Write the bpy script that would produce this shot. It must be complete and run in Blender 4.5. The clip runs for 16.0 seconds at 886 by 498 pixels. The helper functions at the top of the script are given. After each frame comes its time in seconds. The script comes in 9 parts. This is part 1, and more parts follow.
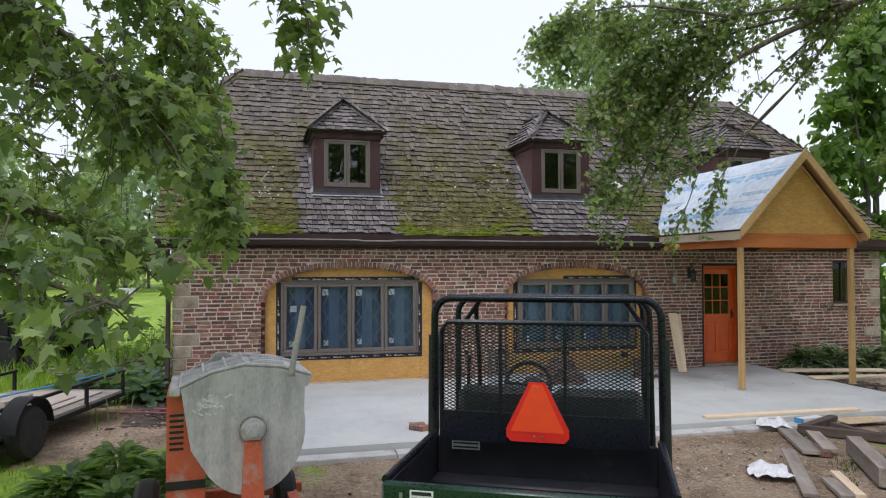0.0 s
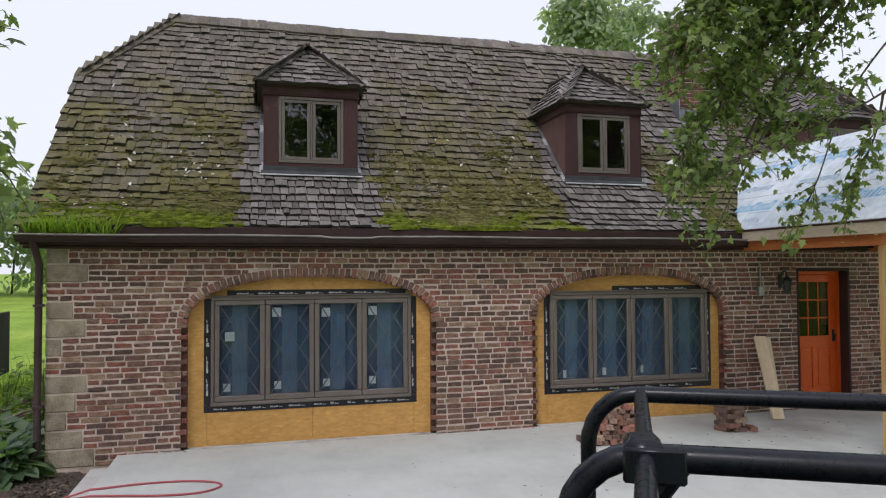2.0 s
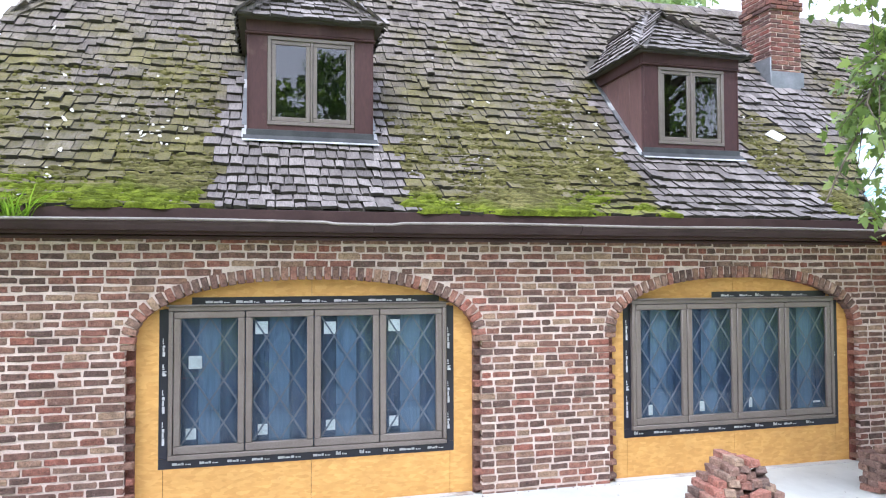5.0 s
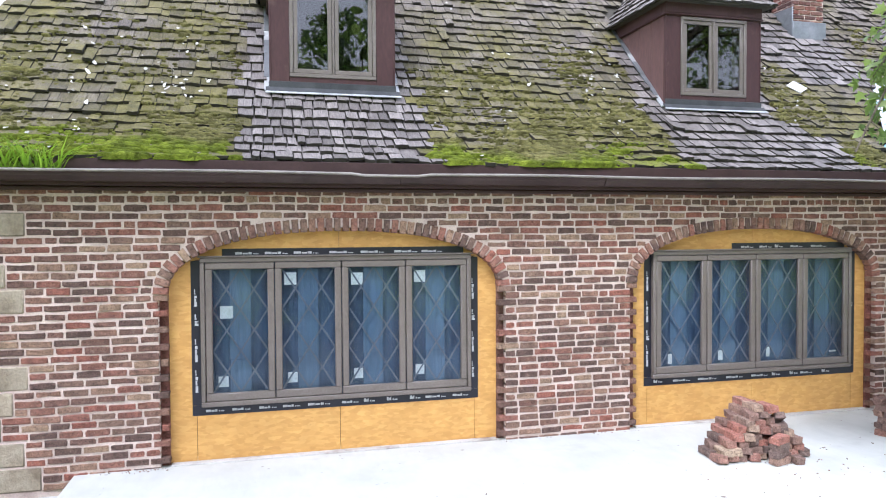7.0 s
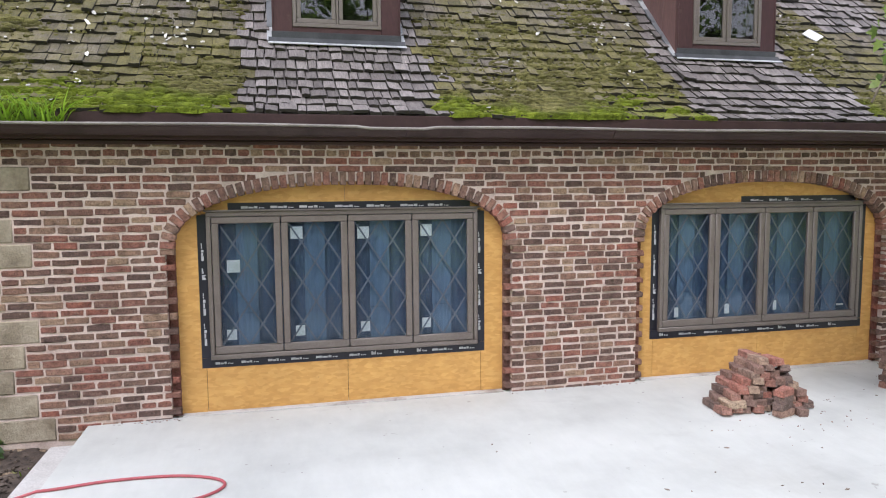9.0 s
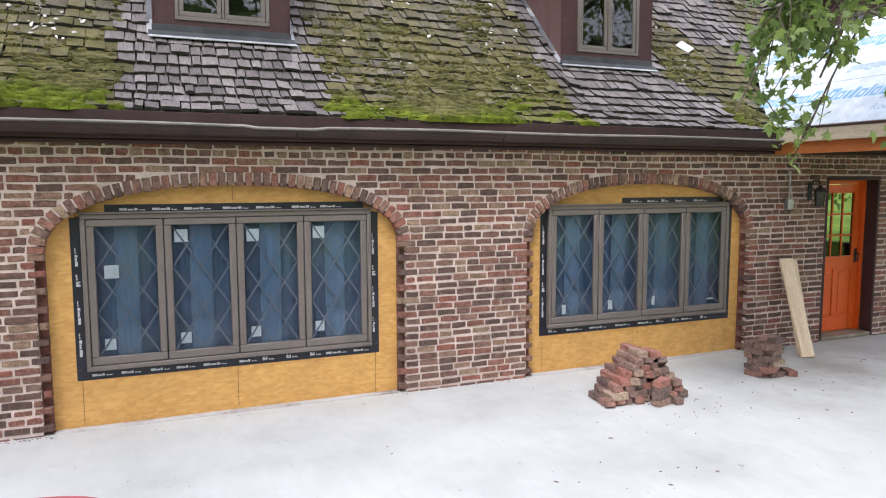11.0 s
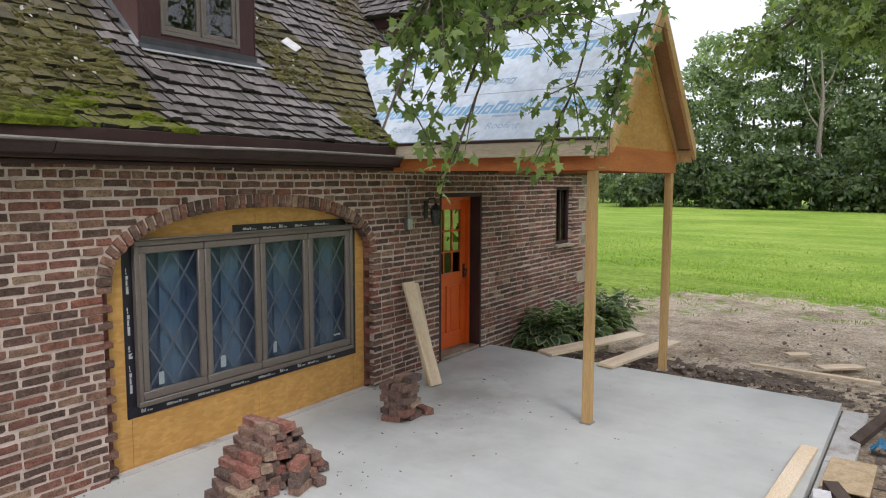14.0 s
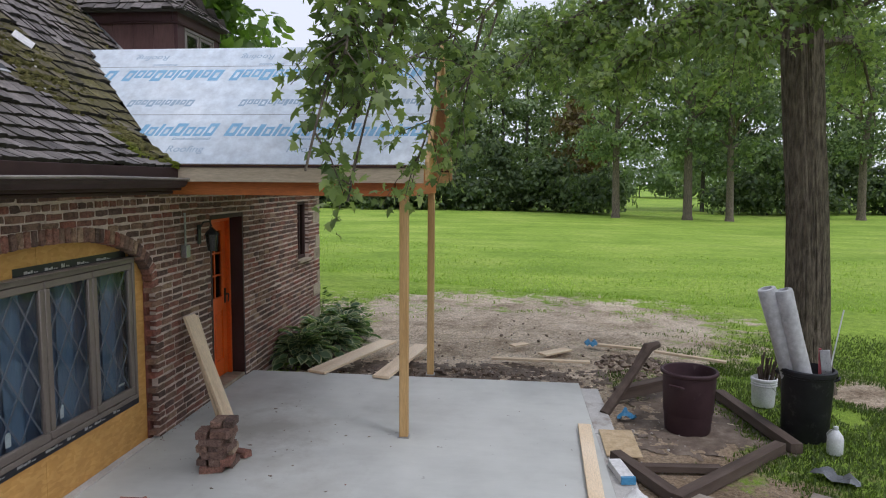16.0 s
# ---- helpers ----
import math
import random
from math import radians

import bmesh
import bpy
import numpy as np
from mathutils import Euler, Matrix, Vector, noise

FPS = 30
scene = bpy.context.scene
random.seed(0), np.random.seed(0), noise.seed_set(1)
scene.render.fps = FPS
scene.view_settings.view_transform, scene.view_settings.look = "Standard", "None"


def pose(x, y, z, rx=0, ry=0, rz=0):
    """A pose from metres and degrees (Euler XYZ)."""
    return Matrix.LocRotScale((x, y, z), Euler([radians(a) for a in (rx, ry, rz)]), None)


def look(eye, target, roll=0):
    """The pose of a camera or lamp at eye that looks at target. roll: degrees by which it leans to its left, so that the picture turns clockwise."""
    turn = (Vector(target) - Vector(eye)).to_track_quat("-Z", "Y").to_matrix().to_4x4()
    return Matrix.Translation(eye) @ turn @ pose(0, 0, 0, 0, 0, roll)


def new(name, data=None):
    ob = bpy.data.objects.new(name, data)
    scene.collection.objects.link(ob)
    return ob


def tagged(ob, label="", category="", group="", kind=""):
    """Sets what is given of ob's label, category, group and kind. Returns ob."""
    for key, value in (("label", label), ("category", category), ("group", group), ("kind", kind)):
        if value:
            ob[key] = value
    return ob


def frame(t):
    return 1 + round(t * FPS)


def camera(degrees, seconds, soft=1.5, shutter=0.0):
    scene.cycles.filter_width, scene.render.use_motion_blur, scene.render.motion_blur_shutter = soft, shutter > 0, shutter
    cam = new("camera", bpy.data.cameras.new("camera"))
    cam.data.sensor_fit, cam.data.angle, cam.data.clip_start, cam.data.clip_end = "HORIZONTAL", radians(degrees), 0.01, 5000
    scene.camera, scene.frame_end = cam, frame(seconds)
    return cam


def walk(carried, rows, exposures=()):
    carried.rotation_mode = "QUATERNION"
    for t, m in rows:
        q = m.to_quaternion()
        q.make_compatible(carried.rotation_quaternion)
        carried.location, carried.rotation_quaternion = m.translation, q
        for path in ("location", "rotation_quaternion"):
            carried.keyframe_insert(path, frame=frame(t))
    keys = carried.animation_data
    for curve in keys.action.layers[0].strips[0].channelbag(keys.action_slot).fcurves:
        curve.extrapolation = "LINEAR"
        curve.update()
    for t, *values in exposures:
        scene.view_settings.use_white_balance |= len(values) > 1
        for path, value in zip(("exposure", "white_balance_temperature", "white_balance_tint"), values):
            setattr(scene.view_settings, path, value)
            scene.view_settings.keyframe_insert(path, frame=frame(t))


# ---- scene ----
cam = camera(65.1, 16.0, soft=1.1)
PATH = [
    (0, (0.187, -0.13, 2.147), (0.691, 1.805, 2.199), -0.1),
    (0.5, (0.389, 0.666, 2.178), (0.893, 2.601, 2.231), -0.1),
    (1, (0.611, 1.591, 2.253), (1.118, 3.525, 2.305), -0.3),
    (1.5, (0.857, 2.628, 2.224), (1.367, 4.561, 2.281), -0.3),
    (2, (1.115, 3.758, 2.207), (1.628, 5.691, 2.269), -0.3),
    (2.5, (1.373, 4.889, 2.193), (1.885, 6.821, 2.257), -0.3),
    (3, (1.603, 5.874, 2.209), (2.111, 7.807, 2.276), -0.3),
    (3.5, (1.639, 6.27, 2.219), (2.137, 8.206, 2.281), -0.2),
    (4, (1.599, 6.345, 2.219), (2.097, 8.281, 2.282), -0.2),
    (6.5, (1.12, 6.354, 2.16), (1.602, 8.294, 2.208), -0.2),
    (7, (1.157, 6.341, 2.138), (1.641, 8.28, 2.081), -0.3),
    (7.5, (1.189, 6.34, 2.116), (1.668, 8.274, 1.935), -0.4),
    (8, (1.188, 6.348, 2.134), (1.645, 8.286, 1.942), -0.4),
    (10.3, (1.142, 6.38, 2.151), (1.664, 8.301, 1.961), -0.4),
    (10.5, (1.153, 6.367, 2.157), (1.718, 8.276, 1.964), -0.3),
    (11, (1.182, 6.364, 2.173), (1.931, 8.208, 1.976), -0.1),
    (11.5, (1.223, 6.472, 2.184), (2.176, 8.219, 1.985), 0.1),
    (12, (1.312, 6.697, 2.182), (2.462, 8.321, 1.984), 0.2),
    (12.5, (1.486, 6.99, 2.18), (2.826, 8.462, 1.984), 0.3),
    (13, (1.698, 7.278, 2.2), (3.222, 8.557, 2.003), 0.4),
    (13.5, (1.923, 7.603, 2.26), (3.543, 8.76, 2.063), 0.2),
    (14, (2.05, 7.824, 2.384), (3.68, 8.967, 2.188), 0.2),
    (14.5, (2.035, 8.034, 2.477), (3.755, 9.036, 2.278), 0.2),
    (15, (1.888, 8.375, 2.554), (3.709, 9.177, 2.358), 0.2),
    (15.5, (1.63, 8.871, 2.564), (3.559, 9.363, 2.376), 0.3),
    (16, (1.41, 9.436, 2.639), (3.391, 9.632, 2.447), 0.4),
]
EXPOSURES = [(0, 0.02, 5750, 16), (1.5, -0.05, 5900, 15), (2.1, -0.1, 5950, 15), (2.5, 0.2, 5650, 15), (3.0, 0.9, 5470, 16), (3.5, 1.34, 5400, 16), (4.0, 1.42, 5400, 16), (6.5, 1.42, 5380, 16), (7.0, 1.3, 5440, 16), (7.5, 0.99, 5650, 17), (8.0, 0.79, 5800, 17), (10.5, 0.79, 5800, 17),
             (11.5, 0.84, 5850, 18), (12.6, 0.76, 6000, 17), (13.4, 0.27, 6050, 15), (14.5, 0.10, 5900, 15), (16, -0.17, 5750, 16)]
walk(cam, [(t, look(eye, target, roll)) for t, eye, target, roll in PATH], EXPOSURES)

# ---- world, sun ----
world = bpy.data.worlds.new("overcast_sky")
world.use_nodes = True
scene.world = world
wn, wl = world.node_tree.nodes, world.node_tree.links
sky = wn.new("ShaderNodeTexSky")
sky.sky_type, sky.sun_disc = "NISHITA", False
sky.sun_elevation, sky.sun_rotation = radians(52), radians(215)
sky.dust_density, sky.air_density = 6.0, 1.5
dim = wn.new("ShaderNodeMixRGB")
dim.blend_type, dim.inputs[0].default_value = "MULTIPLY", 1.0
dim.inputs[2].default_value = (0.10, 0.10, 0.10, 1)
cloud = wn.new("ShaderNodeMixRGB")
cloud.inputs[0].default_value = 0.82
cloud.inputs[2].default_value = (1.02, 1.02, 1.035, 1)
wl.new(sky.outputs[0], dim.inputs[1])
wl.new(dim.outputs[0], cloud.inputs[1])
wl.new(cloud.outputs[0], wn["Background"].inputs[0])
wn["Background"].inputs[1].default_value = 1.1
sun = new("sun", bpy.data.lights.new("sun", "SUN"))
sun.data.energy, sun.data.angle, sun.data.color = 1.2, radians(14), (1.0, 0.96, 0.9)
sun.matrix_world = look((-6, -8, 15), (0, 0, 0))

# ---- mesh helpers ----
class Geo:
    """Collects vertices and faces for one mesh."""

    def __init__(self):
        self.v, self.f, self.mi = [], [], []

    def add(self, verts, faces, slots=None):
        n = len(self.v)
        self.mi.extend(slots or [0] * len(faces))
        self.v.extend(tuple(p) for p in verts)
        self.f.extend(tuple(n + i for i in face) for face in faces)
        return self

    def box(self, lo, hi, m=None, c=0.0):
        """A box between two corners, its edges cut off by c."""
        (x0, y0, z0), (x1, y1, z1) = lo, hi
        if c <= 0:
            vs = [Vector((x, y, z)) for z in (z0, z1) for y in (y0, y1) for x in (x0, x1)]
            fs = [(0, 2, 3, 1), (4, 5, 7, 6), (0, 1, 5, 4), (2, 6, 7, 3), (0, 4, 6, 2), (1, 3, 7, 5)]
        else:
            c = min(c, 0.45 * min(x1 - x0, y1 - y0, z1 - z0))
            vs, fs, at = [], [], {}
            for i, x in enumerate((x0, x1)):
                for j, y in enumerate((y0, y1)):
                    for k, z in enumerate((z0, z1)):
                        s = [c if q == 0 else -c for q in (i, j, k)]
                        for a, p in enumerate(((x, y + s[1], z + s[2]), (x + s[0], y, z + s[2]), (x + s[0], y + s[1], z))):
                            at[i, j, k, a] = len(vs)
                            vs.append(Vector(p))
            for a in range(3):
                for s in (0, 1):
                    ring = []
                    for p, q in ((0, 0), (1, 0), (1, 1), (0, 1)):
                        key = [p, q]
                        key.insert(a, s)
                        ring.append(at[(*key, a)])
                    fs.append(tuple(ring if (s == 1) != (a == 1) else ring[::-1]))
            for a in range(3):
                b, d = [q for q in range(3) if q != a]
                for p in (0, 1):
                    for q in (0, 1):
                        k0, k1 = [0, 0, 0], [0, 0, 0]
                        k1[a] = 1
                        for k in (k0, k1):
                            k[b], k[d] = p, q
                        face = [at[(*k0, b)], at[(*k1, b)], at[(*k1, d)], at[(*k0, d)]]
                        flip = (p != q) != (a == 1)
                        fs.append(tuple(face[::-1] if not flip else face))
            for i in (0, 1):
                for j in (0, 1):
                    for k in (0, 1):
                        face = [at[i, j, k, a] for a in range(3)]
                        fs.append(tuple(face if (i + j + k) % 2 == 1 else face[::-1]))
        if m is not None:
            vs = [m @ p for p in vs]
        return self.add(vs, fs)

    def prism(self, outline, d0, d1, m=None, axis="y"):
        """An outline in x, z drawn from y = d0 to d1 (axis y), or in x, y from z = d0 to d1 (axis z), or in y, z along x."""
        n = len(outline)
        put = {"y": lambda a, b, d: (a, d, b), "z": lambda a, b, d: (a, b, d), "x": lambda a, b, d: (d, a, b)}[axis]
        vs = [Vector(put(a, b, d)) for d in (d0, d1) for a, b in outline]
        fs = [tuple(range(n))[::-1], tuple(range(n, 2 * n))] + [(i, (i + 1) % n, n + (i + 1) % n, n + i) for i in range(n)]
        if m is not None:
            vs = [m @ p for p in vs]
        return self.add(vs, fs)

    def tube(self, points, radius, sides=10, m=None, closed=False):
        """A round tube along points; radius one number or one for each point."""
        pts = [Vector(p) for p in points]
        rs = radius if isinstance(radius, (list, tuple)) else [radius] * len(pts)
        n, vs, fs, side = len(pts), [], [], None
        for i, p in enumerate(pts):
            a, b = pts[i - 1] if (i or closed) else p, pts[(i + 1) % n] if (i < n - 1 or closed) else p
            t = (b - a).normalized() if (b - a).length > 1e-9 else Vector((0, 0, 1))
            side = (t.orthogonal() if side is None else side - t * side.dot(t)).normalized()
            up = t.cross(side)
            for k in range(sides):
                w = 2 * math.pi * k / sides
                vs.append(p + float(rs[i]) * (math.cos(w) * side + math.sin(w) * up))
        for i in range(n if closed else n - 1):
            for k in range(sides):
                a, b = i * sides, ((i + 1) % n) * sides
                fs.append((a + k, a + (k + 1) % sides, b + (k + 1) % sides, b + k))
        if not closed:
            fs += [tuple(range(sides))[::-1], tuple((n - 1) * sides + k for k in range(sides))]
        if m is not None:
            vs = [m @ p for p in vs]
        return self.add(vs, fs)

    def lathe(self, profile, sides=24, m=None, cap=True):
        """A profile of (radius, height) turned round z."""
        vs = [Vector((r * math.cos(2 * math.pi * k / sides), r * math.sin(2 * math.pi * k / sides), z)) for r, z in profile for k in range(sides)]
        fs = [(i * sides + k, i * sides + (k + 1) % sides, (i + 1) * sides + (k + 1) % sides, (i + 1) * sides + k)
              for i in range(len(profile) - 1) for k in range(sides)]
        if cap:
            fs += [tuple(range(sides))[::-1], tuple((len(profile) - 1) * sides + k for k in range(sides))]
        if m is not None:
            vs = [m @ p for p in vs]
        return self.add(vs, fs)

    def mesh(self, name, material, smooth=True):
        me = bpy.data.meshes.new(name)
        me.from_pydata(self.v, [], self.f)
        for mt in material if isinstance(material, tuple) else (material,):
            me.materials.append(mt)
        if any(self.mi):
            me.polygons.foreach_set("material_index", self.mi)
        if smooth:
            me.polygons.foreach_set("use_smooth", [True] * len(me.polygons))
            me.set_sharp_from_angle(angle=radians(38))
        me.update()
        return me


def np_mesh(name, verts, faces, material):
    """A mesh from arrays: verts n x 3, faces n x 3 or n x 4."""
    me = bpy.data.meshes.new(name)
    n, k = faces.shape
    me.vertices.add(len(verts))
    me.vertices.foreach_set("co", np.ascontiguousarray(verts, dtype=np.float32).ravel())
    me.loops.add(n * k)
    me.loops.foreach_set("vertex_index", np.ascontiguousarray(faces, dtype=np.int32).ravel())
    me.polygons.add(n)
    me.polygons.foreach_set("loop_start", np.arange(0, n * k, k, dtype=np.int32))
    me.update(calc_edges=True)
    me.validate()
    me.materials.append(material)
    return me


def thing(name, label, category, at=None, group="", kind=""):
    """An Empty at the base of a thing that parents its parts."""
    ob = new(name)
    ob.empty_display_size = 0.1
    if at is not None:
        ob.matrix_basis = at
    return tagged(ob, label, category, group, kind)


def part(name, geo, material, parent, label="", smooth=True):
    """One mesh object under a thing or a part; its coordinates are those of the thing."""
    ob = new(name, geo if isinstance(geo, bpy.types.Mesh) else geo.mesh(name, material, smooth))
    ob.parent = parent
    return tagged(ob, label)


def solo(name, geo, material, label, category, at=None, group="", kind="", smooth=True):
    """A thing that is one mesh."""
    ob = new(name, geo if isinstance(geo, bpy.types.Mesh) else geo.mesh(name, material, smooth))
    if at is not None:
        ob.matrix_basis = at
    return tagged(ob, label, category, group, kind)


def beam_pose(p, q, twist=0.0):
    """A pose whose x axis runs from p to q."""
    p, q = Vector(p), Vector(q)
    x = (q - p).normalized()
    y = Vector((0, 0, 1)).cross(x)
    y = y.normalized() if y.length > 1e-4 else Vector((0, 1, 0))
    z = x.cross(y)
    return Matrix.Translation(p) @ Matrix((x, y, z)).transposed().to_4x4() @ Matrix.Rotation(radians(twist), 4, "X")


rng = random.Random(7)


# ---- materials ----
def nodes_of(name):
    m = bpy.data.materials.new(name)
    m.use_nodes = True
    return m, m.node_tree.nodes, m.node_tree.links, m.node_tree.nodes["Principled BSDF"]


def ramp(n, l, source, stops, constant=False):
    r = n.new("ShaderNodeValToRGB")
    r.color_ramp.interpolation = "CONSTANT" if constant else "LINEAR"
    e = r.color_ramp.elements
    while len(e) < len(stops):
        e.new(0.5)
    for q, (p, c) in zip(e, stops):
        q.position, q.color = p, (*c, 1) if len(c) == 3 else c
    l.new(source, r.inputs[0])
    return r.outputs[0]


def noise_at(n, l, coords, scale, detail=4.0, rough=0.6, stretch=None):
    t = n.new("ShaderNodeTexNoise")
    t.inputs["Scale"].default_value, t.inputs["Detail"].default_value, t.inputs["Roughness"].default_value = scale, detail, rough
    if stretch:
        mp = n.new("ShaderNodeMapping")
        mp.inputs["Scale"].default_value = stretch
        l.new(coords, mp.inputs[0])
        coords = mp.outputs[0]
    l.new(coords, t.inputs["Vector"])
    return t.outputs[0]


def mixed(n, l, kind, factor, a, b):
    q = n.new("ShaderNodeMixRGB")
    q.blend_type = kind
    for i, v in enumerate((factor, a, b)):
        if isinstance(v, (int, float)):
            q.inputs[i].default_value = v if i == 0 else (v, v, v, 1)
        elif isinstance(v, tuple):
            q.inputs[i].default_value = (*v, 1)
        else:
            l.new(v, q.inputs[i])
    return q.outputs[0]


def one_random(n, l):
    """A random number for each object and each loose piece of a mesh."""
    a, b, s, f = n.new("ShaderNodeObjectInfo"), n.new("ShaderNodeNewGeometry"), n.new("ShaderNodeMath"), n.new("ShaderNodeMath")
    f.operation = "FRACT"
    l.new(a.outputs["Random"], s.inputs[0])
    l.new(b.outputs["Random Per Island"], s.inputs[1])
    l.new(s.outputs[0], f.inputs[0])
    return f.outputs[0]


def bumped(n, l, shader, height, strength, distance=0.01):
    b = n.new("ShaderNodeBump")
    b.inputs["Strength"].default_value, b.inputs["Distance"].default_value = strength, distance
    l.new(height, b.inputs["Height"])
    l.new(b.outputs[0], shader.inputs["Normal"])


def surface(name, tones, scale=6.0, rough=0.7, metal=0.0, bump=0.3, fine=60.0, stretch=None, pieces=0.0, coat=0.0, local=False, spec=0.5, dirt=None, depth=0.004):
    """A plain material: tones spread by a coarse noise, grain by a fine one, relief, a change of tone from piece to piece, and dirt in blotches."""
    m, n, l, p = nodes_of(name)
    c = n.new("ShaderNodeTexCoord").outputs["Object"] if local else n.new("ShaderNodeNewGeometry").outputs["Position"]
    coarse, grain = noise_at(n, l, c, scale, 5, 0.6, stretch), noise_at(n, l, c, fine, 3, 0.65, stretch)
    k = len(tones)
    colour = ramp(n, l, coarse, [(0.3 + 0.4 * i / max(1, k - 1), t) for i, t in enumerate(tones)])
    shade = ramp(n, l, grain, [(0.25, (0.72,) * 3), (0.75, (1.22,) * 3)])
    colour = mixed(n, l, "MULTIPLY", 0.75, colour, shade)
    if pieces:
        lo, hi = 1 - pieces, 1 + pieces
        colour = mixed(n, l, "MULTIPLY", 1.0, colour, ramp(n, l, one_random(n, l), [(0, (lo,) * 3), (1, (hi,) * 3)]))
    if dirt:
        blot = ramp(n, l, noise_at(n, l, c, dirt[1], 6, 0.65), [(dirt[2], (0, 0, 0)), (dirt[2] + 0.14, (1, 1, 1))])
        colour = mixed(n, l, "MIX", blot, colour, dirt[0])
    l.new(colour, p.inputs["Base Color"])
    l.new(ramp(n, l, grain, [(0.2, (max(0.03, rough - 0.12),) * 3), (0.8, (min(1, rough + 0.12),) * 3)]), p.inputs["Roughness"])
    p.inputs["Metallic"].default_value, p.inputs["Coat Weight"].default_value = metal, coat
    p.inputs["Specular IOR Level"].default_value = spec
    if bump:
        bumped(n, l, p, mixed(n, l, "MIX", 0.5, coarse, grain), bump, depth)
    return m


def plain(name, colour, rough):
    """An even sheet material with a faint smudge."""
    m, n, l, p = nodes_of(name)
    c = n.new("ShaderNodeTexCoord").outputs["Object"]
    l.new(mixed(n, l, "MULTIPLY", 0.5, colour, ramp(n, l, noise_at(n, l, c, 9, 5, 0.7), [(0.35, (0.86,) * 3), (0.6, (1, 1, 1))])), p.inputs["Base Color"])
    p.inputs["Roughness"].default_value = rough
    return m


def brick_material(name="old_brick", gain=(1.04, 1.0, 1.06)):
    m, n, l, p = nodes_of(name)
    c = n.new("ShaderNodeNewGeometry").outputs["Position"]
    tone = ramp(n, l, one_random(n, l), [(0.0, (0.112, 0.080, 0.070)), (0.12, (0.226, 0.128, 0.102)), (0.24, (0.152, 0.102, 0.086)), (0.36, (0.236, 0.158, 0.124)), (0.44, (0.300, 0.238, 0.176)),
                                       (0.50, (0.232, 0.120, 0.096)), (0.60, (0.176, 0.112, 0.092)), (0.72, (0.256, 0.188, 0.143)), (0.78, (0.118, 0.085, 0.075)), (0.87, (0.250, 0.114, 0.088)), (0.93, (0.196, 0.144, 0.117))], True)
    blot = ramp(n, l, noise_at(n, l, c, 16, 6, 0.7), [(0.3, (0.55, 0.53, 0.51)), (0.7, (1.42, 1.38, 1.32))])
    tone = mixed(n, l, "MULTIPLY", 1.0, tone, blot)
    pits = ramp(n, l, noise_at(n, l, c, 62, 5, 0.75), [(0.36, (0.36, 0.34, 0.33)), (0.50, (1, 1, 1))])
    tone = mixed(n, l, "MULTIPLY", 0.9, tone, pits)
    smear = ramp(n, l, noise_at(n, l, c, 30, 5, 0.75), [(0.56, (0, 0, 0)), (0.76, (0.5, 0.5, 0.5))])
    tone = mixed(n, l, "MIX", smear, tone, (0.44, 0.37, 0.305))
    age = ramp(n, l, noise_at(n, l, c, 0.55, 3, 0.5), [(0.35, (0.80, 0.77, 0.75)), (0.65, (1.12, 1.1, 1.06))])
    l.new(mixed(n, l, "MULTIPLY", 1.0, mixed(n, l, "MULTIPLY", 0.8, tone, age), gain), p.inputs["Base Color"])
    p.inputs["Roughness"].default_value = 0.88
    bumped(n, l, p, noise_at(n, l, c, 60, 6, 0.75), 1.0, 0.012)
    return m


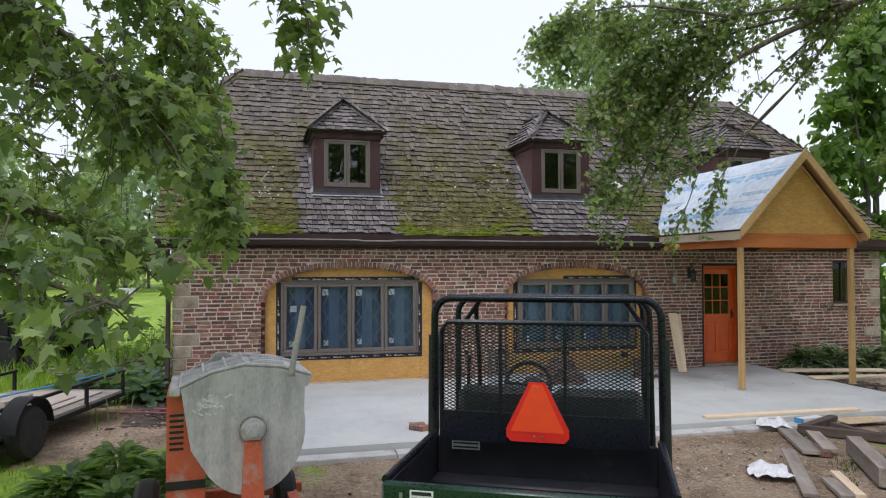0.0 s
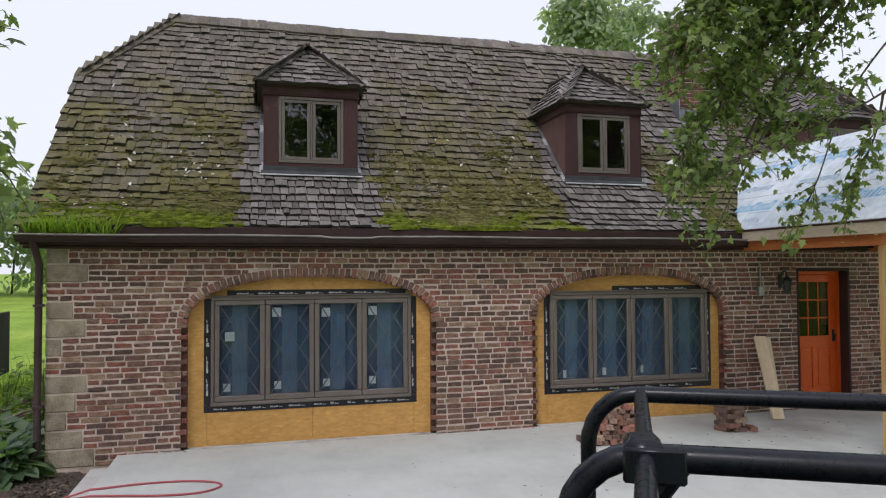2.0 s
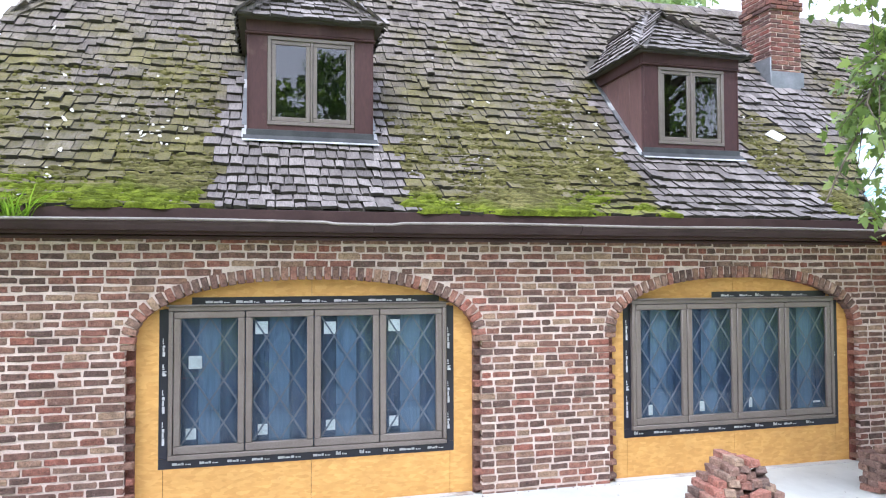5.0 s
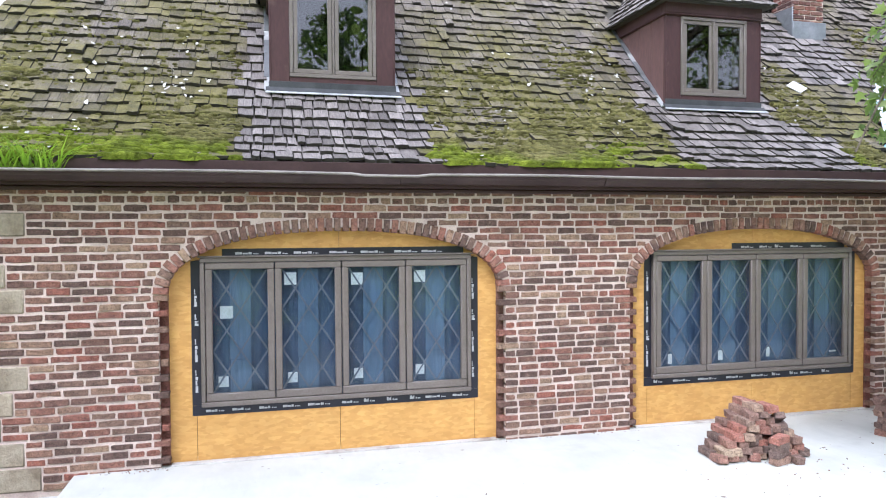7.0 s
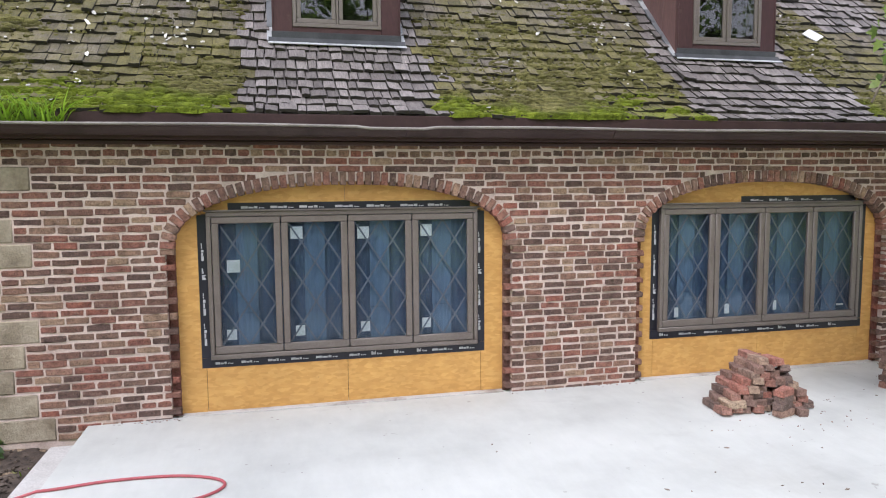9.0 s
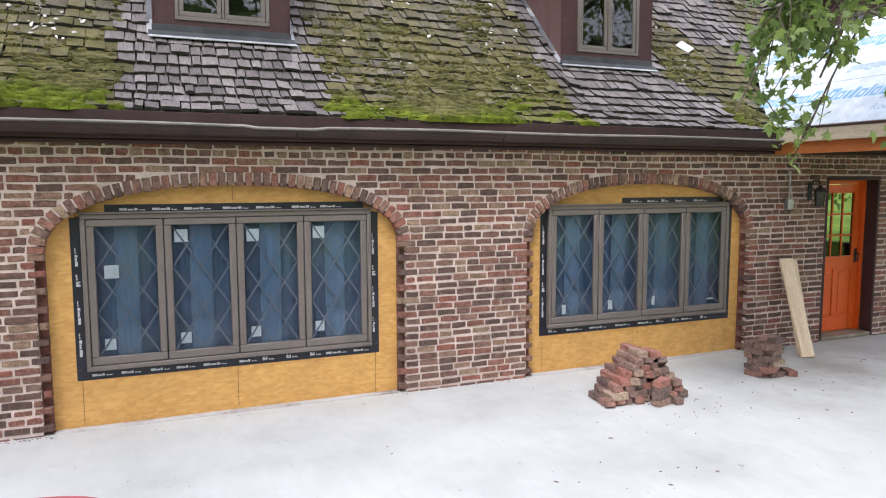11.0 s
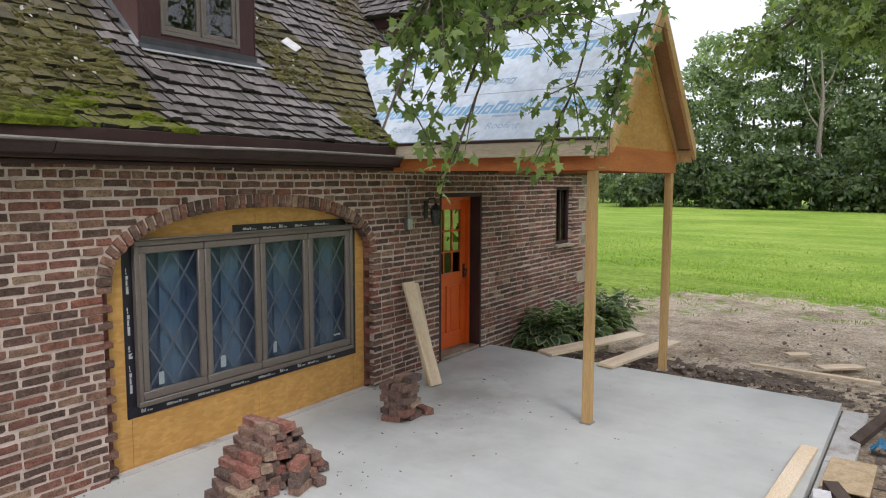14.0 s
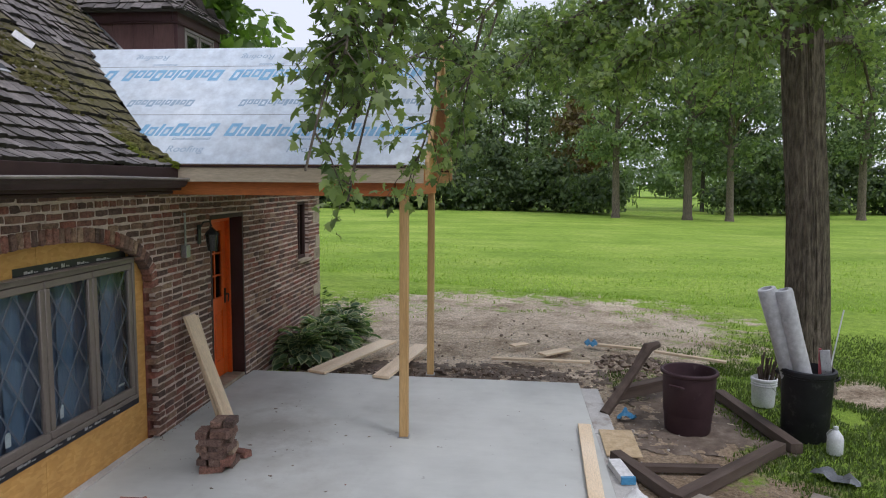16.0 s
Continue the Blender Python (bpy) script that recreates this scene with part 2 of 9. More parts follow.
def shingle_material(name, new_wood):
    m, n, l, p = nodes_of(name)
    g = n.new("ShaderNodeNewGeometry")
    c = g.outputs["Position"]
    if new_wood:
        tone = ramp(n, l, one_random(n, l), [(0.0, (0.092, 0.079, 0.072)), (0.35, (0.170, 0.147, 0.135)), (0.7, (0.250, 0.220, 0.203)), (1.0, (0.125, 0.106, 0.096))])
    else:
        tone = ramp(n, l, one_random(n, l), [(0.0, (0.134, 0.111, 0.095)), (0.4, (0.196, 0.166, 0.140)), (0.75, (0.256, 0.218, 0.185)), (1.0, (0.156, 0.130, 0.111))])
    streak = ramp(n, l, noise_at(n, l, c, 85, 5, 0.7, (1.0, 0.10, 0.10)), [(0.3, (0.38,) * 3), (0.7, (1.5,) * 3)])
    tone = mixed(n, l, "MULTIPLY", 0.9, tone, streak)
    if not new_wood:
        sep = n.new("ShaderNodeSeparateXYZ")
        l.new(c, sep.inputs[0])
        low = n.new("ShaderNodeMapRange")
        low.inputs[1].default_value, low.inputs[2].default_value, low.inputs[3].default_value, low.inputs[4].default_value = 2.7, 6.3, 0.20, -0.10
        l.new(sep.outputs[2], low.inputs[0])
        add = n.new("ShaderNodeMath")
        l.new(low.outputs[0], add.inputs[0])
        l.new(noise_at(n, l, c, 1.3, 7, 0.68), add.inputs[1])
        tuft = n.new("ShaderNodeMath")
        tuft.operation = "MULTIPLY_ADD"
        tuft.inputs[1].default_value = 0.34
        l.new(noise_at(n, l, c, 26, 5, 0.75), tuft.inputs[0])
        l.new(add.outputs[0], tuft.inputs[2])
        moss = ramp(n, l, tuft.outputs[0], [(0.58, (0, 0, 0)), (0.84, (0.9, 0.9, 0.9))])
        green = ramp(n, l, noise_at(n, l, c, 5.0, 6, 0.7), [(0.3, (0.075, 0.068, 0.020)), (0.5, (0.140, 0.125, 0.034)), (0.72, (0.215, 0.190, 0.068))])
        green = mixed(n, l, "MULTIPLY", 0.9, green, ramp(n, l, noise_at(n, l, c, 55, 5, 0.75), [(0.28, (0.45, 0.45, 0.4)), (0.72, (1.55, 1.5, 1.35))]))
        green = mixed(n, l, "MULTIPLY", 0.7, green, ramp(n, l, one_random(n, l), [(0, (0.6,) * 3), (1, (1.35,) * 3)]))
        tone = mixed(n, l, "MIX", moss, tone, green)
        bright = n.new("ShaderNodeMapRange")
        bright.inputs[1].default_value, bright.inputs[2].default_value, bright.inputs[3].default_value, bright.inputs[4].default_value = 2.7, 3.4, 0.24, -0.25
        l.new(sep.outputs[2], bright.inputs[0])
        add2 = n.new("ShaderNodeMath")
        l.new(bright.outputs[0], add2.inputs[0])
        l.new(noise_at(n, l, c, 2.1, 5, 0.6), add2.inputs[1])
        tone = mixed(n, l, "MIX", ramp(n, l, add2.outputs[0], [(0.62, (0, 0, 0)), (0.78, (0.85, 0.85, 0.85))]), tone, mixed(n, l, "MULTIPLY", 0.9, (0.20, 0.225, 0.018), ramp(n, l, noise_at(n, l, c, 40, 5, 0.75), [(0.3, (0.4,) * 3), (0.7, (1.6,) * 3)])))
        lichen = ramp(n, l, noise_at(n, l, c, 9, 4, 0.7), [(0.66, (0, 0, 0)), (0.74, (0.5, 0.5, 0.5))])
        tone = mixed(n, l, "MIX", lichen, tone, (0.27, 0.27, 0.21))
    l.new(tone, p.inputs["Base Color"])
    p.inputs["Roughness"].default_value = 0.62 if new_wood else 0.85
    bumped(n, l, p, noise_at(n, l, c, 45, 6, 0.75), 1.0, 0.03 if not new_wood else 0.008)
    return m


def moss_material():
    m, n, l, p = nodes_of("cushion_moss")
    c = n.new("ShaderNodeNewGeometry").outputs["Position"]
    dull = ramp(n, l, noise_at(n, l, c, 2.6, 5, 0.65), [(0.3, (0.095, 0.088, 0.032)), (0.5, (0.150, 0.138, 0.048)), (0.7, (0.225, 0.205, 0.080))])
    lime = ramp(n, l, noise_at(n, l, c, 7, 5, 0.7), [(0.3, (0.085, 0.105, 0.010)), (0.55, (0.165, 0.205, 0.018)), (0.75, (0.26, 0.30, 0.035))])
    sep, low, add = n.new("ShaderNodeSeparateXYZ"), n.new("ShaderNodeMapRange"), n.new("ShaderNodeMath")
    l.new(c, sep.inputs[0])
    low.inputs[1].default_value, low.inputs[2].default_value, low.inputs[3].default_value, low.inputs[4].default_value = 2.75, 3.30, 0.30, -0.18
    l.new(sep.outputs[2], low.inputs[0])
    l.new(low.outputs[0], add.inputs[0])
    l.new(noise_at(n, l, c, 0.9, 5, 0.6), add.inputs[1])
    tone = mixed(n, l, "MIX", ramp(n, l, add.outputs[0], [(0.50, (0, 0, 0)), (0.64, (1, 1, 1))]), dull, lime)
    tone = mixed(n, l, "MULTIPLY", 0.9, tone, ramp(n, l, noise_at(n, l, c, 110, 4, 0.75), [(0.3, (0.45,) * 3), (0.7, (1.55,) * 3)]))
    tone = mixed(n, l, "MULTIPLY", 1.0, tone, ramp(n, l, one_random(n, l), [(0, (0.6,) * 3), (1, (1.35,) * 3)]))
    l.new(tone, p.inputs["Base Color"])
    p.inputs["Roughness"].default_value, p.inputs["Specular IOR Level"].default_value = 0.95, 0.15
    bumped(n, l, p, noise_at(n, l, c, 120, 4, 0.7), 1.0, 0.02)
    return m


def leaf_material(name, dark, mid, light, patch=1.2, spread_=(0.65, 1.25)):
    m, n, l, p = nodes_of(name)
    c = n.new("ShaderNodeNewGeometry").outputs["Position"]
    tone = ramp(n, l, one_random(n, l), [(0.0, dark), (0.5, mid), (1.0, light)])
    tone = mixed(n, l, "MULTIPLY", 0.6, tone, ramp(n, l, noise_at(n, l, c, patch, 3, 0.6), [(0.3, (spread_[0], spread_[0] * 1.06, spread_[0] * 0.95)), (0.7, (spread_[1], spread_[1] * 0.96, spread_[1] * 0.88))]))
    l.new(tone, p.inputs["Base Color"])
    p.inputs["Roughness"].default_value = 0.5
    glow = n.new("ShaderNodeBsdfTranslucent")
    l.new(mixed(n, l, "MULTIPLY", 1.0, tone, (1.42, 1.55, 0.70)), glow.inputs[0])
    mx = n.new("ShaderNodeMixShader")
    mx.inputs[0].default_value = 0.52
    l.new(p.outputs[0], mx.inputs[1])
    l.new(glow.outputs[0], mx.inputs[2])
    l.new(mx.outputs[0], n["Material Output"].inputs[0])
    return m


def glass_material(name, tint=(1, 1, 1), rough=0.0, ior=1.6, haze=0.0):
    m, n, l, p = nodes_of(name)
    clear, gloss, mx, fr = n.new("ShaderNodeBsdfTransparent"), n.new("ShaderNodeBsdfGlossy"), n.new("ShaderNodeMixShader"), n.new("ShaderNodeFresnel")
    clear.inputs[0].default_value = (*tint, 1)
    gloss.inputs["Roughness"].default_value = rough
    fr.inputs[0].default_value = ior
    l.new(fr.outputs[0], mx.inputs[0])
    l.new(clear.outputs[0], mx.inputs[1])
    l.new(gloss.outputs[0], mx.inputs[2])
    # A bluish diffuse film paints the milky sheen of the panes.
    film, veil = n.new("ShaderNodeBsdfDiffuse"), n.new("ShaderNodeMixShader")
    film.inputs[0].default_value = (0.30, 0.36, 0.48, 1)
    c = n.new("ShaderNodeNewGeometry").outputs["Position"]
    l.new(ramp(n, l, noise_at(n, l, c, 1.7, 4, 0.55), [(0.3, (haze * 0.5,) * 3), (0.7, (haze * 1.4,) * 3)]), veil.inputs[0])
    l.new(mx.outputs[0], veil.inputs[1])
    l.new(film.outputs[0], veil.inputs[2])
    l.new(veil.outputs[0], n["Material Output"].inputs[0])
    return m


def osb_material():
    m, n, l, p = nodes_of("osb_board")
    c = n.new("ShaderNodeNewGeometry").outputs["Position"]
    mp = n.new("ShaderNodeMapping")
    mp.inputs["Scale"].default_value, mp.inputs["Rotation"].default_value = (1.0, 1.0, 2.6), (0, 0.45, 0)
    l.new(c, mp.inputs[0])
    v = n.new("ShaderNodeTexVoronoi")
    v.inputs["Scale"].default_value, v.inputs["Randomness"].default_value = 15, 1.0
    l.new(mp.outputs[0], v.inputs["Vector"])
    sep = n.new("ShaderNodeSeparateColor")
    l.new(v.outputs["Color"], sep.inputs[0])
    tone = ramp(n, l, sep.outputs[0], [(0.0, (0.535, 0.288, 0.074)), (0.5, (0.59, 0.325, 0.088)), (1.0, (0.64, 0.370, 0.112))])
    tone = mixed(n, l, "MULTIPLY", 0.6, tone, ramp(n, l, noise_at(n, l, c, 4.5, 4, 0.6), [(0.3, (0.80, 0.77, 0.72)), (0.7, (1.10, 1.09, 1.07))]))
    knots = ramp(n, l, noise_at(n, l, c, 26, 2, 0.5), [(0.73, (0, 0, 0)), (0.80, (0.40, 0.40, 0.40))])
    l.new(mixed(n, l, "MIX", knots, tone, (0.20, 0.085, 0.025)), p.inputs["Base Color"])
    p.inputs["Roughness"].default_value = 0.6
    bumped(n, l, p, sep.outputs[1], 0.12, 0.001)
    return m


def ground_material():
    m, n, l, p = nodes_of("yard_ground")
    c = n.new("ShaderNodeNewGeometry").outputs["Position"]
    at = n.new("ShaderNodeAttribute")
    at.attribute_name = "bare"
    add = n.new("ShaderNodeMath")
    l.new(at.outputs["Fac"], add.inputs[0])
    scat = n.new("ShaderNodeMapRange")
    scat.inputs[1].default_value, scat.inputs[2].default_value, scat.inputs[3].default_value, scat.inputs[4].default_value = 0.25, 0.75, -0.45, 0.45
    l.new(noise_at(n, l, c, 1.9, 9, 0.78), scat.inputs[0])
    l.new(scat.outputs[0], add.inputs[1])
    bare = ramp(n, l, add.outputs[0], [(0.42, (0, 0, 0)), (0.58, (1, 1, 1))])
    lawn = ramp(n, l, noise_at(n, l, c, 0.16, 9, 0.72), [(0.32, (0.188, 0.315, 0.042)), (0.5, (0.268, 0.410, 0.064)), (0.66, (0.360, 0.480, 0.104))])
    blade = ramp(n, l, noise_at(n, l, c, 45, 4, 0.75), [(0.3, (0.55, 0.6, 0.45)), (0.7, (1.4, 1.3, 1.25))])
    lawn = mixed(n, l, "MULTIPLY", 0.9, lawn, blade)
    mown = ramp(n, l, noise_at(n, l, c, 0.55, 5, 0.6, (1.0, 0.12, 1.0)), [(0.34, (0.82, 0.86, 0.78)), (0.66, (1.16, 1.12, 1.1))])
    lawn = mixed(n, l, "MULTIPLY", 0.9, lawn, mown)
    tufts = ramp(n, l, noise_at(n, l, c, 5, 7, 0.75), [(0.34, (0.56, 0.63, 0.5)), (0.66, (1.36, 1.26, 1.3))])
    lawn = mixed(n, l, "MULTIPLY", 0.8, lawn, tufts)
    soil = ramp(n, l, noise_at(n, l, c, 1.1, 7, 0.7), [(0.28, (0.21, 0.152, 0.100)), (0.40, (0.44, 0.355, 0.260)), (0.53, (0.66, 0.556, 0.428)), (0.70, (0.79, 0.695, 0.556))])
    grit = ramp(n, l, noise_at(n, l, c, 24, 6, 0.75), [(0.34, (0.42, 0.39, 0.36)), (0.66, (1.4, 1.38, 1.35))])
    soil = mixed(n, l, "MULTIPLY", 0.9, soil, grit)
    straw = ramp(n, l, noise_at(n, l, c, 9, 6, 0.8, (0.6, 2.6, 1.0)), [(0.55, (0, 0, 0)), (0.68, (0.75, 0.75, 0.75))])
    soil = mixed(n, l, "MIX", straw, soil, (0.74, 0.655, 0.505))
    damp = ramp(n, l, noise_at(n, l, c, 3.2, 8, 0.8), [(0.53, (0, 0, 0)), (0.66, (0.6, 0.6, 0.6))])
    soil = mixed(n, l, "MIX", damp, soil, (0.17, 0.125, 0.085))
    place, way = n.new("ShaderNodeSeparateXYZ"), n.new("ShaderNodeMapRange")
    l.new(c, place.inputs[0])
    way.inputs[1].default_value, way.inputs[2].default_value, way.inputs[3].default_value, way.inputs[4].default_value = 8.6, 11.4, 1.0, 0.0
    l.new(place.outputs[0], way.inputs[0])
    soil = mixed(n, l, "MIX", way.outputs[0], soil, mixed(n, l, "MULTIPLY", 1.0, soil, (0.60, 0.545, 0.49)))
    l.new(mixed(n, l, "MIX", bare, lawn, soil), p.inputs["Base Color"])
    p.inputs["Roughness"].default_value = 0.95
    p.inputs["Specular IOR Level"].default_value = 0.2
    bumped(n, l, p, noise_at(n, l, c, 14, 8, 0.8), 1.0, 0.04)
    return m


# damp and muddy stains on the slab: place, reach, strength
STAINS = (((8.5, 12.0), 0.40, 0.70), ((7.6, 11.7), 0.22, 0.40), ((7.0, 11.2), 0.25, 0.32), ((9.6, 12.5), 0.3, 0.4), ((4.6, 10.6), 0.35, 0.22), ((3.0, 12.9), 0.3, 0.25), ((6.2, 12.9), 0.3, 0.25), ((9.4, 10.6), 0.3, 0.2))


def concrete_material():
    m, n, l, p = nodes_of("new_concrete")
    c = n.new("ShaderNodeNewGeometry").outputs["Position"]
    tone = ramp(n, l, noise_at(n, l, c, 0.8, 6, 0.6), [(0.28, (0.422, 0.428, 0.400)), (0.5, (0.520, 0.528, 0.493)), (0.72, (0.590, 0.596, 0.558))])
    brush = ramp(n, l, noise_at(n, l, c, 10, 5, 0.7, (1.0, 0.25, 1.0)), [(0.3, (0.88,) * 3), (0.7, (1.08,) * 3)])
    tone = mixed(n, l, "MULTIPLY", 0.35, tone, brush)
    damp = ramp(n, l, noise_at(n, l, c, 0.55, 5, 0.65, (1.0, 1.6, 1.0)), [(0.60, (0, 0, 0)), (0.74, (0.45, 0.45, 0.45))])
    tone = mixed(n, l, "MIX", damp, tone, (0.30, 0.29, 0.27))
    spots = ramp(n, l, noise_at(n, l, c, 6.5, 3, 0.6), [(0.72, (0, 0, 0)), (0.76, (0.6, 0.6, 0.6))])
    tone = mixed(n, l, "MIX", spots, tone, (0.25, 0.235, 0.21))
    for centre, reach, strength in STAINS:
        d = n.new("ShaderNodeVectorMath")
        d.operation = "DISTANCE"
        d.inputs[1].default_value = (*centre, -0.03)
        l.new(c, d.inputs[0])
        wobble = n.new("ShaderNodeMath")
        wobble.operation = "MULTIPLY_ADD"
        wobble.inputs[1].default_value = 1.5
        l.new(noise_at(n, l, c, 2.4, 6, 0.7), wobble.inputs[0])
        l.new(d.outputs["Value"], wobble.inputs[2])
        fade = n.new("ShaderNodeMapRange")
        fade.inputs[1].default_value, fade.inputs[2].default_value, fade.inputs[3].default_value, fade.inputs[4].default_value = reach + 0.45, reach + 1.1, strength, 0.0
        l.new(wobble.outputs[0], fade.inputs[0])
        tone = mixed(n, l, "MIX", fade.outputs[0], tone, (0.30, 0.275, 0.235))
    specks = ramp(n, l, noise_at(n, l, c, 17, 2, 0.5), [(0.755, (0, 0, 0)), (0.775, (0.8, 0.8, 0.8))])
    tone = mixed(n, l, "MIX", specks, tone, (0.20, 0.18, 0.155))
    l.new(tone, p.inputs["Base Color"])
    p.inputs["Roughness"].default_value = 0.72
    bumped(n, l, p, noise_at(n, l, c, 120, 4, 0.7), 0.25, 0.003)
    return m


BRICK = brick_material("old_brick", (1.17, 1.03, 0.98))
# Darker brick for the chimney; in the toothing gaps it paints the shade.
BRICK_DARK = brick_material("dark_chimney_recess_brick", (0.92, 0.66, 0.64))
BRICK_RING = brick_material("arch_brick", (1.38, 1.24, 1.20))

MORTAR = surface("buff_mortar", [(0.45, 0.350, 0.296), (0.61, 0.493, 0.427), (0.71, 0.590, 0.515)], 5, 0.95, bump=0.9, fine=70, dirt=((0.34, 0.275, 0.22), 3.5, 0.58))
BRICK_LOOSE = brick_material("salvaged_brick", (1.52, 1.50, 1.50))
LITTER = surface("dark_damp_litter", [(0.030, 0.022, 0.018), (0.070, 0.052, 0.040), (0.13, 0.10, 0.075)], 9, 0.95, bump=0.9, depth=0.02, pieces=0.4)
STONE = surface("limestone", [(0.20, 0.160, 0.108), (0.34, 0.285, 0.205), (0.46, 0.395, 0.295)], 4, 0.9, bump=1.0, fine=50, pieces=0.25, dirt=((0.16, 0.15, 0.105), 4, 0.6), depth=0.02)
# Near-black for shingle butts and sides: the shadow lines between courses, put into colour.
SHINGLE_EDGE_SHADE = surface("shingle_edge_shade", [(0.030, 0.026, 0.021), (0.055, 0.048, 0.040)], 9, 0.9, bump=0.4)
SHINGLE_OLD = shingle_material("mossy_cedar_shingle", False)
SHINGLE_NEW = shingle_material("weathered_cedar_shingle", True)
DECKING = surface("roof_sheathing", [(0.05, 0.045, 0.035), (0.08, 0.07, 0.055)], 5, 0.9)
OSB = osb_material()
MAROON = surface("maroon_brown_paint", [(0.056, 0.0265, 0.0265), (0.080, 0.040, 0.039)], 3, 0.6, bump=0.25, fine=40, stretch=(1, 1, 0.25), spec=0.25, dirt=((0.115, 0.072, 0.062), 2.5, 0.60))
MAROON_FADED = surface("faded_maroon_boards", [(0.100, 0.052, 0.048), (0.150, 0.086, 0.076)], 3, 0.7, bump=0.3, fine=40, stretch=(1, 1, 0.25), spec=0.25)
DARK_TRIM = surface("dark_brown_trim", [(0.042, 0.021, 0.020), (0.066, 0.036, 0.034)], 3, 0.6, bump=0.2, spec=0.3)
GUTTER = surface("brown_gutter_metal", [(0.052, 0.032, 0.031), (0.078, 0.052, 0.050)], 2, 0.6, bump=0.15, spec=0.25, dirt=((0.045, 0.030, 0.028), 3, 0.56))
GUTTER_LIP = surface("worn_gutter_lip", [(0.17, 0.15, 0.135), (0.30, 0.27, 0.24)], 4, 0.5, bump=0.2)
LEAD = surface("grey_flashing", [(0.16, 0.17, 0.18), (0.26, 0.27, 0.28)], 6, 0.45, metal=0.5, bump=0.3)
OSB_OLD = surface("weathered_strand_board", [(0.40, 0.29, 0.16), (0.52, 0.39, 0.23), (0.60, 0.47, 0.30)], 12, 0.75, bump=0.3, fine=40)
LEAD_PALE = surface("pale_flashing_edge", [(0.30, 0.31, 0.32), (0.52, 0.53, 0.53)], 5, 0.5, metal=0.2, bump=0.3, dirt=((0.13, 0.13, 0.13), 6, 0.60))
SASH = surface("taupe_window_frame", [(0.145, 0.120, 0.103), (0.178, 0.150, 0.130)], 3, 0.4, bump=0.05)
GRILLE = surface("pale_grille_bar", [(0.155, 0.175, 0.210), (0.20, 0.22, 0.26)], 3, 0.5, bump=0.05)
TAPE = surface("black_flashing_tape", [(0.009, 0.009, 0.015), (0.018, 0.018, 0.030)], 5, 0.38, bump=0.35, fine=30)
PRINT_WHITE = surface("white_print", [(0.45, 0.45, 0.46), (0.55, 0.55, 0.56)], 30, 0.6, bump=0)
STICKER = surface("white_sticker", [(0.66, 0.69, 0.66), (0.76, 0.79, 0.76)], 10, 0.5, bump=0)
GLASS = glass_material("window_glass", (0.80, 0.86, 0.91), ior=1.42, haze=0.035)
GLASS_PLAIN = glass_material("door_glass", (0.38, 0.40, 0.39), ior=1.5)
LEAD_DARK = surface("dark_lead_apron", [(0.045, 0.047, 0.050), (0.08, 0.082, 0.086)], 5, 0.8, bump=0.3, spec=0.2)
BLACK_MATTE = surface("dusty_black_steel", [(0.010, 0.010, 0.011), (0.024, 0.023, 0.022)], 4, 0.7, bump=0.2, spec=0.25, dirt=((0.05, 0.045, 0.04), 3, 0.62))
MOSS = moss_material()
STRAW = surface("dry_straw", [(0.46, 0.38, 0.24), (0.62, 0.53, 0.36), (0.72, 0.64, 0.46)], 9, 0.8, bump=0, pieces=0.3)
RUBBLE = surface("pale_rubble", [(0.24, 0.20, 0.165), (0.38, 0.34, 0.29), (0.50, 0.46, 0.41)], 20, 0.95, bump=0.5, pieces=0.35)
GLASS_DARK = glass_material("old_window_glass", (0.50, 0.53, 0.53), ior=2.0)
PALE_STRIP = surface("light_blue_film", [(0.105, 0.175, 0.260), (0.150, 0.230, 0.325)], 2.2, 0.35, bump=0.15, fine=12, stretch=(3.0, 1, 0.25))
BLUE_SHEET = surface("blue_plastic_sheet", [(0.047, 0.080, 0.130), (0.075, 0.124, 0.200), (0.110, 0.175, 0.265)], 1.6, 0.35, bump=0.2, fine=12, stretch=(3.0, 1, 0.25))
# Near-black colour that paints the gloom of places without light.
GLOOM = surface("painted_gloom", [(0.020, 0.018, 0.016), (0.035, 0.032, 0.028)], 2, 0.9, bump=0)
ORANGE_DOOR = surface("orange_door_paint", [(0.70, 0.105, 0.010), (0.80, 0.14, 0.015)], 3, 0.4, bump=0.12, fine=40)
PINE = surface("fresh_pine_lumber", [(0.62, 0.465, 0.290), (0.74, 0.585, 0.395), (0.80, 0.655, 0.470)], 2.5, 0.65, bump=0.25, fine=50, stretch=(0.35, 2.0, 2.0), local=True, pieces=0.08)
POST_WOOD = surface("treated_post_wood", [(0.40, 0.235, 0.085), (0.52, 0.32, 0.125), (0.60, 0.40, 0.17)], 3, 0.65, bump=0.25, fine=50, stretch=(2.5, 2.5, 0.2))
BEAM_WOOD = surface("orange_stained_beam", [(0.40, 0.105, 0.022), (0.55, 0.17, 0.040), (0.60, 0.21, 0.06)], 2.5, 0.6, bump=0.25, fine=40, stretch=(0.3, 0.3, 2.5))
FASCIA_WOOD = surface("pale_fascia_board", [(0.50, 0.40, 0.28), (0.63, 0.53, 0.40)], 2.5, 0.7, bump=0.2, fine=40, stretch=(0.4, 0.3, 2.5))
SOFFIT_WOOD = surface("bare_plywood_soffit", [(0.34, 0.175, 0.075), (0.44, 0.245, 0.115)], 3, 0.65, bump=0.15, fine=40)
RAKE_WOOD = surface("golden_rake_board", [(0.50, 0.30, 0.12), (0.62, 0.40, 0.18)], 2.5, 0.65, bump=0.2, fine=40)
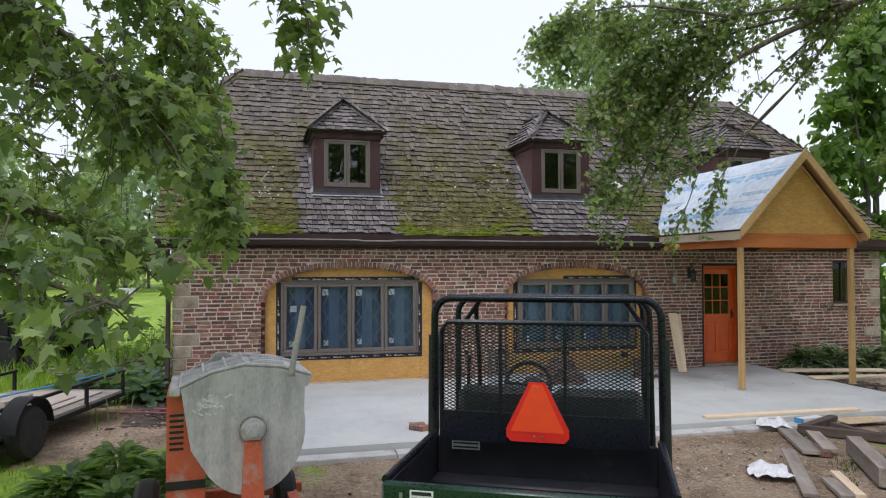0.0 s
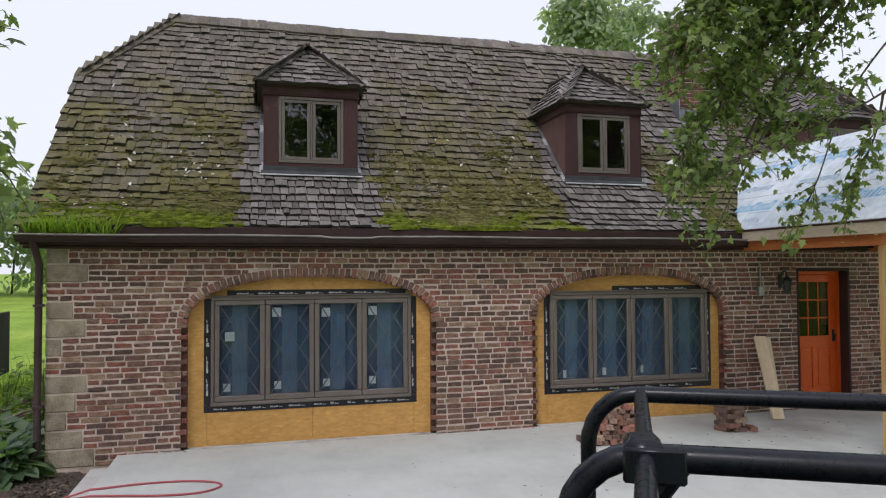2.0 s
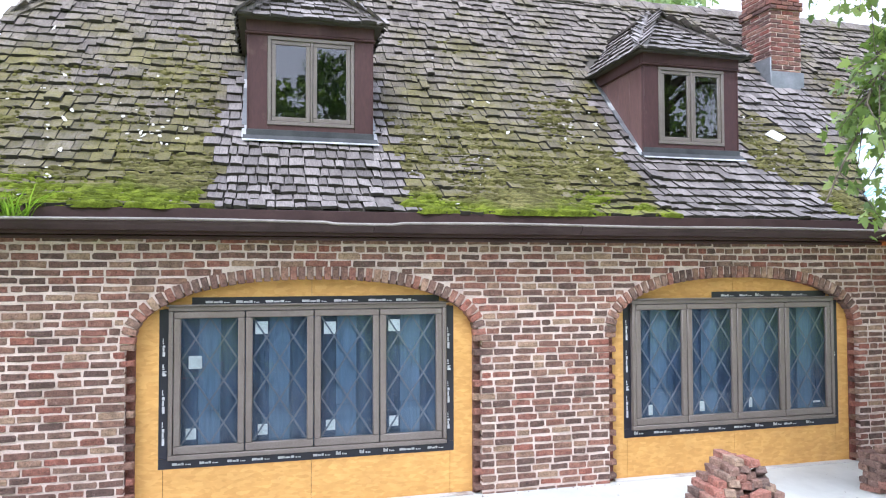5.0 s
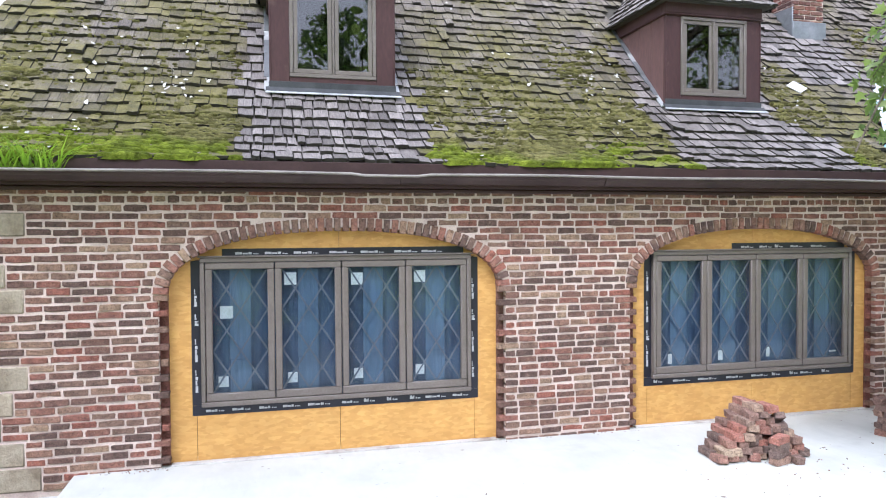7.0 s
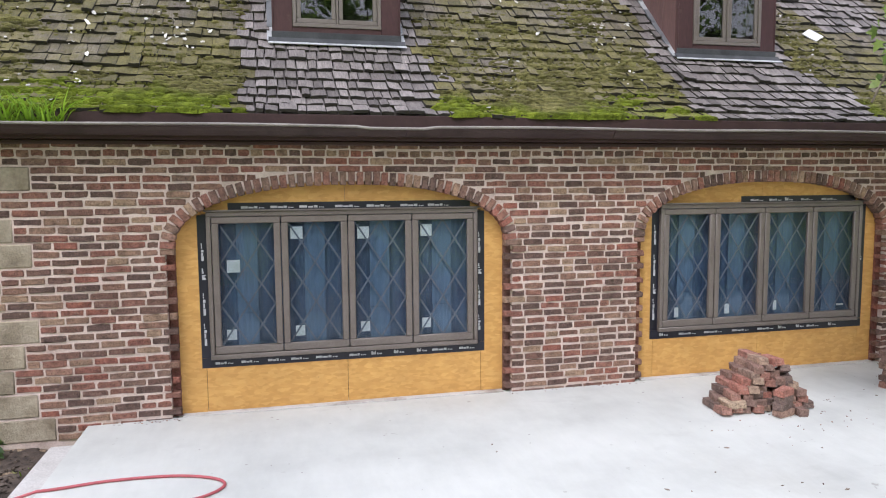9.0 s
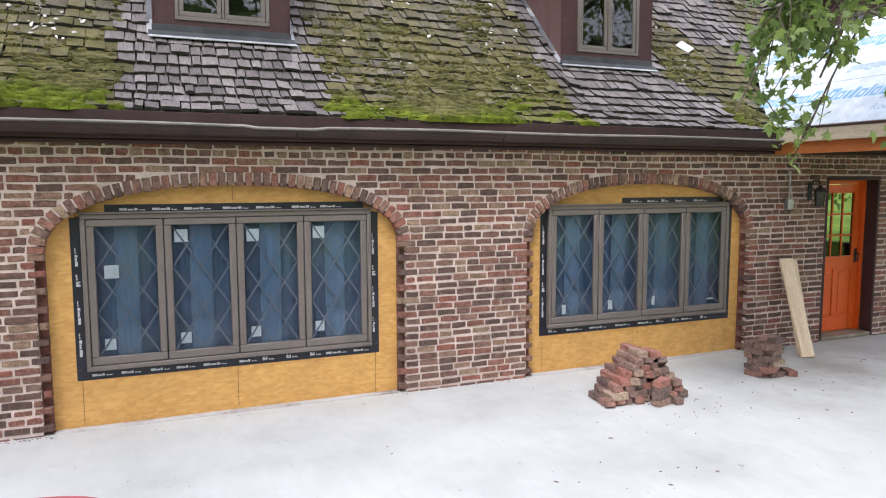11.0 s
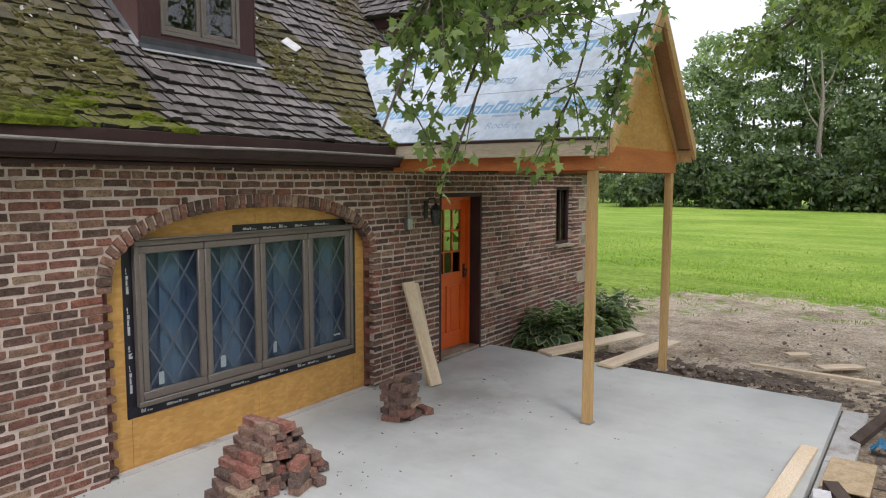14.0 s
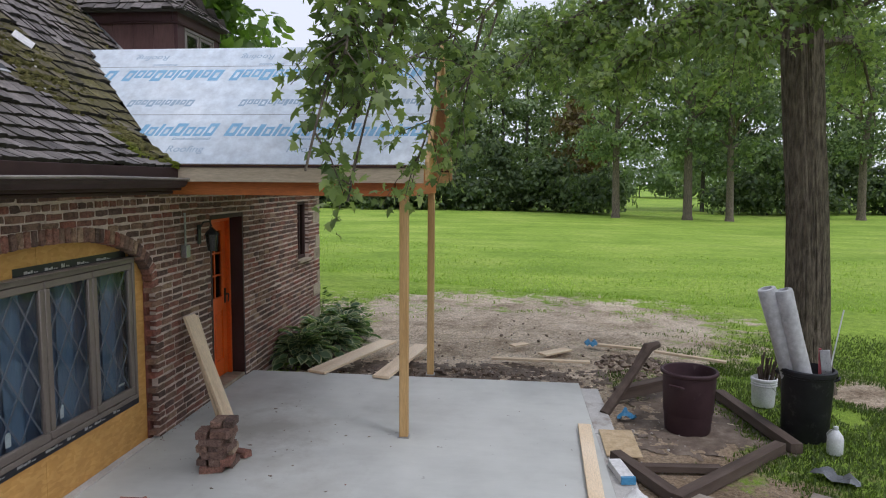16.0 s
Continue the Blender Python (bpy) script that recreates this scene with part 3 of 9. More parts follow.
OLD_TIMBER = surface("old_dark_timber", [(0.045, 0.030, 0.022), (0.085, 0.058, 0.044), (0.12, 0.09, 0.07)], 4, 0.85, bump=0.6, fine=40, stretch=(0.3, 2.0, 2.0), local=True, depth=0.01)
GREY_BOARD = surface("weathered_grey_board", [(0.16, 0.13, 0.105), (0.26, 0.22, 0.18), (0.33, 0.29, 0.24)], 4, 0.85, bump=0.5, fine=40, stretch=(0.3, 2.0, 2.0), local=True, pieces=0.2)
UNDERLAY = surface("white_roof_underlayment", [(0.60, 0.67, 0.75), (0.68, 0.745, 0.81), (0.74, 0.79, 0.84)], 1.5, 0.42, bump=0.5, fine=7, depth=0.02)
PRINT_BLUE = surface("pale_blue_print", [(0.20, 0.43, 0.65), (0.28, 0.51, 0.71)], 6, 0.5, bump=0)
PRINT_FAINT = surface("faint_grey_blue_print", [(0.30, 0.42, 0.54), (0.38, 0.49, 0.60)], 6, 0.5, bump=0)
CONCRETE = concrete_material()
OLD_CONCRETE = surface("rough_kerb_concrete", [(0.42, 0.40, 0.37), (0.56, 0.545, 0.52)], 3, 0.9, bump=0.6, dirt=((0.22, 0.17, 0.13), 2, 0.55))
GROUND = ground_material()
SOIL = surface("dug_soil", [(0.12, 0.085, 0.062), (0.20, 0.150, 0.112), (0.30, 0.24, 0.185)], 6, 0.95, bump=0.9, depth=0.02, pieces=0.25)
DUG_SOIL = surface("freshly_dug_soil", [(0.070, 0.050, 0.036), (0.135, 0.100, 0.073), (0.24, 0.185, 0.138)], 7, 0.95, bump=1.0, fine=45, depth=0.03)
BARK = surface("maple_bark", [(0.046, 0.037, 0.027), (0.142, 0.115, 0.084), (0.245, 0.203, 0.152)], 24, 0.92, bump=1.0, fine=70, stretch=(1, 1, 0.22), depth=0.05)
BARK_FAR = surface("grey_bark", [(0.07, 0.06, 0.05), (0.13, 0.115, 0.10)], 3, 0.9, bump=0.3)
LEAF_MAPLE = leaf_material("maple_leaf", (0.102, 0.150, 0.062), (0.190, 0.258, 0.106), (0.315, 0.385, 0.172))
LEAF_FAR = leaf_material("far_leaf", (0.100, 0.145, 0.080), (0.180, 0.245, 0.128), (0.30, 0.37, 0.20), 0.28, (0.40, 1.6))
# Darker leaf copy: the shade of dense backlit growth is put into its colour.
LEAF_SHADED = leaf_material("shaded_hedge_leaf", (0.054, 0.084, 0.043), (0.105, 0.150, 0.076), (0.20, 0.255, 0.13), 0.3, (0.35, 1.7))
# Trees farther off: the haze of distance is mixed into these two leaf colours.
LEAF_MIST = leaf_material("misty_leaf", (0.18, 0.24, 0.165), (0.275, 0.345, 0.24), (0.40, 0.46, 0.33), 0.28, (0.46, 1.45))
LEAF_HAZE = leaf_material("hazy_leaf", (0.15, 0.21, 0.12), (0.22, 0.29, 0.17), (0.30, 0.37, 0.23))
LEAF_RUSSET = leaf_material("russet_leaf", (0.11, 0.070, 0.035), (0.18, 0.125, 0.06), (0.20, 0.19, 0.08))
LEAF_WILLOW = leaf_material("willow_leaf", (0.13, 0.19, 0.06), (0.18, 0.25, 0.085), (0.24, 0.30, 0.12))
LEAF_HOSTA = leaf_material("hosta_leaf", (0.060, 0.112, 0.062), (0.108, 0.180, 0.098), (0.19, 0.27, 0.15))
LEAF_MARGIN = leaf_material("pale_leaf_margin", (0.36, 0.40, 0.25), (0.48, 0.51, 0.34), (0.60, 0.62, 0.44))
LEAF_WEED = leaf_material("weed_leaf", (0.075, 0.135, 0.026), (0.12, 0.20, 0.042), (0.18, 0.27, 0.065))
# Coarse grass tones, darkened to paint the maple's shade on the lawn.
COARSE_SHADE_GRASS = leaf_material("coarse_shade_grass_blade", (0.060, 0.095, 0.020), (0.095, 0.140, 0.030), (0.145, 0.195, 0.048))
FIELD_GRASS = leaf_material("field_grass_blade", (0.20, 0.31, 0.048), (0.29, 0.42, 0.075), (0.39, 0.50, 0.12), 0.4)
GRASS = leaf_material("grass_blade", (0.15, 0.235, 0.026), (0.205, 0.315, 0.038), (0.28, 0.39, 0.062))
BLACK_PAINT = surface("black_powder_coat", [(0.006, 0.007, 0.012), (0.012, 0.013, 0.021)], 3, 0.30, bump=0.06, spec=0.32)
BLACK_PLASTIC = surface("black_plastic", [(0.012, 0.012, 0.015), (0.025, 0.025, 0.029)], 5, 0.45, bump=0.2, spec=0.4, dirt=((0.055, 0.052, 0.050), 6, 0.58))
GREEN_PAINT = surface("dark_green_paint", [(0.007, 0.026, 0.015), (0.012, 0.042, 0.024)], 2, 0.3, bump=0.06, dirt=((0.06, 0.055, 0.045), 6, 0.66))
RUBBER = surface("tyre_rubber", [(0.012, 0.012, 0.012), (0.03, 0.028, 0.026)], 8, 0.8, bump=0.5)
SEAT_VINYL = surface("black_seat_vinyl", [(0.010, 0.012, 0.011), (0.018, 0.02, 0.018)], 6, 0.45, bump=0.3)
SMV_ORANGE = plain("fluorescent_orange", (1.0, 0.082, 0.010), 0.55)
SMV_RED = plain("reflective_red_border", (0.80, 0.028, 0.014), 0.4)
MIXER_STEEL = surface("cement_caked_steel", [(0.33, 0.325, 0.305), (0.48, 0.475, 0.455), (0.60, 0.595, 0.575)], 4.5, 0.8, bump=0.8, fine=45, stretch=(1.6, 1.6, 0.5), dirt=((0.60, 0.585, 0.55), 5, 0.53), local=True)
MIXER_ORANGE = surface("scuffed_orange_paint", [(0.56, 0.115, 0.050), (0.66, 0.165, 0.080)], 4, 0.55, bump=0.2, dirt=((0.44, 0.34, 0.28), 6, 0.55), local=True)
HANDLE_WOOD = surface("worn_pale_handle", [(0.36, 0.335, 0.31), (0.50, 0.47, 0.44)], 6, 0.75, bump=0.3, fine=50)
RED_HOSE = surface("red_rubber_hose", [(0.38, 0.075, 0.085), (0.46, 0.105, 0.115)], 6, 0.5, bump=0.1)
BARREL_BROWN = surface("brown_plastic_bin", [(0.046, 0.023, 0.028), (0.068, 0.037, 0.042)], 4, 0.6, bump=0.2, spec=0.3, dirt=((0.12, 0.090, 0.080), 5, 0.62))
BARREL_BLACK = surface("black_plastic_bin", [(0.011, 0.011, 0.013), (0.024, 0.024, 0.027)], 4, 0.55, bump=0.2, spec=0.3, dirt=((0.075, 0.072, 0.070), 7, 0.60))
WHITE_PLASTIC = surface("white_plastic", [(0.58, 0.59, 0.60), (0.72, 0.73, 0.73)], 6, 0.45, bump=0.1, dirt=((0.35, 0.31, 0.27), 8, 0.64))
FOAM_ROLL = surface("grey_wrapped_roll", [(0.42, 0.42, 0.44), (0.56, 0.56, 0.58)], 4, 0.35, bump=0.4, fine=16, dirt=((0.28, 0.27, 0.26), 5, 0.62))
STEEL = surface("bare_steel", [(0.33, 0.33, 0.34), (0.48, 0.48, 0.48)], 6, 0.35, metal=0.8, bump=0.1)
BLUE_PLASTIC = surface("blue_plastic", [(0.05, 0.22, 0.42), (0.10, 0.33, 0.55)], 6, 0.5, bump=0.1)
PAPER = surface("crumpled_white_paper", [(0.62, 0.61, 0.60), (0.78, 0.77, 0.76)], 10, 0.8, bump=0.8, fine=24, depth=0.02)
IRON = surface("black_iron", [(0.012, 0.012, 0.013), (0.03, 0.03, 0.032)], 8, 0.5, bump=0.3)
CARDBOARD = surface("weathered_plywood", [(0.36, 0.30, 0.23), (0.48, 0.42, 0.34)], 3, 0.8, bump=0.3, dirt=((0.22, 0.19, 0.16), 3, 0.56))
LANTERN_GLASS = surface("dark_lantern_glass", [(0.02, 0.02, 0.02), (0.045, 0.043, 0.038)], 8, 0.25, bump=0)
DEBRIS_PALE = surface("pale_roof_debris", [(0.42, 0.39, 0.34), (0.62, 0.60, 0.56)], 12, 0.85, bump=0.3, pieces=0.25)

# ---- ground and patio ----
def bare_at(x, y):
    """1 on bare soil, 0 on grass, with soft edges."""
    def blob(cx, cy, rx, ry):
        return 1.25 - math.hypot((x - cx) / rx, (y - cy) / ry) * 0.75
    # The weak patch at (9.6, 5.2) thins bright lawn to darken the maple's shade.
    return max(blob(2.9, 5.6, 4.6, 3.6), blob(5.0, 7.2, 3.2, 1.7), blob(12.6, 9.9, 3.2, 2.9), blob(14.2, 9.4, 3.3, 3.9), blob(9.4, 7.9, 1.9, 1.2), blob(8.0, 8.0, 1.0, 0.8), blob(-1.7, 10.9, 1.7, 1.9), blob(11.0, 4.6, 0.7, 0.5), min(0.62, blob(15.0, 9.8, 3.9, 4.7)), min(0.36, blob(9.6, 5.2, 3.2, 2.6)), blob(-2.2, 13.6, 1.6, 2.0), 0.0)


def ground_height(x, y):
    if -0.9 < x < 11.2 and 8.35 < y < 14:
        return -0.24
    if -1.6 < x < 14.6 and y > 13:
        return -0.2
    near = max(0.0, 1 - math.hypot(x - 5, y - 8) / 40)
    h = -0.15 + near * (0.05 * noise.noise((x * 0.9, y * 0.9, 0)) + 0.025 * noise.noise((x * 3.1, y * 3.1, 5)))
    if -1.4 < x < 11.2 and 7.0 < y <= 8.35:
        u = min(1.0, (y - 7.0) / 1.1) * min(1.0, max(0.0, (x + 1.4) * 2)) * min(1.0, max(0.0, (11.2 - x) * 2))
        h += u * (-0.150 - h)
    return h - 0.15 * (1 - near) + 0.25 * noise.noise((x * 0.03, y * 0.03, 2)) * (1 - near)


def make_ground():
    def axis(a, b, lo, hi, step):
        inner = list(np.arange(lo, hi + 1e-6, step))
        left, right, d = [], [], step
        q = lo
        while q > a:
            d *= 1.22
            q -= d
            left.append(q)
        q, d = hi, step
        while q < b:
            d *= 1.22
            q += d
            right.append(q)
        return left[::-1] + inner + right
    xs, ys = axis(-900, 900, -7, 22, 0.2), axis(-600, 1200, 0, 20, 0.2)
    vs = np.array([(x, y, ground_height(x, y)) for y in ys for x in xs])
    nx = len(xs)
    idx = np.array([(j * nx + i, j * nx + i + 1, (j + 1) * nx + i + 1, (j + 1) * nx + i) for j in range(len(ys) - 1) for i in range(nx - 1)])
    me = np_mesh("ground", vs, idx, GROUND)
    at = me.attributes.new("bare", "FLOAT", "POINT")
    at.data.foreach_set("value", np.array([bare_at(x, y) for y in ys for x in xs], dtype=np.float32))
    me.polygons.foreach_set("use_smooth", [True] * len(me.polygons))
    return tagged(new("ground", me), "mown green lawn with trampled bare soil by the patio", "ground", kind="structure")


make_ground()


def patio_z(y):
    return -0.029 - 0.006 * (13.05 - y)


patio = Geo()
patio.add([(-0.55, 8.5, patio_z(8.5)), (10.72, 8.5, patio_z(8.5)), (10.72, 13.3, patio_z(13.3)), (-0.55, 13.3, patio_z(13.3)), (-0.55, 8.5, -0.3), (10.72, 8.5, -0.3), (10.72, 13.3, -0.3), (-0.55, 13.3, -0.3)],
          [(0, 1, 2, 3), (4, 7, 6, 5), (0, 4, 5, 1), (1, 5, 6, 2), (3, 2, 6, 7), (0, 3, 7, 4)])
solo("patio", patio, CONCRETE, "freshly poured pale grey concrete patio slab", "patio", kind="structure")
kerb = Geo()
x = -0.6
while x < 10.7:
    w = min(2.4, 10.73 - x)
    kerb.box((x, 8.24 + 0.01 * rng.random(), -0.3), (x + w - 0.012, 8.485, -0.128 + 0.012 * rng.random()), c=0.012)
    x += w
solo("patio_kerb", kerb, OLD_CONCRETE, "rough lower concrete footing strip along the patio edge", "kerb", kind="structure")

solo("patio_footing", Geo().box((-0.80, 8.52, -0.3), (-0.554, 12.8, -0.105), c=0.015), OLD_CONCRETE, "rough concrete footing ledge beside the patio slab", "kerb", kind="structure")

# ---- brick walls ----
WALL_Y, TOP = 13.05, 2.53
ARCHES = [(0.25, 3.41), (4.975, 8.035)]
SPRING, RISE, RING, POW, TOOTH = 1.55, 0.575, 0.125, 2.3, 0.08


def arch_half(a, b, z):
    """Half width of the arch curve at a height above the springing."""
    return a * max(0.0, 1 - (z / b) ** POW) ** (1 / POW) if z < b else 0.0


def arch_point(a, b, w):
    c, s = math.cos(w), math.sin(w)
    return (a * math.copysign(abs(c) ** (2 / POW), c), b * abs(s) ** (2 / POW))


def blocked(z, odd):
    out = []
    for x0, x1 in ARCHES:
        mid, a = (x0 + x1) / 2, (x1 - x0) / 2
        if z < SPRING:
            tooth = TOOTH if odd else 0.0
            out.append((x0 - tooth, x1 + tooth))
        else:
            h = arch_half(a + RING + 0.012, RISE + RING + 0.012, max(z - SPRING, 0))
            if h > 0.05:
                out.append((mid - h, mid + h))
    if z < 2.22:
        out.append((9.43, 10.47))
    if 1.28 < z < 2.29:
        out.append((12.87, 13.51))
    return sorted(out)


def open_spans(z, odd, lo, hi):
    spans, x = [], lo
    for a, b in blocked(z, odd):
        if a > x:
            spans.append((x, min(a, hi)))
        x = max(x, b)
    if x < hi:
        spans.append((x, hi))
    return [s for s in spans if s[1] - s[0] > 0.03]


wall_front = Geo()
cuts = sorted({-1.35, 14.2, 9.43, 10.47, 12.87, 13.51} | {round(q, 3) for x0, x1 in ARCHES for q in np.linspace(x0 - 0.137, x1 + 0.137, 110)} | {x0 - TOOTH for x0, _ in ARCHES} | {x1 + TOOTH for _, x1 in ARCHES})
for a, b in zip(cuts, cuts[1:]):
    c = (a + b) / 2
    holes = []
    for x0, x1 in ARCHES:
        mid, half = (x0 + x1) / 2, (x1 - x0) / 2
        u = abs(c - mid) / (half + RING * 0.28)
        if u < 1:
            holes.append((-0.3, SPRING + (RISE + RING * 0.28) * (1 - u ** POW) ** (1 / POW)))
        elif abs(c - mid) < half + TOOTH:
            holes.append((-0.3, SPRING))
    if 9.43 < c < 10.47:
        holes.append((-0.3, 2.22))
    if 12.87 < c < 13.51:
        holes.append((1.28, 2.29))
    z = -0.3
    for h0, h1 in sorted(holes):
        if h0 > z:
            wall_front.box((a, WALL_Y + 0.007, z), (b, WALL_Y + 0.30, h0))
        z = max(z, h1)
    wall_front.box((a, WALL_Y + 0.007, z), (b, WALL_Y + 0.30, TOP))
wall_front = solo("wall_front", wall_front, MORTAR, "old reddish brown brick wall with buff mortar and arched openings", "wall", kind="structure", smooth=False)

for x0, x1 in ARCHES:
    for p, q in ((x0 - TOOTH, x0 - 0.004), (x1 + 0.004, x1 + TOOTH)):
        # Dark strip behind the teeth; the shade of the gaps is its colour.
        part("toothing_back", Geo().box((p, WALL_Y + 0.074, -0.28), (q, WALL_Y + 0.098, SPRING + 0.03)), BRICK_DARK, wall_front)


def brick_shape(w, h, d, r, jit=0.0055):
    """A worn brick: broken corners, chamfered front, open back; x along its length from its middle, front at y = 0."""
    j = lambda k=1.0: r.uniform(-jit, jit) * k
    cut = lambda: min(0.24 * w, 0.3 * h, r.uniform(0.010, 0.030) if r.random() < 0.16 else r.uniform(0.001, 0.008))
    a, b = w / 2, h / 2
    q = [(cut(), cut()) for _ in range(4)]
    line = [(-a, -b + q[0][1]), (-a + q[0][0], -b), (j() * 2, -b + j(0.7)), (a - q[1][0], -b), (a, -b + q[1][1]),
            (a, b - q[2][1]), (a - q[2][0], b), (j() * 2, b + j(0.7)), (-a + q[3][0], b), (-a, b - q[3][1])]
    line = [(x + j(0.5), z + j(0.5)) for x, z in line]
    c = 0.005
    outer = [(x, 0.009, z) for x, z in line]
    inner = [(x - math.copysign(c, x) * r.uniform(0.5, 1.6) * (abs(x) > 0.3 * a), j(0.6), z - math.copysign(c, z) * r.uniform(0.5, 1.4)) for x, z in line]
    vs = outer + inner + [(x, d, z) for x, z in line]
    fs = [tuple(range(10, 20))]
    for i in range(10):
        k = (i + 1) % 10
        fs += [(i, k, 10 + k, 10 + i), (20 + i, 20 + k, k, i)]
    return vs, fs


QH = 0.2235
QUOINS_L = [(-0.149 + QH * k, (0.55, 0.42, 0.24, 0.34, 0.46, 0.0, 0.18, 0.44, 0.30, 0.0, 0.46, 0.24)[k]) for k in range(12)]
QUOINS_R = [(-0.149 + QH * k, (0.24, 0.42, 0.0, 0.46, 0.20, 0.0, 0.38, 0.28, 0.0, 0.44, 0.2, 0.3)[k]) for k in range(12)]
for rows, side in ((QUOINS_L, 0), (QUOINS_R, 1)):
    for z, w in rows:
        if w == 0:
            continue
        x0, x1 = (-1.356, -1.35 + w - 0.012) if side == 0 else (14.212 - w, 14.206)
        q = Geo().box((x0, WALL_Y - 0.002 - 0.006 * rng.random(), z + 0.009), (x1, WALL_Y + 0.2, z + QH - 0.009), c=0.010)
        part("quoin_stone", q, STONE, wall_front)
COURSE, PITCH_X = 0.0745, 0.215
rest_bricks, single = Geo(), []
for row in range(-2, 34):
    z0 = row * COURSE
    zc = z0 + COURSE / 2
    if zc > TOP:
        break
    header = row == 32
    ql = next((w for z, w in QUOINS_L if z <= zc < z + QH), 0.0)
    qr = next((w for z, w in QUOINS_R if z <= zc < z + QH), 0.0)
    for x0, x1 in open_spans(zc, row % 2, -1.35 + ql, 14.2 - qr):
        x = x0 + (0.0 if row % 2 else 0.0)
        first = True
        while x < x1 - 0.02:
            w = 0.098 if header else (rng.choice((0.10, 0.13, 0.15)) if (first and row % 2) or rng.random() < 0.10 else rng.gauss(0.203, 0.012))
            if x1 - x - w < 0.07:
                w = x1 - x
                if w > 0.26:
                    w = w / 2 - 0.007
            h = COURSE - 0.0175 + rng.uniform(-0.006, 0.004)
            lift = 0.006 * math.sin(x * 1.7 + row * 0.8) + rng.uniform(-0.003, 0.003)
            cx = x + w / 2
            if x1 - x > 0.012:
                m = Matrix.Translation((cx, WALL_Y + rng.uniform(-0.006, 0.004), zc + lift)) @ Matrix.Rotation(rng.gauss(0, 0.012), 4, "Y")
                if 3.41 < cx < 4.98 and 0 < row < 31 and len(single) < 290:
                    single.append((m, max(0.03, w), h))
                else:
                    vs, fs = brick_shape(max(0.03, w), h, 0.09, rng)
                    rest_bricks.add([m @ Vector(p) for p in vs], fs)
            x += w + 0.0165
            first = False
part("brickwork", rest_bricks, BRICK, wall_front, smooth=False)["kind"] = "stuff"


def gable_wall(name, x, out, openings=()):
    """An end wall; its outline follows the roof."""
    g = Geo()
    edge = [(13.36, 2.85), (13.5, 2.98), (13.98, 3.42), (15.03, 4.45), (15.7, 5.1), (18.34, 5.1), (19.01, 4.45), (20.06, 3.42), (20.54, 2.98), (20.68, 2.85)]
    if not openings:
        g.prism([(13.36, -0.3)] + [(20.68, -0.3)] + edge[::-1], x, x + out * 0.3, axis="x")
    for y0, y1, z0, z1 in openings:
        g.prism([(13.36, -0.3), (y0, -0.3), (y0, 4.9)] + [e for e in edge[::-1] if e[0] < y0], x, x + out * 0.3, axis="x")
        g.prism([(y1, -0.3), (20.68, -0.3)] + [e for e in edge[::-1] if e[0] > y1] + [(y1, 4.9)], x, x + out * 0.3, axis="x")
        g.prism([(y0, -0.3), (y1, -0.3), (y1, z0), (y0, z0)], x, x + out * 0.3, axis="x")
        g.prism([(y0, z1), (y1, z1), (y1, 4.9), (y0, 4.9)], x, x + out * 0.3, axis="x")
    return solo(name, g, BRICK, "old brick end wall of the house", "wall", kind="structure", smooth=False)


gable_wall("wall_west", -1.35, 1)
gable_wall("wall_east", 14.2, -1, [(15.7, 17.3, 0.9, 2.1)])
solo("wall_back", Geo().box((-1.05, 20.54, -0.3), (13.9, 20.84, 2.7)), BRICK, "old brick back wall of the house", "wall", kind="structure")
# Floor, ceiling and inner wall are coloured near black for the unlit rooms.
solo("floor_inside", Geo().box((-1.0, 13.4, -0.1), (13.85, 20.5, 0.0)), GLOOM, "dark bare floor inside the house", "floor", kind="structure")
solo("ceiling", Geo().box((-1.0, 13.4, 2.6), (13.85, 20.5, 2.66)), GLOOM, "dark ceiling inside the house", "ceiling", kind="structure")
solo("partition", Geo().box((8.6, 13.4, 0.0), (8.7, 20.5, 2.6)), GLOOM, "dark inner wall beside the entrance", "wall", kind="structure")

for x0, x1 in ARCHES:
    solo("footing", Geo().box((x0 + 0.005, WALL_Y + 0.012, -0.12), (x1 - 0.005, WALL_Y + 0.097, patio_z(WALL_Y) + 0.014), c=0.004), OLD_CONCRETE, "stained concrete footing under the boarded opening", "footing", kind="structure")

# ---- arch rings and boarded windows ----
for x0, x1 in ARCHES:
    mid, a = (x0 + x1) / 2, (x1 - x0) / 2
    curve = [arch_point(a + RING / 2, RISE + RING / 2, w) for w in np.linspace(0, math.pi, 600)]
    run = np.r_[0, np.cumsum([math.dist(p, q) for p, q in zip(curve, curve[1:])])]
    count = int(run[-1] / 0.079)
    base = [Geo().add(*brick_shape(0.064, RING, 0.1, rng)).mesh("arch_brick", BRICK_RING, False) for _ in range(6)]
    for k in range(count):
        s = (k + 0.5) * run[-1] / count
        px, pz = np.interp(s, run, [c[0] for c in curve]), np.interp(s, run, [c[1] for c in curve])
        qx, qz = np.interp(s + 0.01, run, [c[0] for c in curve]) - px, np.interp(s + 0.01, run, [c[1] for c in curve]) - pz
        ob = part("arch_brick", base[k % 6], BRICK_RING, wall_front)
        ob.matrix_basis = Matrix.Translation((mid + px, WALL_Y - 0.010 + rng.uniform(-0.004, 0.004), SPRING + pz)) @ Matrix.Rotation(-math.atan2(qz, qx) + math.pi, 4, "Y")

WIN_H, WIN_Z = 1.50, 0.405


def pane_sheet(x0, x1, z0, z1, y):
    return Geo().add([(x0, y, z0), (x1, y, z0), (x1, y, z1), (x0, y, z1)], [(0, 1, 2, 3)])


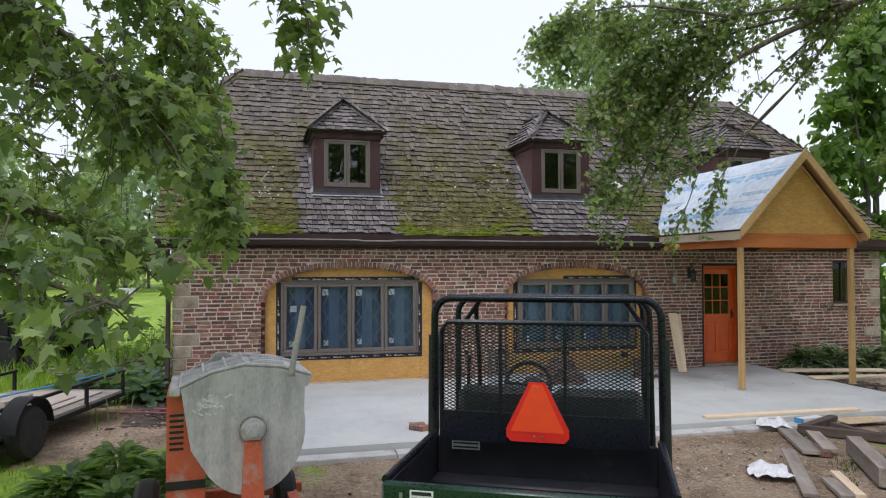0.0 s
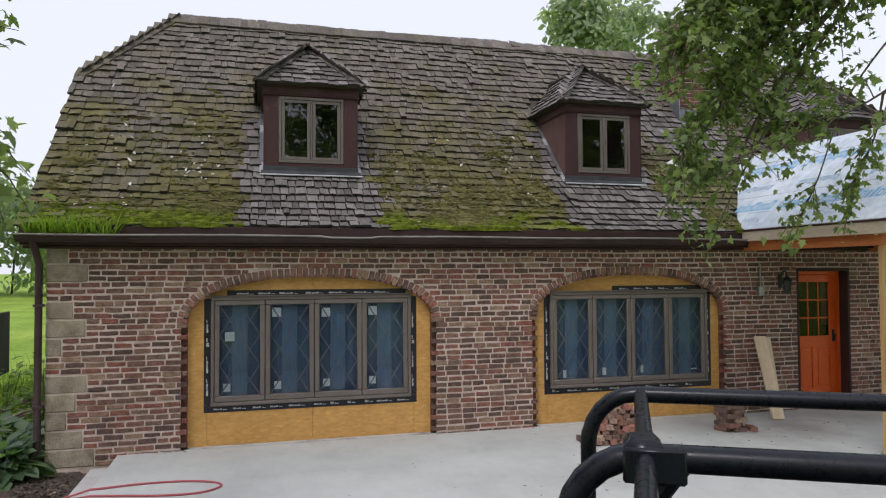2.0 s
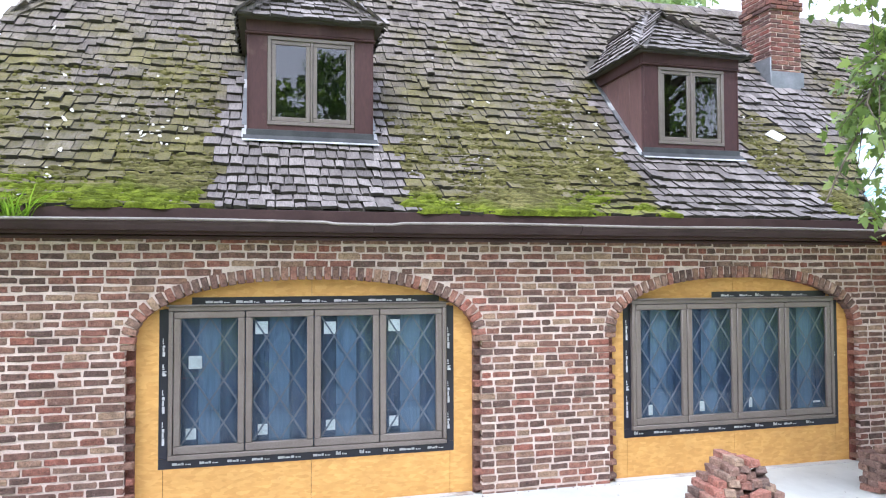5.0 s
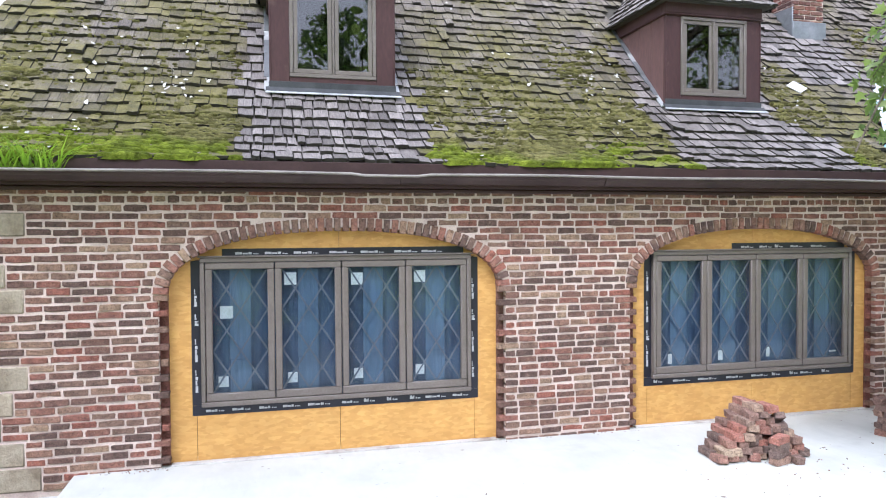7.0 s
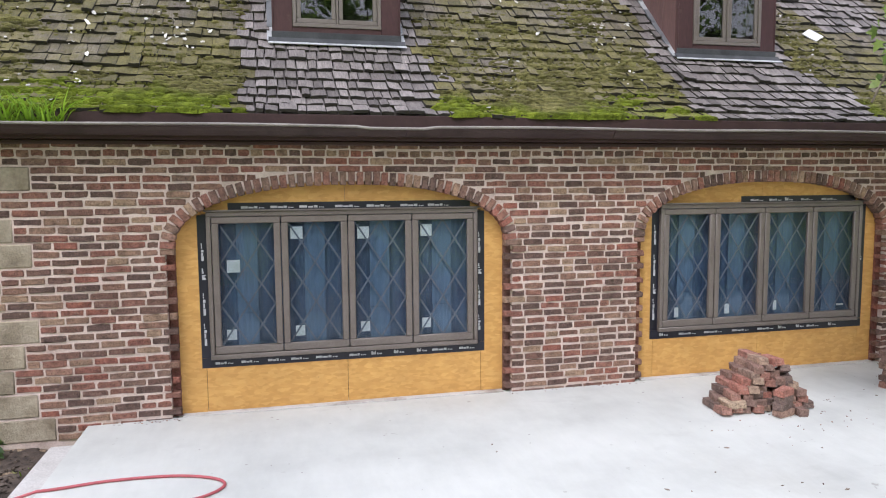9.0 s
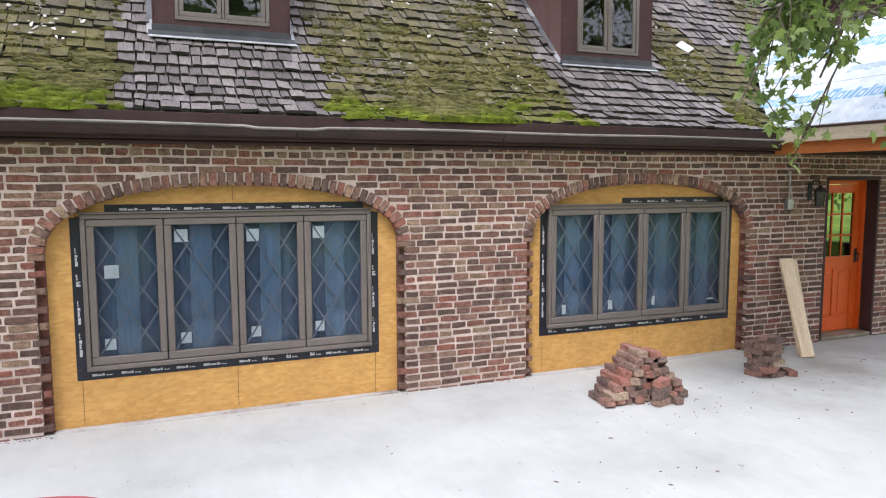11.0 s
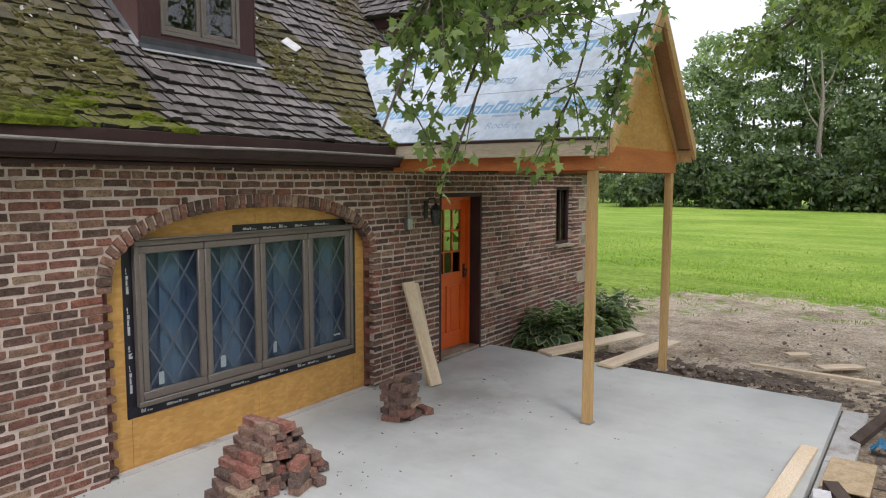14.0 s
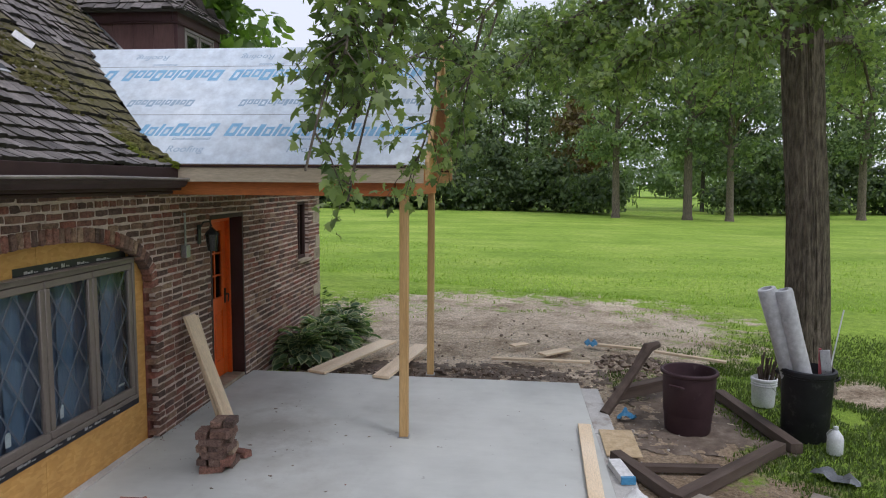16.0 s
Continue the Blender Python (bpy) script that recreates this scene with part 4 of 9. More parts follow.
def window_unit(x0, x1, name, stickers, half_tape, label):
    """A boarded arched opening: sheathing, flashing tape, four casements with diamond grilles."""
    mid, a = (x0 + x1) / 2, (x1 - x0) / 2
    win = thing(name, label, "window", kind="structure")
    yb = WALL_Y + 0.10
    wx0, wx1, wz0, wz1 = mid - 1.39, mid + 1.39, WIN_Z, WIN_Z + WIN_H
    crown = lambda x: SPRING + (RISE + 0.03) * max(0, 1 - min(1, abs(x - mid) / (a + 0.05)) ** POW) ** (1 / POW)
    gap = 0.04
    for p, q, lo, hi in ((x0 - 0.06, wx0 + gap, -0.06, None), (wx1 - gap, x1 + 0.06, -0.06, None), (wx0 + gap, mid - 0.02, -0.06, wz0 + gap), (mid - 0.02, wx1 - gap, -0.06, wz0 + gap),
                         (wx0 + gap, mid - 0.02, wz1 - gap, None), (mid - 0.02, wx1 - gap, wz1 - gap, None)):
        p, q = p + 0.002, q - 0.002
        top = [(x, crown(x)) for x in np.linspace(p, q, 14)] if hi is None else [(p, hi), (q, hi)]
        g = Geo().prism([(p, lo), (q, lo)] + [t for t in top[::-1] if t[1] > lo + 0.01], yb, yb + 0.015)
        part("sheathing_board", g, OSB, win, "golden oriented strand board", smooth=False)
    t, yt = 0.095, yb - 0.003
    strips = [("tape_bottom", wx0, wx1, wz0, wz0 + t), ("tape_side", wx0, wx0 + t, wz0 + t + 0.002, wz1 - 0.05), ("tape_side", wx1 - t, wx1, wz0 + t + 0.002, wz1 - 0.05),
              ("tape_top", wx0 + (1.1 if half_tape else 0.28), wx1 - 0.15, wz1 - 0.025, wz1 + 0.06)]
    for nm, p, q, r, s in strips:
        tp = part(nm, Geo().box((p, yt, r), (q, yb + 0.001, s)), TAPE, win, "black flashing tape with white print")
        marks, flat = Geo(), q - p > s - r
        span = (q - p) if flat else (s - r)
        d = 0.12
        while d < span - 0.25:
            size = rng.choice((0.045, 0.10, 0.15, 0.17))
            w = 0.022 if size > 0.06 else 0.034
            for off in ((0.0, size * 0.42, w), (size * 0.46, size * 0.3, w * 0.7), (size * 0.8, size * 0.2, w), (size + 0.014, 0.012, w * 0.5), (size + 0.032, 0.03, w * 0.35)):
                if flat:
                    marks.box((p + d + off[0], yt - 0.0012, r + 0.03), (p + d + off[0] + off[1], yt - 0.0005, r + 0.03 + off[2]))
                else:
                    marks.box((p + 0.03, yt - 0.0012, r + d + off[0]), (p + 0.03 + off[2], yt - 0.0005, r + d + off[0] + off[1]))
            d += size + rng.uniform(0.10, 0.20)
        if marks.v:
            part("print_marks", marks, PRINT_WHITE, tp)
    fx0, fx1, fz0, fz1 = wx0 + t - 0.01, wx1 - t + 0.01, wz0 + t - 0.01, wz1 - 0.02
    yf = yb - 0.055
    jamb = Geo()
    for lo, hi in (((fx0, yf, fz0), (fx1, yb, fz0 + 0.045)), ((fx0, yf, fz1 - 0.045), (fx1, yb, fz1)), ((fx0, yf, fz0 + 0.045), (fx0 + 0.04, yb, fz1 - 0.045)), ((fx1 - 0.04, yf, fz0 + 0.045), (fx1, yb, fz1 - 0.045))):
        jamb.box(lo, hi, c=0.006)
    part("window_frame", jamb, SASH, win, "taupe clad window frame")
    part("drip_cap", Geo().box((fx0 - 0.02, yf - 0.02, fz1 + 0.001), (fx1 + 0.02, yb, fz1 + 0.014), c=0.004), SASH, win)
    w = (fx1 - fx0 - 0.08) / 4
    for k in range(4):
        sx0, sx1 = fx0 + 0.04 + k * w + 0.004, fx0 + 0.04 + (k + 1) * w - 0.004
        sz0, sz1, b = fz0 + 0.049, fz1 - 0.049, 0.062
        sash = Geo()
        ys = yf + 0.008
        for lo, hi in (((sx0, ys, sz0), (sx1, yb - 0.004, sz0 + b + 0.012)), ((sx0, ys, sz1 - b), (sx1, yb - 0.004, sz1)), ((sx0, ys, sz0 + b + 0.012), (sx0 + b, yb - 0.004, sz1 - b)), ((sx1 - b, ys, sz0 + b + 0.012), (sx1, yb - 0.004, sz1 - b))):
            sash.box(lo, hi, c=0.007)
        sash = part("casement", sash, SASH, win)
        gx0, gx1, gz0, gz1 = sx0 + b, sx1 - b, sz0 + b + 0.012, sz1 - b
        pane = part("pane", pane_sheet(gx0, gx1, gz0, gz1, ys + 0.023), GLASS, sash)
        pane.visible_shadow = False
        bars, gw, gh = Geo(), gx1 - gx0, gz1 - gz0
        cw, ch = gw / 2, gh / 3
        yq = ys + 0.030
        slope = ch / cw
        for sgn in (1, -1):
            for i in range(-8, 12):
                # a slanting line that meets the top edge at i * cw, cut to the pane
                pts = [(x, gh + slope * (x - i * cw) * sgn) for x in (0.0, gw)]
                (xa, za), (xb, zb) = pts
                lo, hi = sorted((za, zb))
                if hi <= 0.01 or lo >= gh - 0.01:
                    continue

                def cut(z):
                    return xa + (z - za) * (xb - xa) / (zb - za)
                ends = []
                for xx, zz in ((xa, za), (xb, zb)):
                    if zz < 0:
                        xx, zz = cut(0), 0
                    elif zz > gh:
                        xx, zz = cut(gh), gh
                    ends.append((xx, zz))
                p, q = [Vector((gx0 + e[0], yq, gz0 + e[1])) for e in ends]
                if (q - p).length > 0.05:
                    bars.box((0, -0.008, -0.003 if sgn > 0 else -0.0022), ((q - p).length, 0.008, 0.003 if sgn > 0 else 0.0022), m=beam_pose(p, q, 90))
        if bars.v:
            part("diamond_grille", bars, GRILLE, sash, "pale diamond grille between the panes", smooth=False)
        for fx, fz, w_, h_ in stickers[k]:
            st = Geo().box((gx0 + fx * gw, ys + 0.0352, gz0 + fz * gh), (gx0 + fx * gw + w_, ys + 0.0362, gz0 + fz * gh + h_))
            part("sticker", st, STICKER, sash, "white paper sticker")
    sheet = Geo()
    n = 60
    vs = []
    for i in range(n + 1):
        x = fx0 + (fx1 - fx0) * i / n
        y = yb + 0.075 + 0.016 * math.cos(i * 2 * math.pi / (n / 4)) + 0.006 * math.sin(i * 1.9)
        for z in np.linspace(fz0 - 0.05, fz1 + 0.05, 6):
            vs.append((x, y + 0.002 * math.sin(z * 5 + i), z))
    sheet.add(vs, [(i * 6 + k, (i + 1) * 6 + k, (i + 1) * 6 + k + 1, i * 6 + k + 1) for i in range(n) for k in range(5)])
    hung = thing("plastic_sheet", "dark blue plastic sheet hung behind the window with lighter overlaps", "sheeting")
    part("sheet", sheet, BLUE_SHEET, hung)
    for k in range(4):
        c = fx0 + 0.04 + (k + 0.52) * w
        a0 = Geo()
        for zz0, zz1 in ((fz0, fz0 + 0.42), (fz0 + 0.425, fz1)):
            a0.add([(c - 0.115, yb + 0.026, zz0), (c + 0.075, yb + 0.018, zz0), (c + 0.075 + 0.006, yb + 0.018, zz1), (c - 0.108, yb + 0.026, zz1)], [(0, 1, 2, 3)])
        part("overlap", a0, PALE_STRIP, hung, "lighter blue film overlap")
        part("film_edge", Geo().box((c + 0.079, yb + 0.012, fz0), (c + 0.082, yb + 0.016, fz1)), PALE_STRIP, hung)
    return win


S1 = [[(0.13, 0.60, 0.118, 0.118), (0.09, 0.045, 0.09, 0.10)], [(0.045, 0.862, 0.115, 0.118), (0.10, 0.05, 0.09, 0.10)], [(0.057, 0.85, 0.115, 0.118), (0.10, 0.055, 0.09, 0.10)], [(0.05, 0.86, 0.115, 0.118), (0.07, 0.06, 0.09, 0.10)]]
S2 = [[(0.2, 0.02, 0.05, 0.11)], [(0.2, 0.03, 0.06, 0.11)], [(0.2, 0.04, 0.045, 0.11)], [(0.66, 0.05, 0.10, 0.02)]]
window_unit(*ARCHES[0], "window_1", S1, False, "arched opening boarded with strand board round a four-casement window with diamond grilles")
window_unit(*ARCHES[1], "window_2", S2, True, "arched opening boarded with strand board, half its top tape missing, four diamond-grille casements")

# ---- front door, slit window, wall lantern ----
door = thing("door_1", "orange panelled door with nine small panes, shut, in a dark frame", "door", kind="structure")
fr = Geo()
for lo, hi in (((9.43, 13.05, -0.02), (9.475, 13.34, 2.22)), ((10.425, 13.05, -0.02), (10.47, 13.34, 2.22)), ((9.475, 13.05, 2.165), (10.425, 13.34, 2.22))):
    fr.box(lo, hi, c=0.006)
part("door_frame", fr, DARK_TRIM, door, "dark brown door frame")
fr = Geo()
for lo, hi in (((9.475, 13.22, 0.0), (9.52, 13.335, 2.165)), ((10.38, 13.22, 0.0), (10.425, 13.335, 2.165)), ((9.52, 13.22, 2.11), (10.38, 13.335, 2.165))):
    fr.box(lo, hi, c=0.004)
part("door_stop", fr, ORANGE_DOOR, door)
part("threshold", Geo().box((9.475, 13.05, -0.02), (10.425, 13.34, 0.03), c=0.008), STONE, door)
leaf = Geo()
X0, X1, Z0, Z1, YD = 9.524, 10.376, 0.035, 2.105, 13.27
for lo, hi in (((X0, YD, Z0), (X0 + 0.12, YD + 0.045, Z1)), ((X1 - 0.12, YD, Z0), (X1, YD + 0.045, Z1)), ((X0 + 0.12, YD, Z0), (X1 - 0.12, YD + 0.045, Z0 + 0.22)), ((X0 + 0.12, YD, 0.92), (X1 - 0.12, YD + 0.045, 1.10)),
               ((X0 + 0.12, YD, Z1 - 0.12), (X1 - 0.12, YD + 0.045, Z1)), ((9.91, YD, 0.255), (9.99, YD + 0.045, 0.92))):
    leaf.box(lo, hi, c=0.005)
for p, q in ((9.644, 9.91), (9.99, 10.256)):
    leaf.box((p, YD + 0.018, 0.255), (q, YD + 0.04, 0.92))
    leaf.box((p + 0.04, YD + 0.008, 0.30), (q - 0.04, YD + 0.02, 0.875), c=0.007)
leaf = part("door_leaf", leaf, ORANGE_DOOR, door)
mz = Geo()
gx0, gx1, gz0, gz1 = X0 + 0.12, X1 - 0.12, 1.10, Z1 - 0.12
for k in (1, 2):
    xm, zm = gx0 + (gx1 - gx0) * k / 3, gz0 + (gz1 - gz0) * k / 3
    mz.box((xm - 0.012, YD + 0.006, gz0), (xm + 0.012, YD + 0.036, gz1), c=0.004)
    mz.box((gx0, YD + 0.008, zm - 0.012), (gx1, YD + 0.034, zm + 0.012), c=0.004)
part("muntin", mz, ORANGE_DOOR, leaf)
for i in range(3):
    for k in range(3):
        w, h = (gx1 - gx0) / 3, (gz1 - gz0) / 3
        pane = part("pane", pane_sheet(gx0 + i * w + 0.004, gx0 + (i + 1) * w - 0.004, gz0 + k * h + 0.004, gz0 + (k + 1) * h - 0.004, YD + 0.02), GLASS_PLAIN, leaf)
        pane.visible_shadow = False
lock = Geo().box((10.30, YD - 0.012, 1.0), (10.35, YD, 1.2), c=0.004)
lock.tube([(10.325, YD - 0.012, 1.12), (10.325, YD - 0.055, 1.12)], 0.011)
lock.tube([(10.325, YD - 0.055, 1.12), (10.31, YD - 0.058, 1.08), (10.315, YD - 0.05, 1.02)], 0.009)
part("door_handle", lock, IRON, leaf, "black iron thumb-latch handle")

slit = thing("window_3", "narrow dark window with a brown frame in the brick wall", "window", kind="structure")
fr = Geo()
for lo, hi in (((12.87, 13.12, 1.28), (12.93, 13.2, 2.29)), ((13.45, 13.12, 1.28), (13.51, 13.2, 2.29)), ((12.93, 13.12, 1.28), (13.45, 13.2, 1.34)), ((12.93, 13.12, 2.23), (13.45, 13.2, 2.29)), ((13.175, 13.125, 1.34), (13.205, 13.195, 2.23))):
    fr.box(lo, hi, c=0.005)
part("window_frame", fr, DARK_TRIM, slit)
part("window_sill", Geo().box((12.84, 13.0, 1.235), (13.54, 13.15, 1.285), c=0.008), STONE, slit)
for p, q in ((12.93, 13.175), (13.205, 13.45)):
    part("pane", pane_sheet(p, q, 1.34, 2.23, 13.157), GLASS_PLAIN, slit).visible_shadow = False

lantern = thing("wall_lantern", "black iron wall lantern on a bracket beside the door", "lamp", pose(9.1, 13.04, 2.0) @ Matrix.Scale(0.8, 4))
part("back_plate", Geo().box((-0.05, -0.02, -0.12), (0.05, 0.0, 0.16), c=0.008), IRON, lantern)
part("bracket", Geo().tube([(0, -0.01, 0.10), (0, -0.08, 0.20), (0, -0.17, 0.21), (0, -0.2, 0.14)], 0.012), IRON, lantern)
part("roof_cap", Geo().lathe([(0.10, 0.0), (0.085, 0.03), (0.03, 0.09), (0.012, 0.11)], 6, pose(0, -0.2, 0.02)), IRON, lantern)
cage = Geo()
for k in range(6):
    w = math.pi / 3 * k
    cage.tube([(0.085 * math.cos(w), -0.2 + 0.085 * math.sin(w), 0.02), (0.06 * math.cos(w), -0.2 + 0.06 * math.sin(w), -0.2)], 0.006, 6)
cage.lathe([(0.065, -0.215), (0.065, -0.2)], 6, pose(0, -0.2, 0))
part("cage", cage, IRON, lantern)
part("glass_shade", Geo().lathe([(0.055, -0.2), (0.078, 0.018)], 6, pose(0, -0.2, 0), cap=False), LANTERN_GLASS, lantern)
box2 = thing("junction_box", "small grey outlet box with a short conduit on the brick wall", "outlet", pose(8.72, 13.03, 1.86))
part("cover", Geo().box((-0.05, -0.05, -0.07), (0.05, 0.02, 0.07), c=0.008), STEEL, box2)
part("conduit", Geo().tube([(0, -0.015, 0.07), (0, -0.015, 0.42)], 0.012), STEEL, box2)

# ---- roof ----
PROFILE = [(12.76, 2.70), (13.10, 2.885), (13.50, 3.17), (13.98, 3.60), (14.5, 4.09), (15.03, 4.63), (15.64, 5.28), (17.02, 6.79)]
ARC = np.r_[0, np.cumsum([math.dist(p, q) for p, q in zip(PROFILE, PROFILE[1:])])]


def roof_at(s):
    """Place, and unit way up the slope, at a length from the eave."""
    y, z = np.interp(s, ARC, [p[0] for p in PROFILE]), np.interp(s, ARC, [p[1] for p in PROFILE])
    a = min(max(s, 0.02), ARC[-1] - 0.02)
    dy, dz = np.interp(a + 0.15, ARC, [p[0] for p in PROFILE]) - np.interp(a - 0.15, ARC, [p[0] for p in PROFILE]), np.interp(a + 0.15, ARC, [p[1] for p in PROFILE]) - np.interp(a - 0.15, ARC, [p[1] for p in PROFILE])
    k = math.hypot(dy, dz)
    return float(y), float(z), dy / k, dz / k


def roof_ends(y):
    u = max(0.0, (y - 15.64) / 1.38)
    return -1.63 + 1.28 * u, 14.5 - 1.28 * u


house_roof = thing("roof", "steep cedar shingle roof, mossy, with newer grey shingles round the dormers", "roof", kind="structure")
deck = Geo()
ends = [(*p, *roof_ends(p[0])) for p in [(12.90, 2.775)] + PROFILE[1:]]
vs = []
for y, z, a, b in ends:
    vs += [(a, y, z - 0.03), (b, y, z - 0.03)]
deck.add(vs, [(2 * i, 2 * i + 1, 2 * i + 3, 2 * i + 2) for i in range(len(ends) - 1)])
back = [(x, 34.04 - y, z) for x, y, z in vs]
deck.add(back, [(2 * i, 2 * i + 2, 2 * i + 3, 2 * i + 1) for i in range(len(ends) - 1)])
for a, sg in ((0, 1), (1, -1)):
    i6, i7 = 2 * (len(ends) - 2) + a, 2 * (len(ends) - 1) + a
    deck.add([vs[i6], vs[i7], (vs[i6][0], 34.04 - vs[i6][1], vs[i6][2])], [(0, 1, 2)])
part("sheathing", deck, DECKING, house_roof, smooth=False)

DORMERS = [1.85, 6.55, 11.28]


def grey_patch(x, y):
    """Whether newer grey shingles lie there."""
    wob = 0.12 * math.sin(y * 9) + 0.08 * math.sin(y * 23)
    for c in DORMERS:
        if y < 14.0 and -0.98 + wob * 0.5 < x - c < (0.95 if c < 5 else 1.55 - 0.55 * max(0, y - 12.9)) + wob:
            return True
        if 14.0 <= y < 14.9 and 0.66 < abs(x - c) < 0.93 + wob * 0.4:
            return True
    return 7.6 < x < 9.6 and 14.5 < y < 15.5 and (x - 7.6) > (15.5 - y) * 0.8


def shingle_geo(w, length, thick, r):
    j = lambda k: r.uniform(-k, k)
    lo = [(-w / 2 + j(0.004), j(0.012)), (w / 2 + j(0.004), j(0.012))]
    mid = (j(0.02), (lo[0][1] + lo[1][1]) / 2 + j(0.008))
    t0, t1, tm = thick + j(0.005), thick + j(0.005), thick + j(0.008)
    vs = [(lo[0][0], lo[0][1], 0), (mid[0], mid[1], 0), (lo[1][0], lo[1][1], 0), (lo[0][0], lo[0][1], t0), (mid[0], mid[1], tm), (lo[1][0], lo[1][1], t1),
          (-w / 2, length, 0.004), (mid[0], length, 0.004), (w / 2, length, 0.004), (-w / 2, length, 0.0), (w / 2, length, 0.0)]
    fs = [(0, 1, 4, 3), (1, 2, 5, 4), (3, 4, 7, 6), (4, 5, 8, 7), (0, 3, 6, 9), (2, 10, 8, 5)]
    # slot 1 gives butts and sides the painted course shadow
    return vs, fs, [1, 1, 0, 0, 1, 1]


def in_hole(x, y, z):
    for c in DORMERS:
        if abs(x - c) < 0.66 and y > 13.99 and z < 5.5 - abs(x - c) * 0.2:
            return True
    if 8.95 < x < 9.5 and 15.42 < y < 16.1:
        return True
    return z < 4.2 - 1.03 * abs(x - 9.66) - 0.02 and abs(x - 9.66) < 1.35


mossy, grey, single_shingles, ROWS = Geo(), Geo(), [], [0.13]
EXPO = 0.178
row = 0
s = 0.13
while s < ARC[-1] - 0.05:
    y, z, ty, tz = roof_at(s)
    x0, x1 = roof_ends(y)
    x = x0 - 0.03 + rng.uniform(-0.05, 0)
    sway = 0.018
    while x < x1:
        w = rng.uniform(0.075, 0.185)
        xc = x + w / 2
        d = rng.gauss(0, 0.007) + sway * math.sin(x * 1.3 + row) + 0.009 * math.sin(x * 4.1 + row * 2.3)
        if grey_patch(xc, roof_at(s)[0]):
            d *= 0.4
        yy, zz, _, _ = roof_at(max(0.0, s + d))
        if xc < x1 + 0.04 and not in_hole(xc, yy + 0.06, zz + 0.06):
            up = Vector((0, ty, tz))
            right = Vector((1, 0, 0))
            nrm = right.cross(up)
            tip = rng.gauss(0, 0.011 if grey_patch(xc, yy) else 0.016)
            lift = 0.004 + (rng.uniform(0.008, 0.028) if rng.random() < 0.09 else 0)
            m = Matrix((right, up, nrm)).transposed().to_4x4()
            m = Matrix.Translation(Vector((xc, yy, zz)) + nrm * lift) @ m @ Matrix.Rotation(tip, 4, "Z") @ Matrix.Rotation(-0.05 + rng.gauss(0, 0.012), 4, "X") @ Matrix.Rotation(rng.gauss(0, 0.03), 4, "Y")
            new_one = grey_patch(xc, yy)
            lift *= 0.6 if new_one else 1.0
            thick = rng.uniform(0.020, 0.042)
            if new_one and yy < 13.93 and xc < 8.1 and len(single_shingles) < 290:
                single_shingles.append((m, w))
            else:
                vs, fs, sl = shingle_geo(w - (rng.uniform(0.006, 0.018) if new_one else rng.uniform(0.001, 0.009)), 0.30, thick, rng)
                (grey if new_one else mossy).add([m @ Vector(p) for p in vs], fs, sl)
        x += w
    s += EXPO + rng.uniform(-0.01, 0.01)
    ROWS.append(s)
    row += 1
# shingles of the clipped end and the ridge
for x_end, sg in ((-1.63, 1), (14.5, -1)):
    s = 0.0
    while s < 1.7:
        u = s / 1.75
        half = 1.40 * (1 - u)
        xx, zz = x_end + sg * 1.28 * u, 5.28 + 1.51 * u
        y = 17.02 - half
        while y < 17.02 + half:
            w = rng.uniform(0.09, 0.2)
            up = Vector((sg * 1.28, 0, 1.51)).normalized()
            right = Vector((0, -sg, 0))
            m = Matrix.Translation((xx, y + w / 2, zz)) @ Matrix((right, up, right.cross(up))).transposed().to_4x4()
            vs, fs, sl = shingle_geo(w - 0.008, 0.28, rng.uniform(0.016, 0.03), rng)
            mossy.add([m @ Vector(p) for p in vs], fs, sl)
            y += w
        s += EXPO
x = -0.35
while x < 13.2:
    w = rng.uniform(0.14, 0.2)
    for sg in (1, -1):
        m = Matrix.Translation((x, 17.02 - sg * 0.15, 6.79 - 0.135 + rng.uniform(0, 0.02))) @ Matrix.Rotation(sg * radians(46), 4, "X") @ Matrix.Translation((0, 0 if sg > 0 else -0.22, 0))
        mossy.box((0, -0.02, 0.012), (w + 0.04, 0.24, 0.034), m=m @ Matrix.Rotation(0.012, 4, "Y"))
    x += w
for x_end, sg in ((-1.63, 1), (14.5, -1)):
    a, b = Vector((x_end, 15.64, 5.28)), Vector((x_end + sg * 1.28, 17.02, 6.79))
    for k in range(13):
        p, q = a.lerp(b, k / 13), a.lerp(b, (k + 1.3) / 13)
        for side in (-1, 1):
            mossy.box((0, min(0, side * 0.11), 0.022), ((q - p).length, max(0, side * 0.11), 0.046), m=beam_pose(p, q, -side * 30) @ Matrix.Rotation(-0.03, 4, "Y"))
part("mossy_shingles", mossy, (SHINGLE_OLD, SHINGLE_EDGE_SHADE), house_roof, smooth=False)["kind"] = "stuff"
part("grey_shingles", grey, (SHINGLE_NEW, SHINGLE_EDGE_SHADE), house_roof, smooth=False)["kind"] = "stuff"


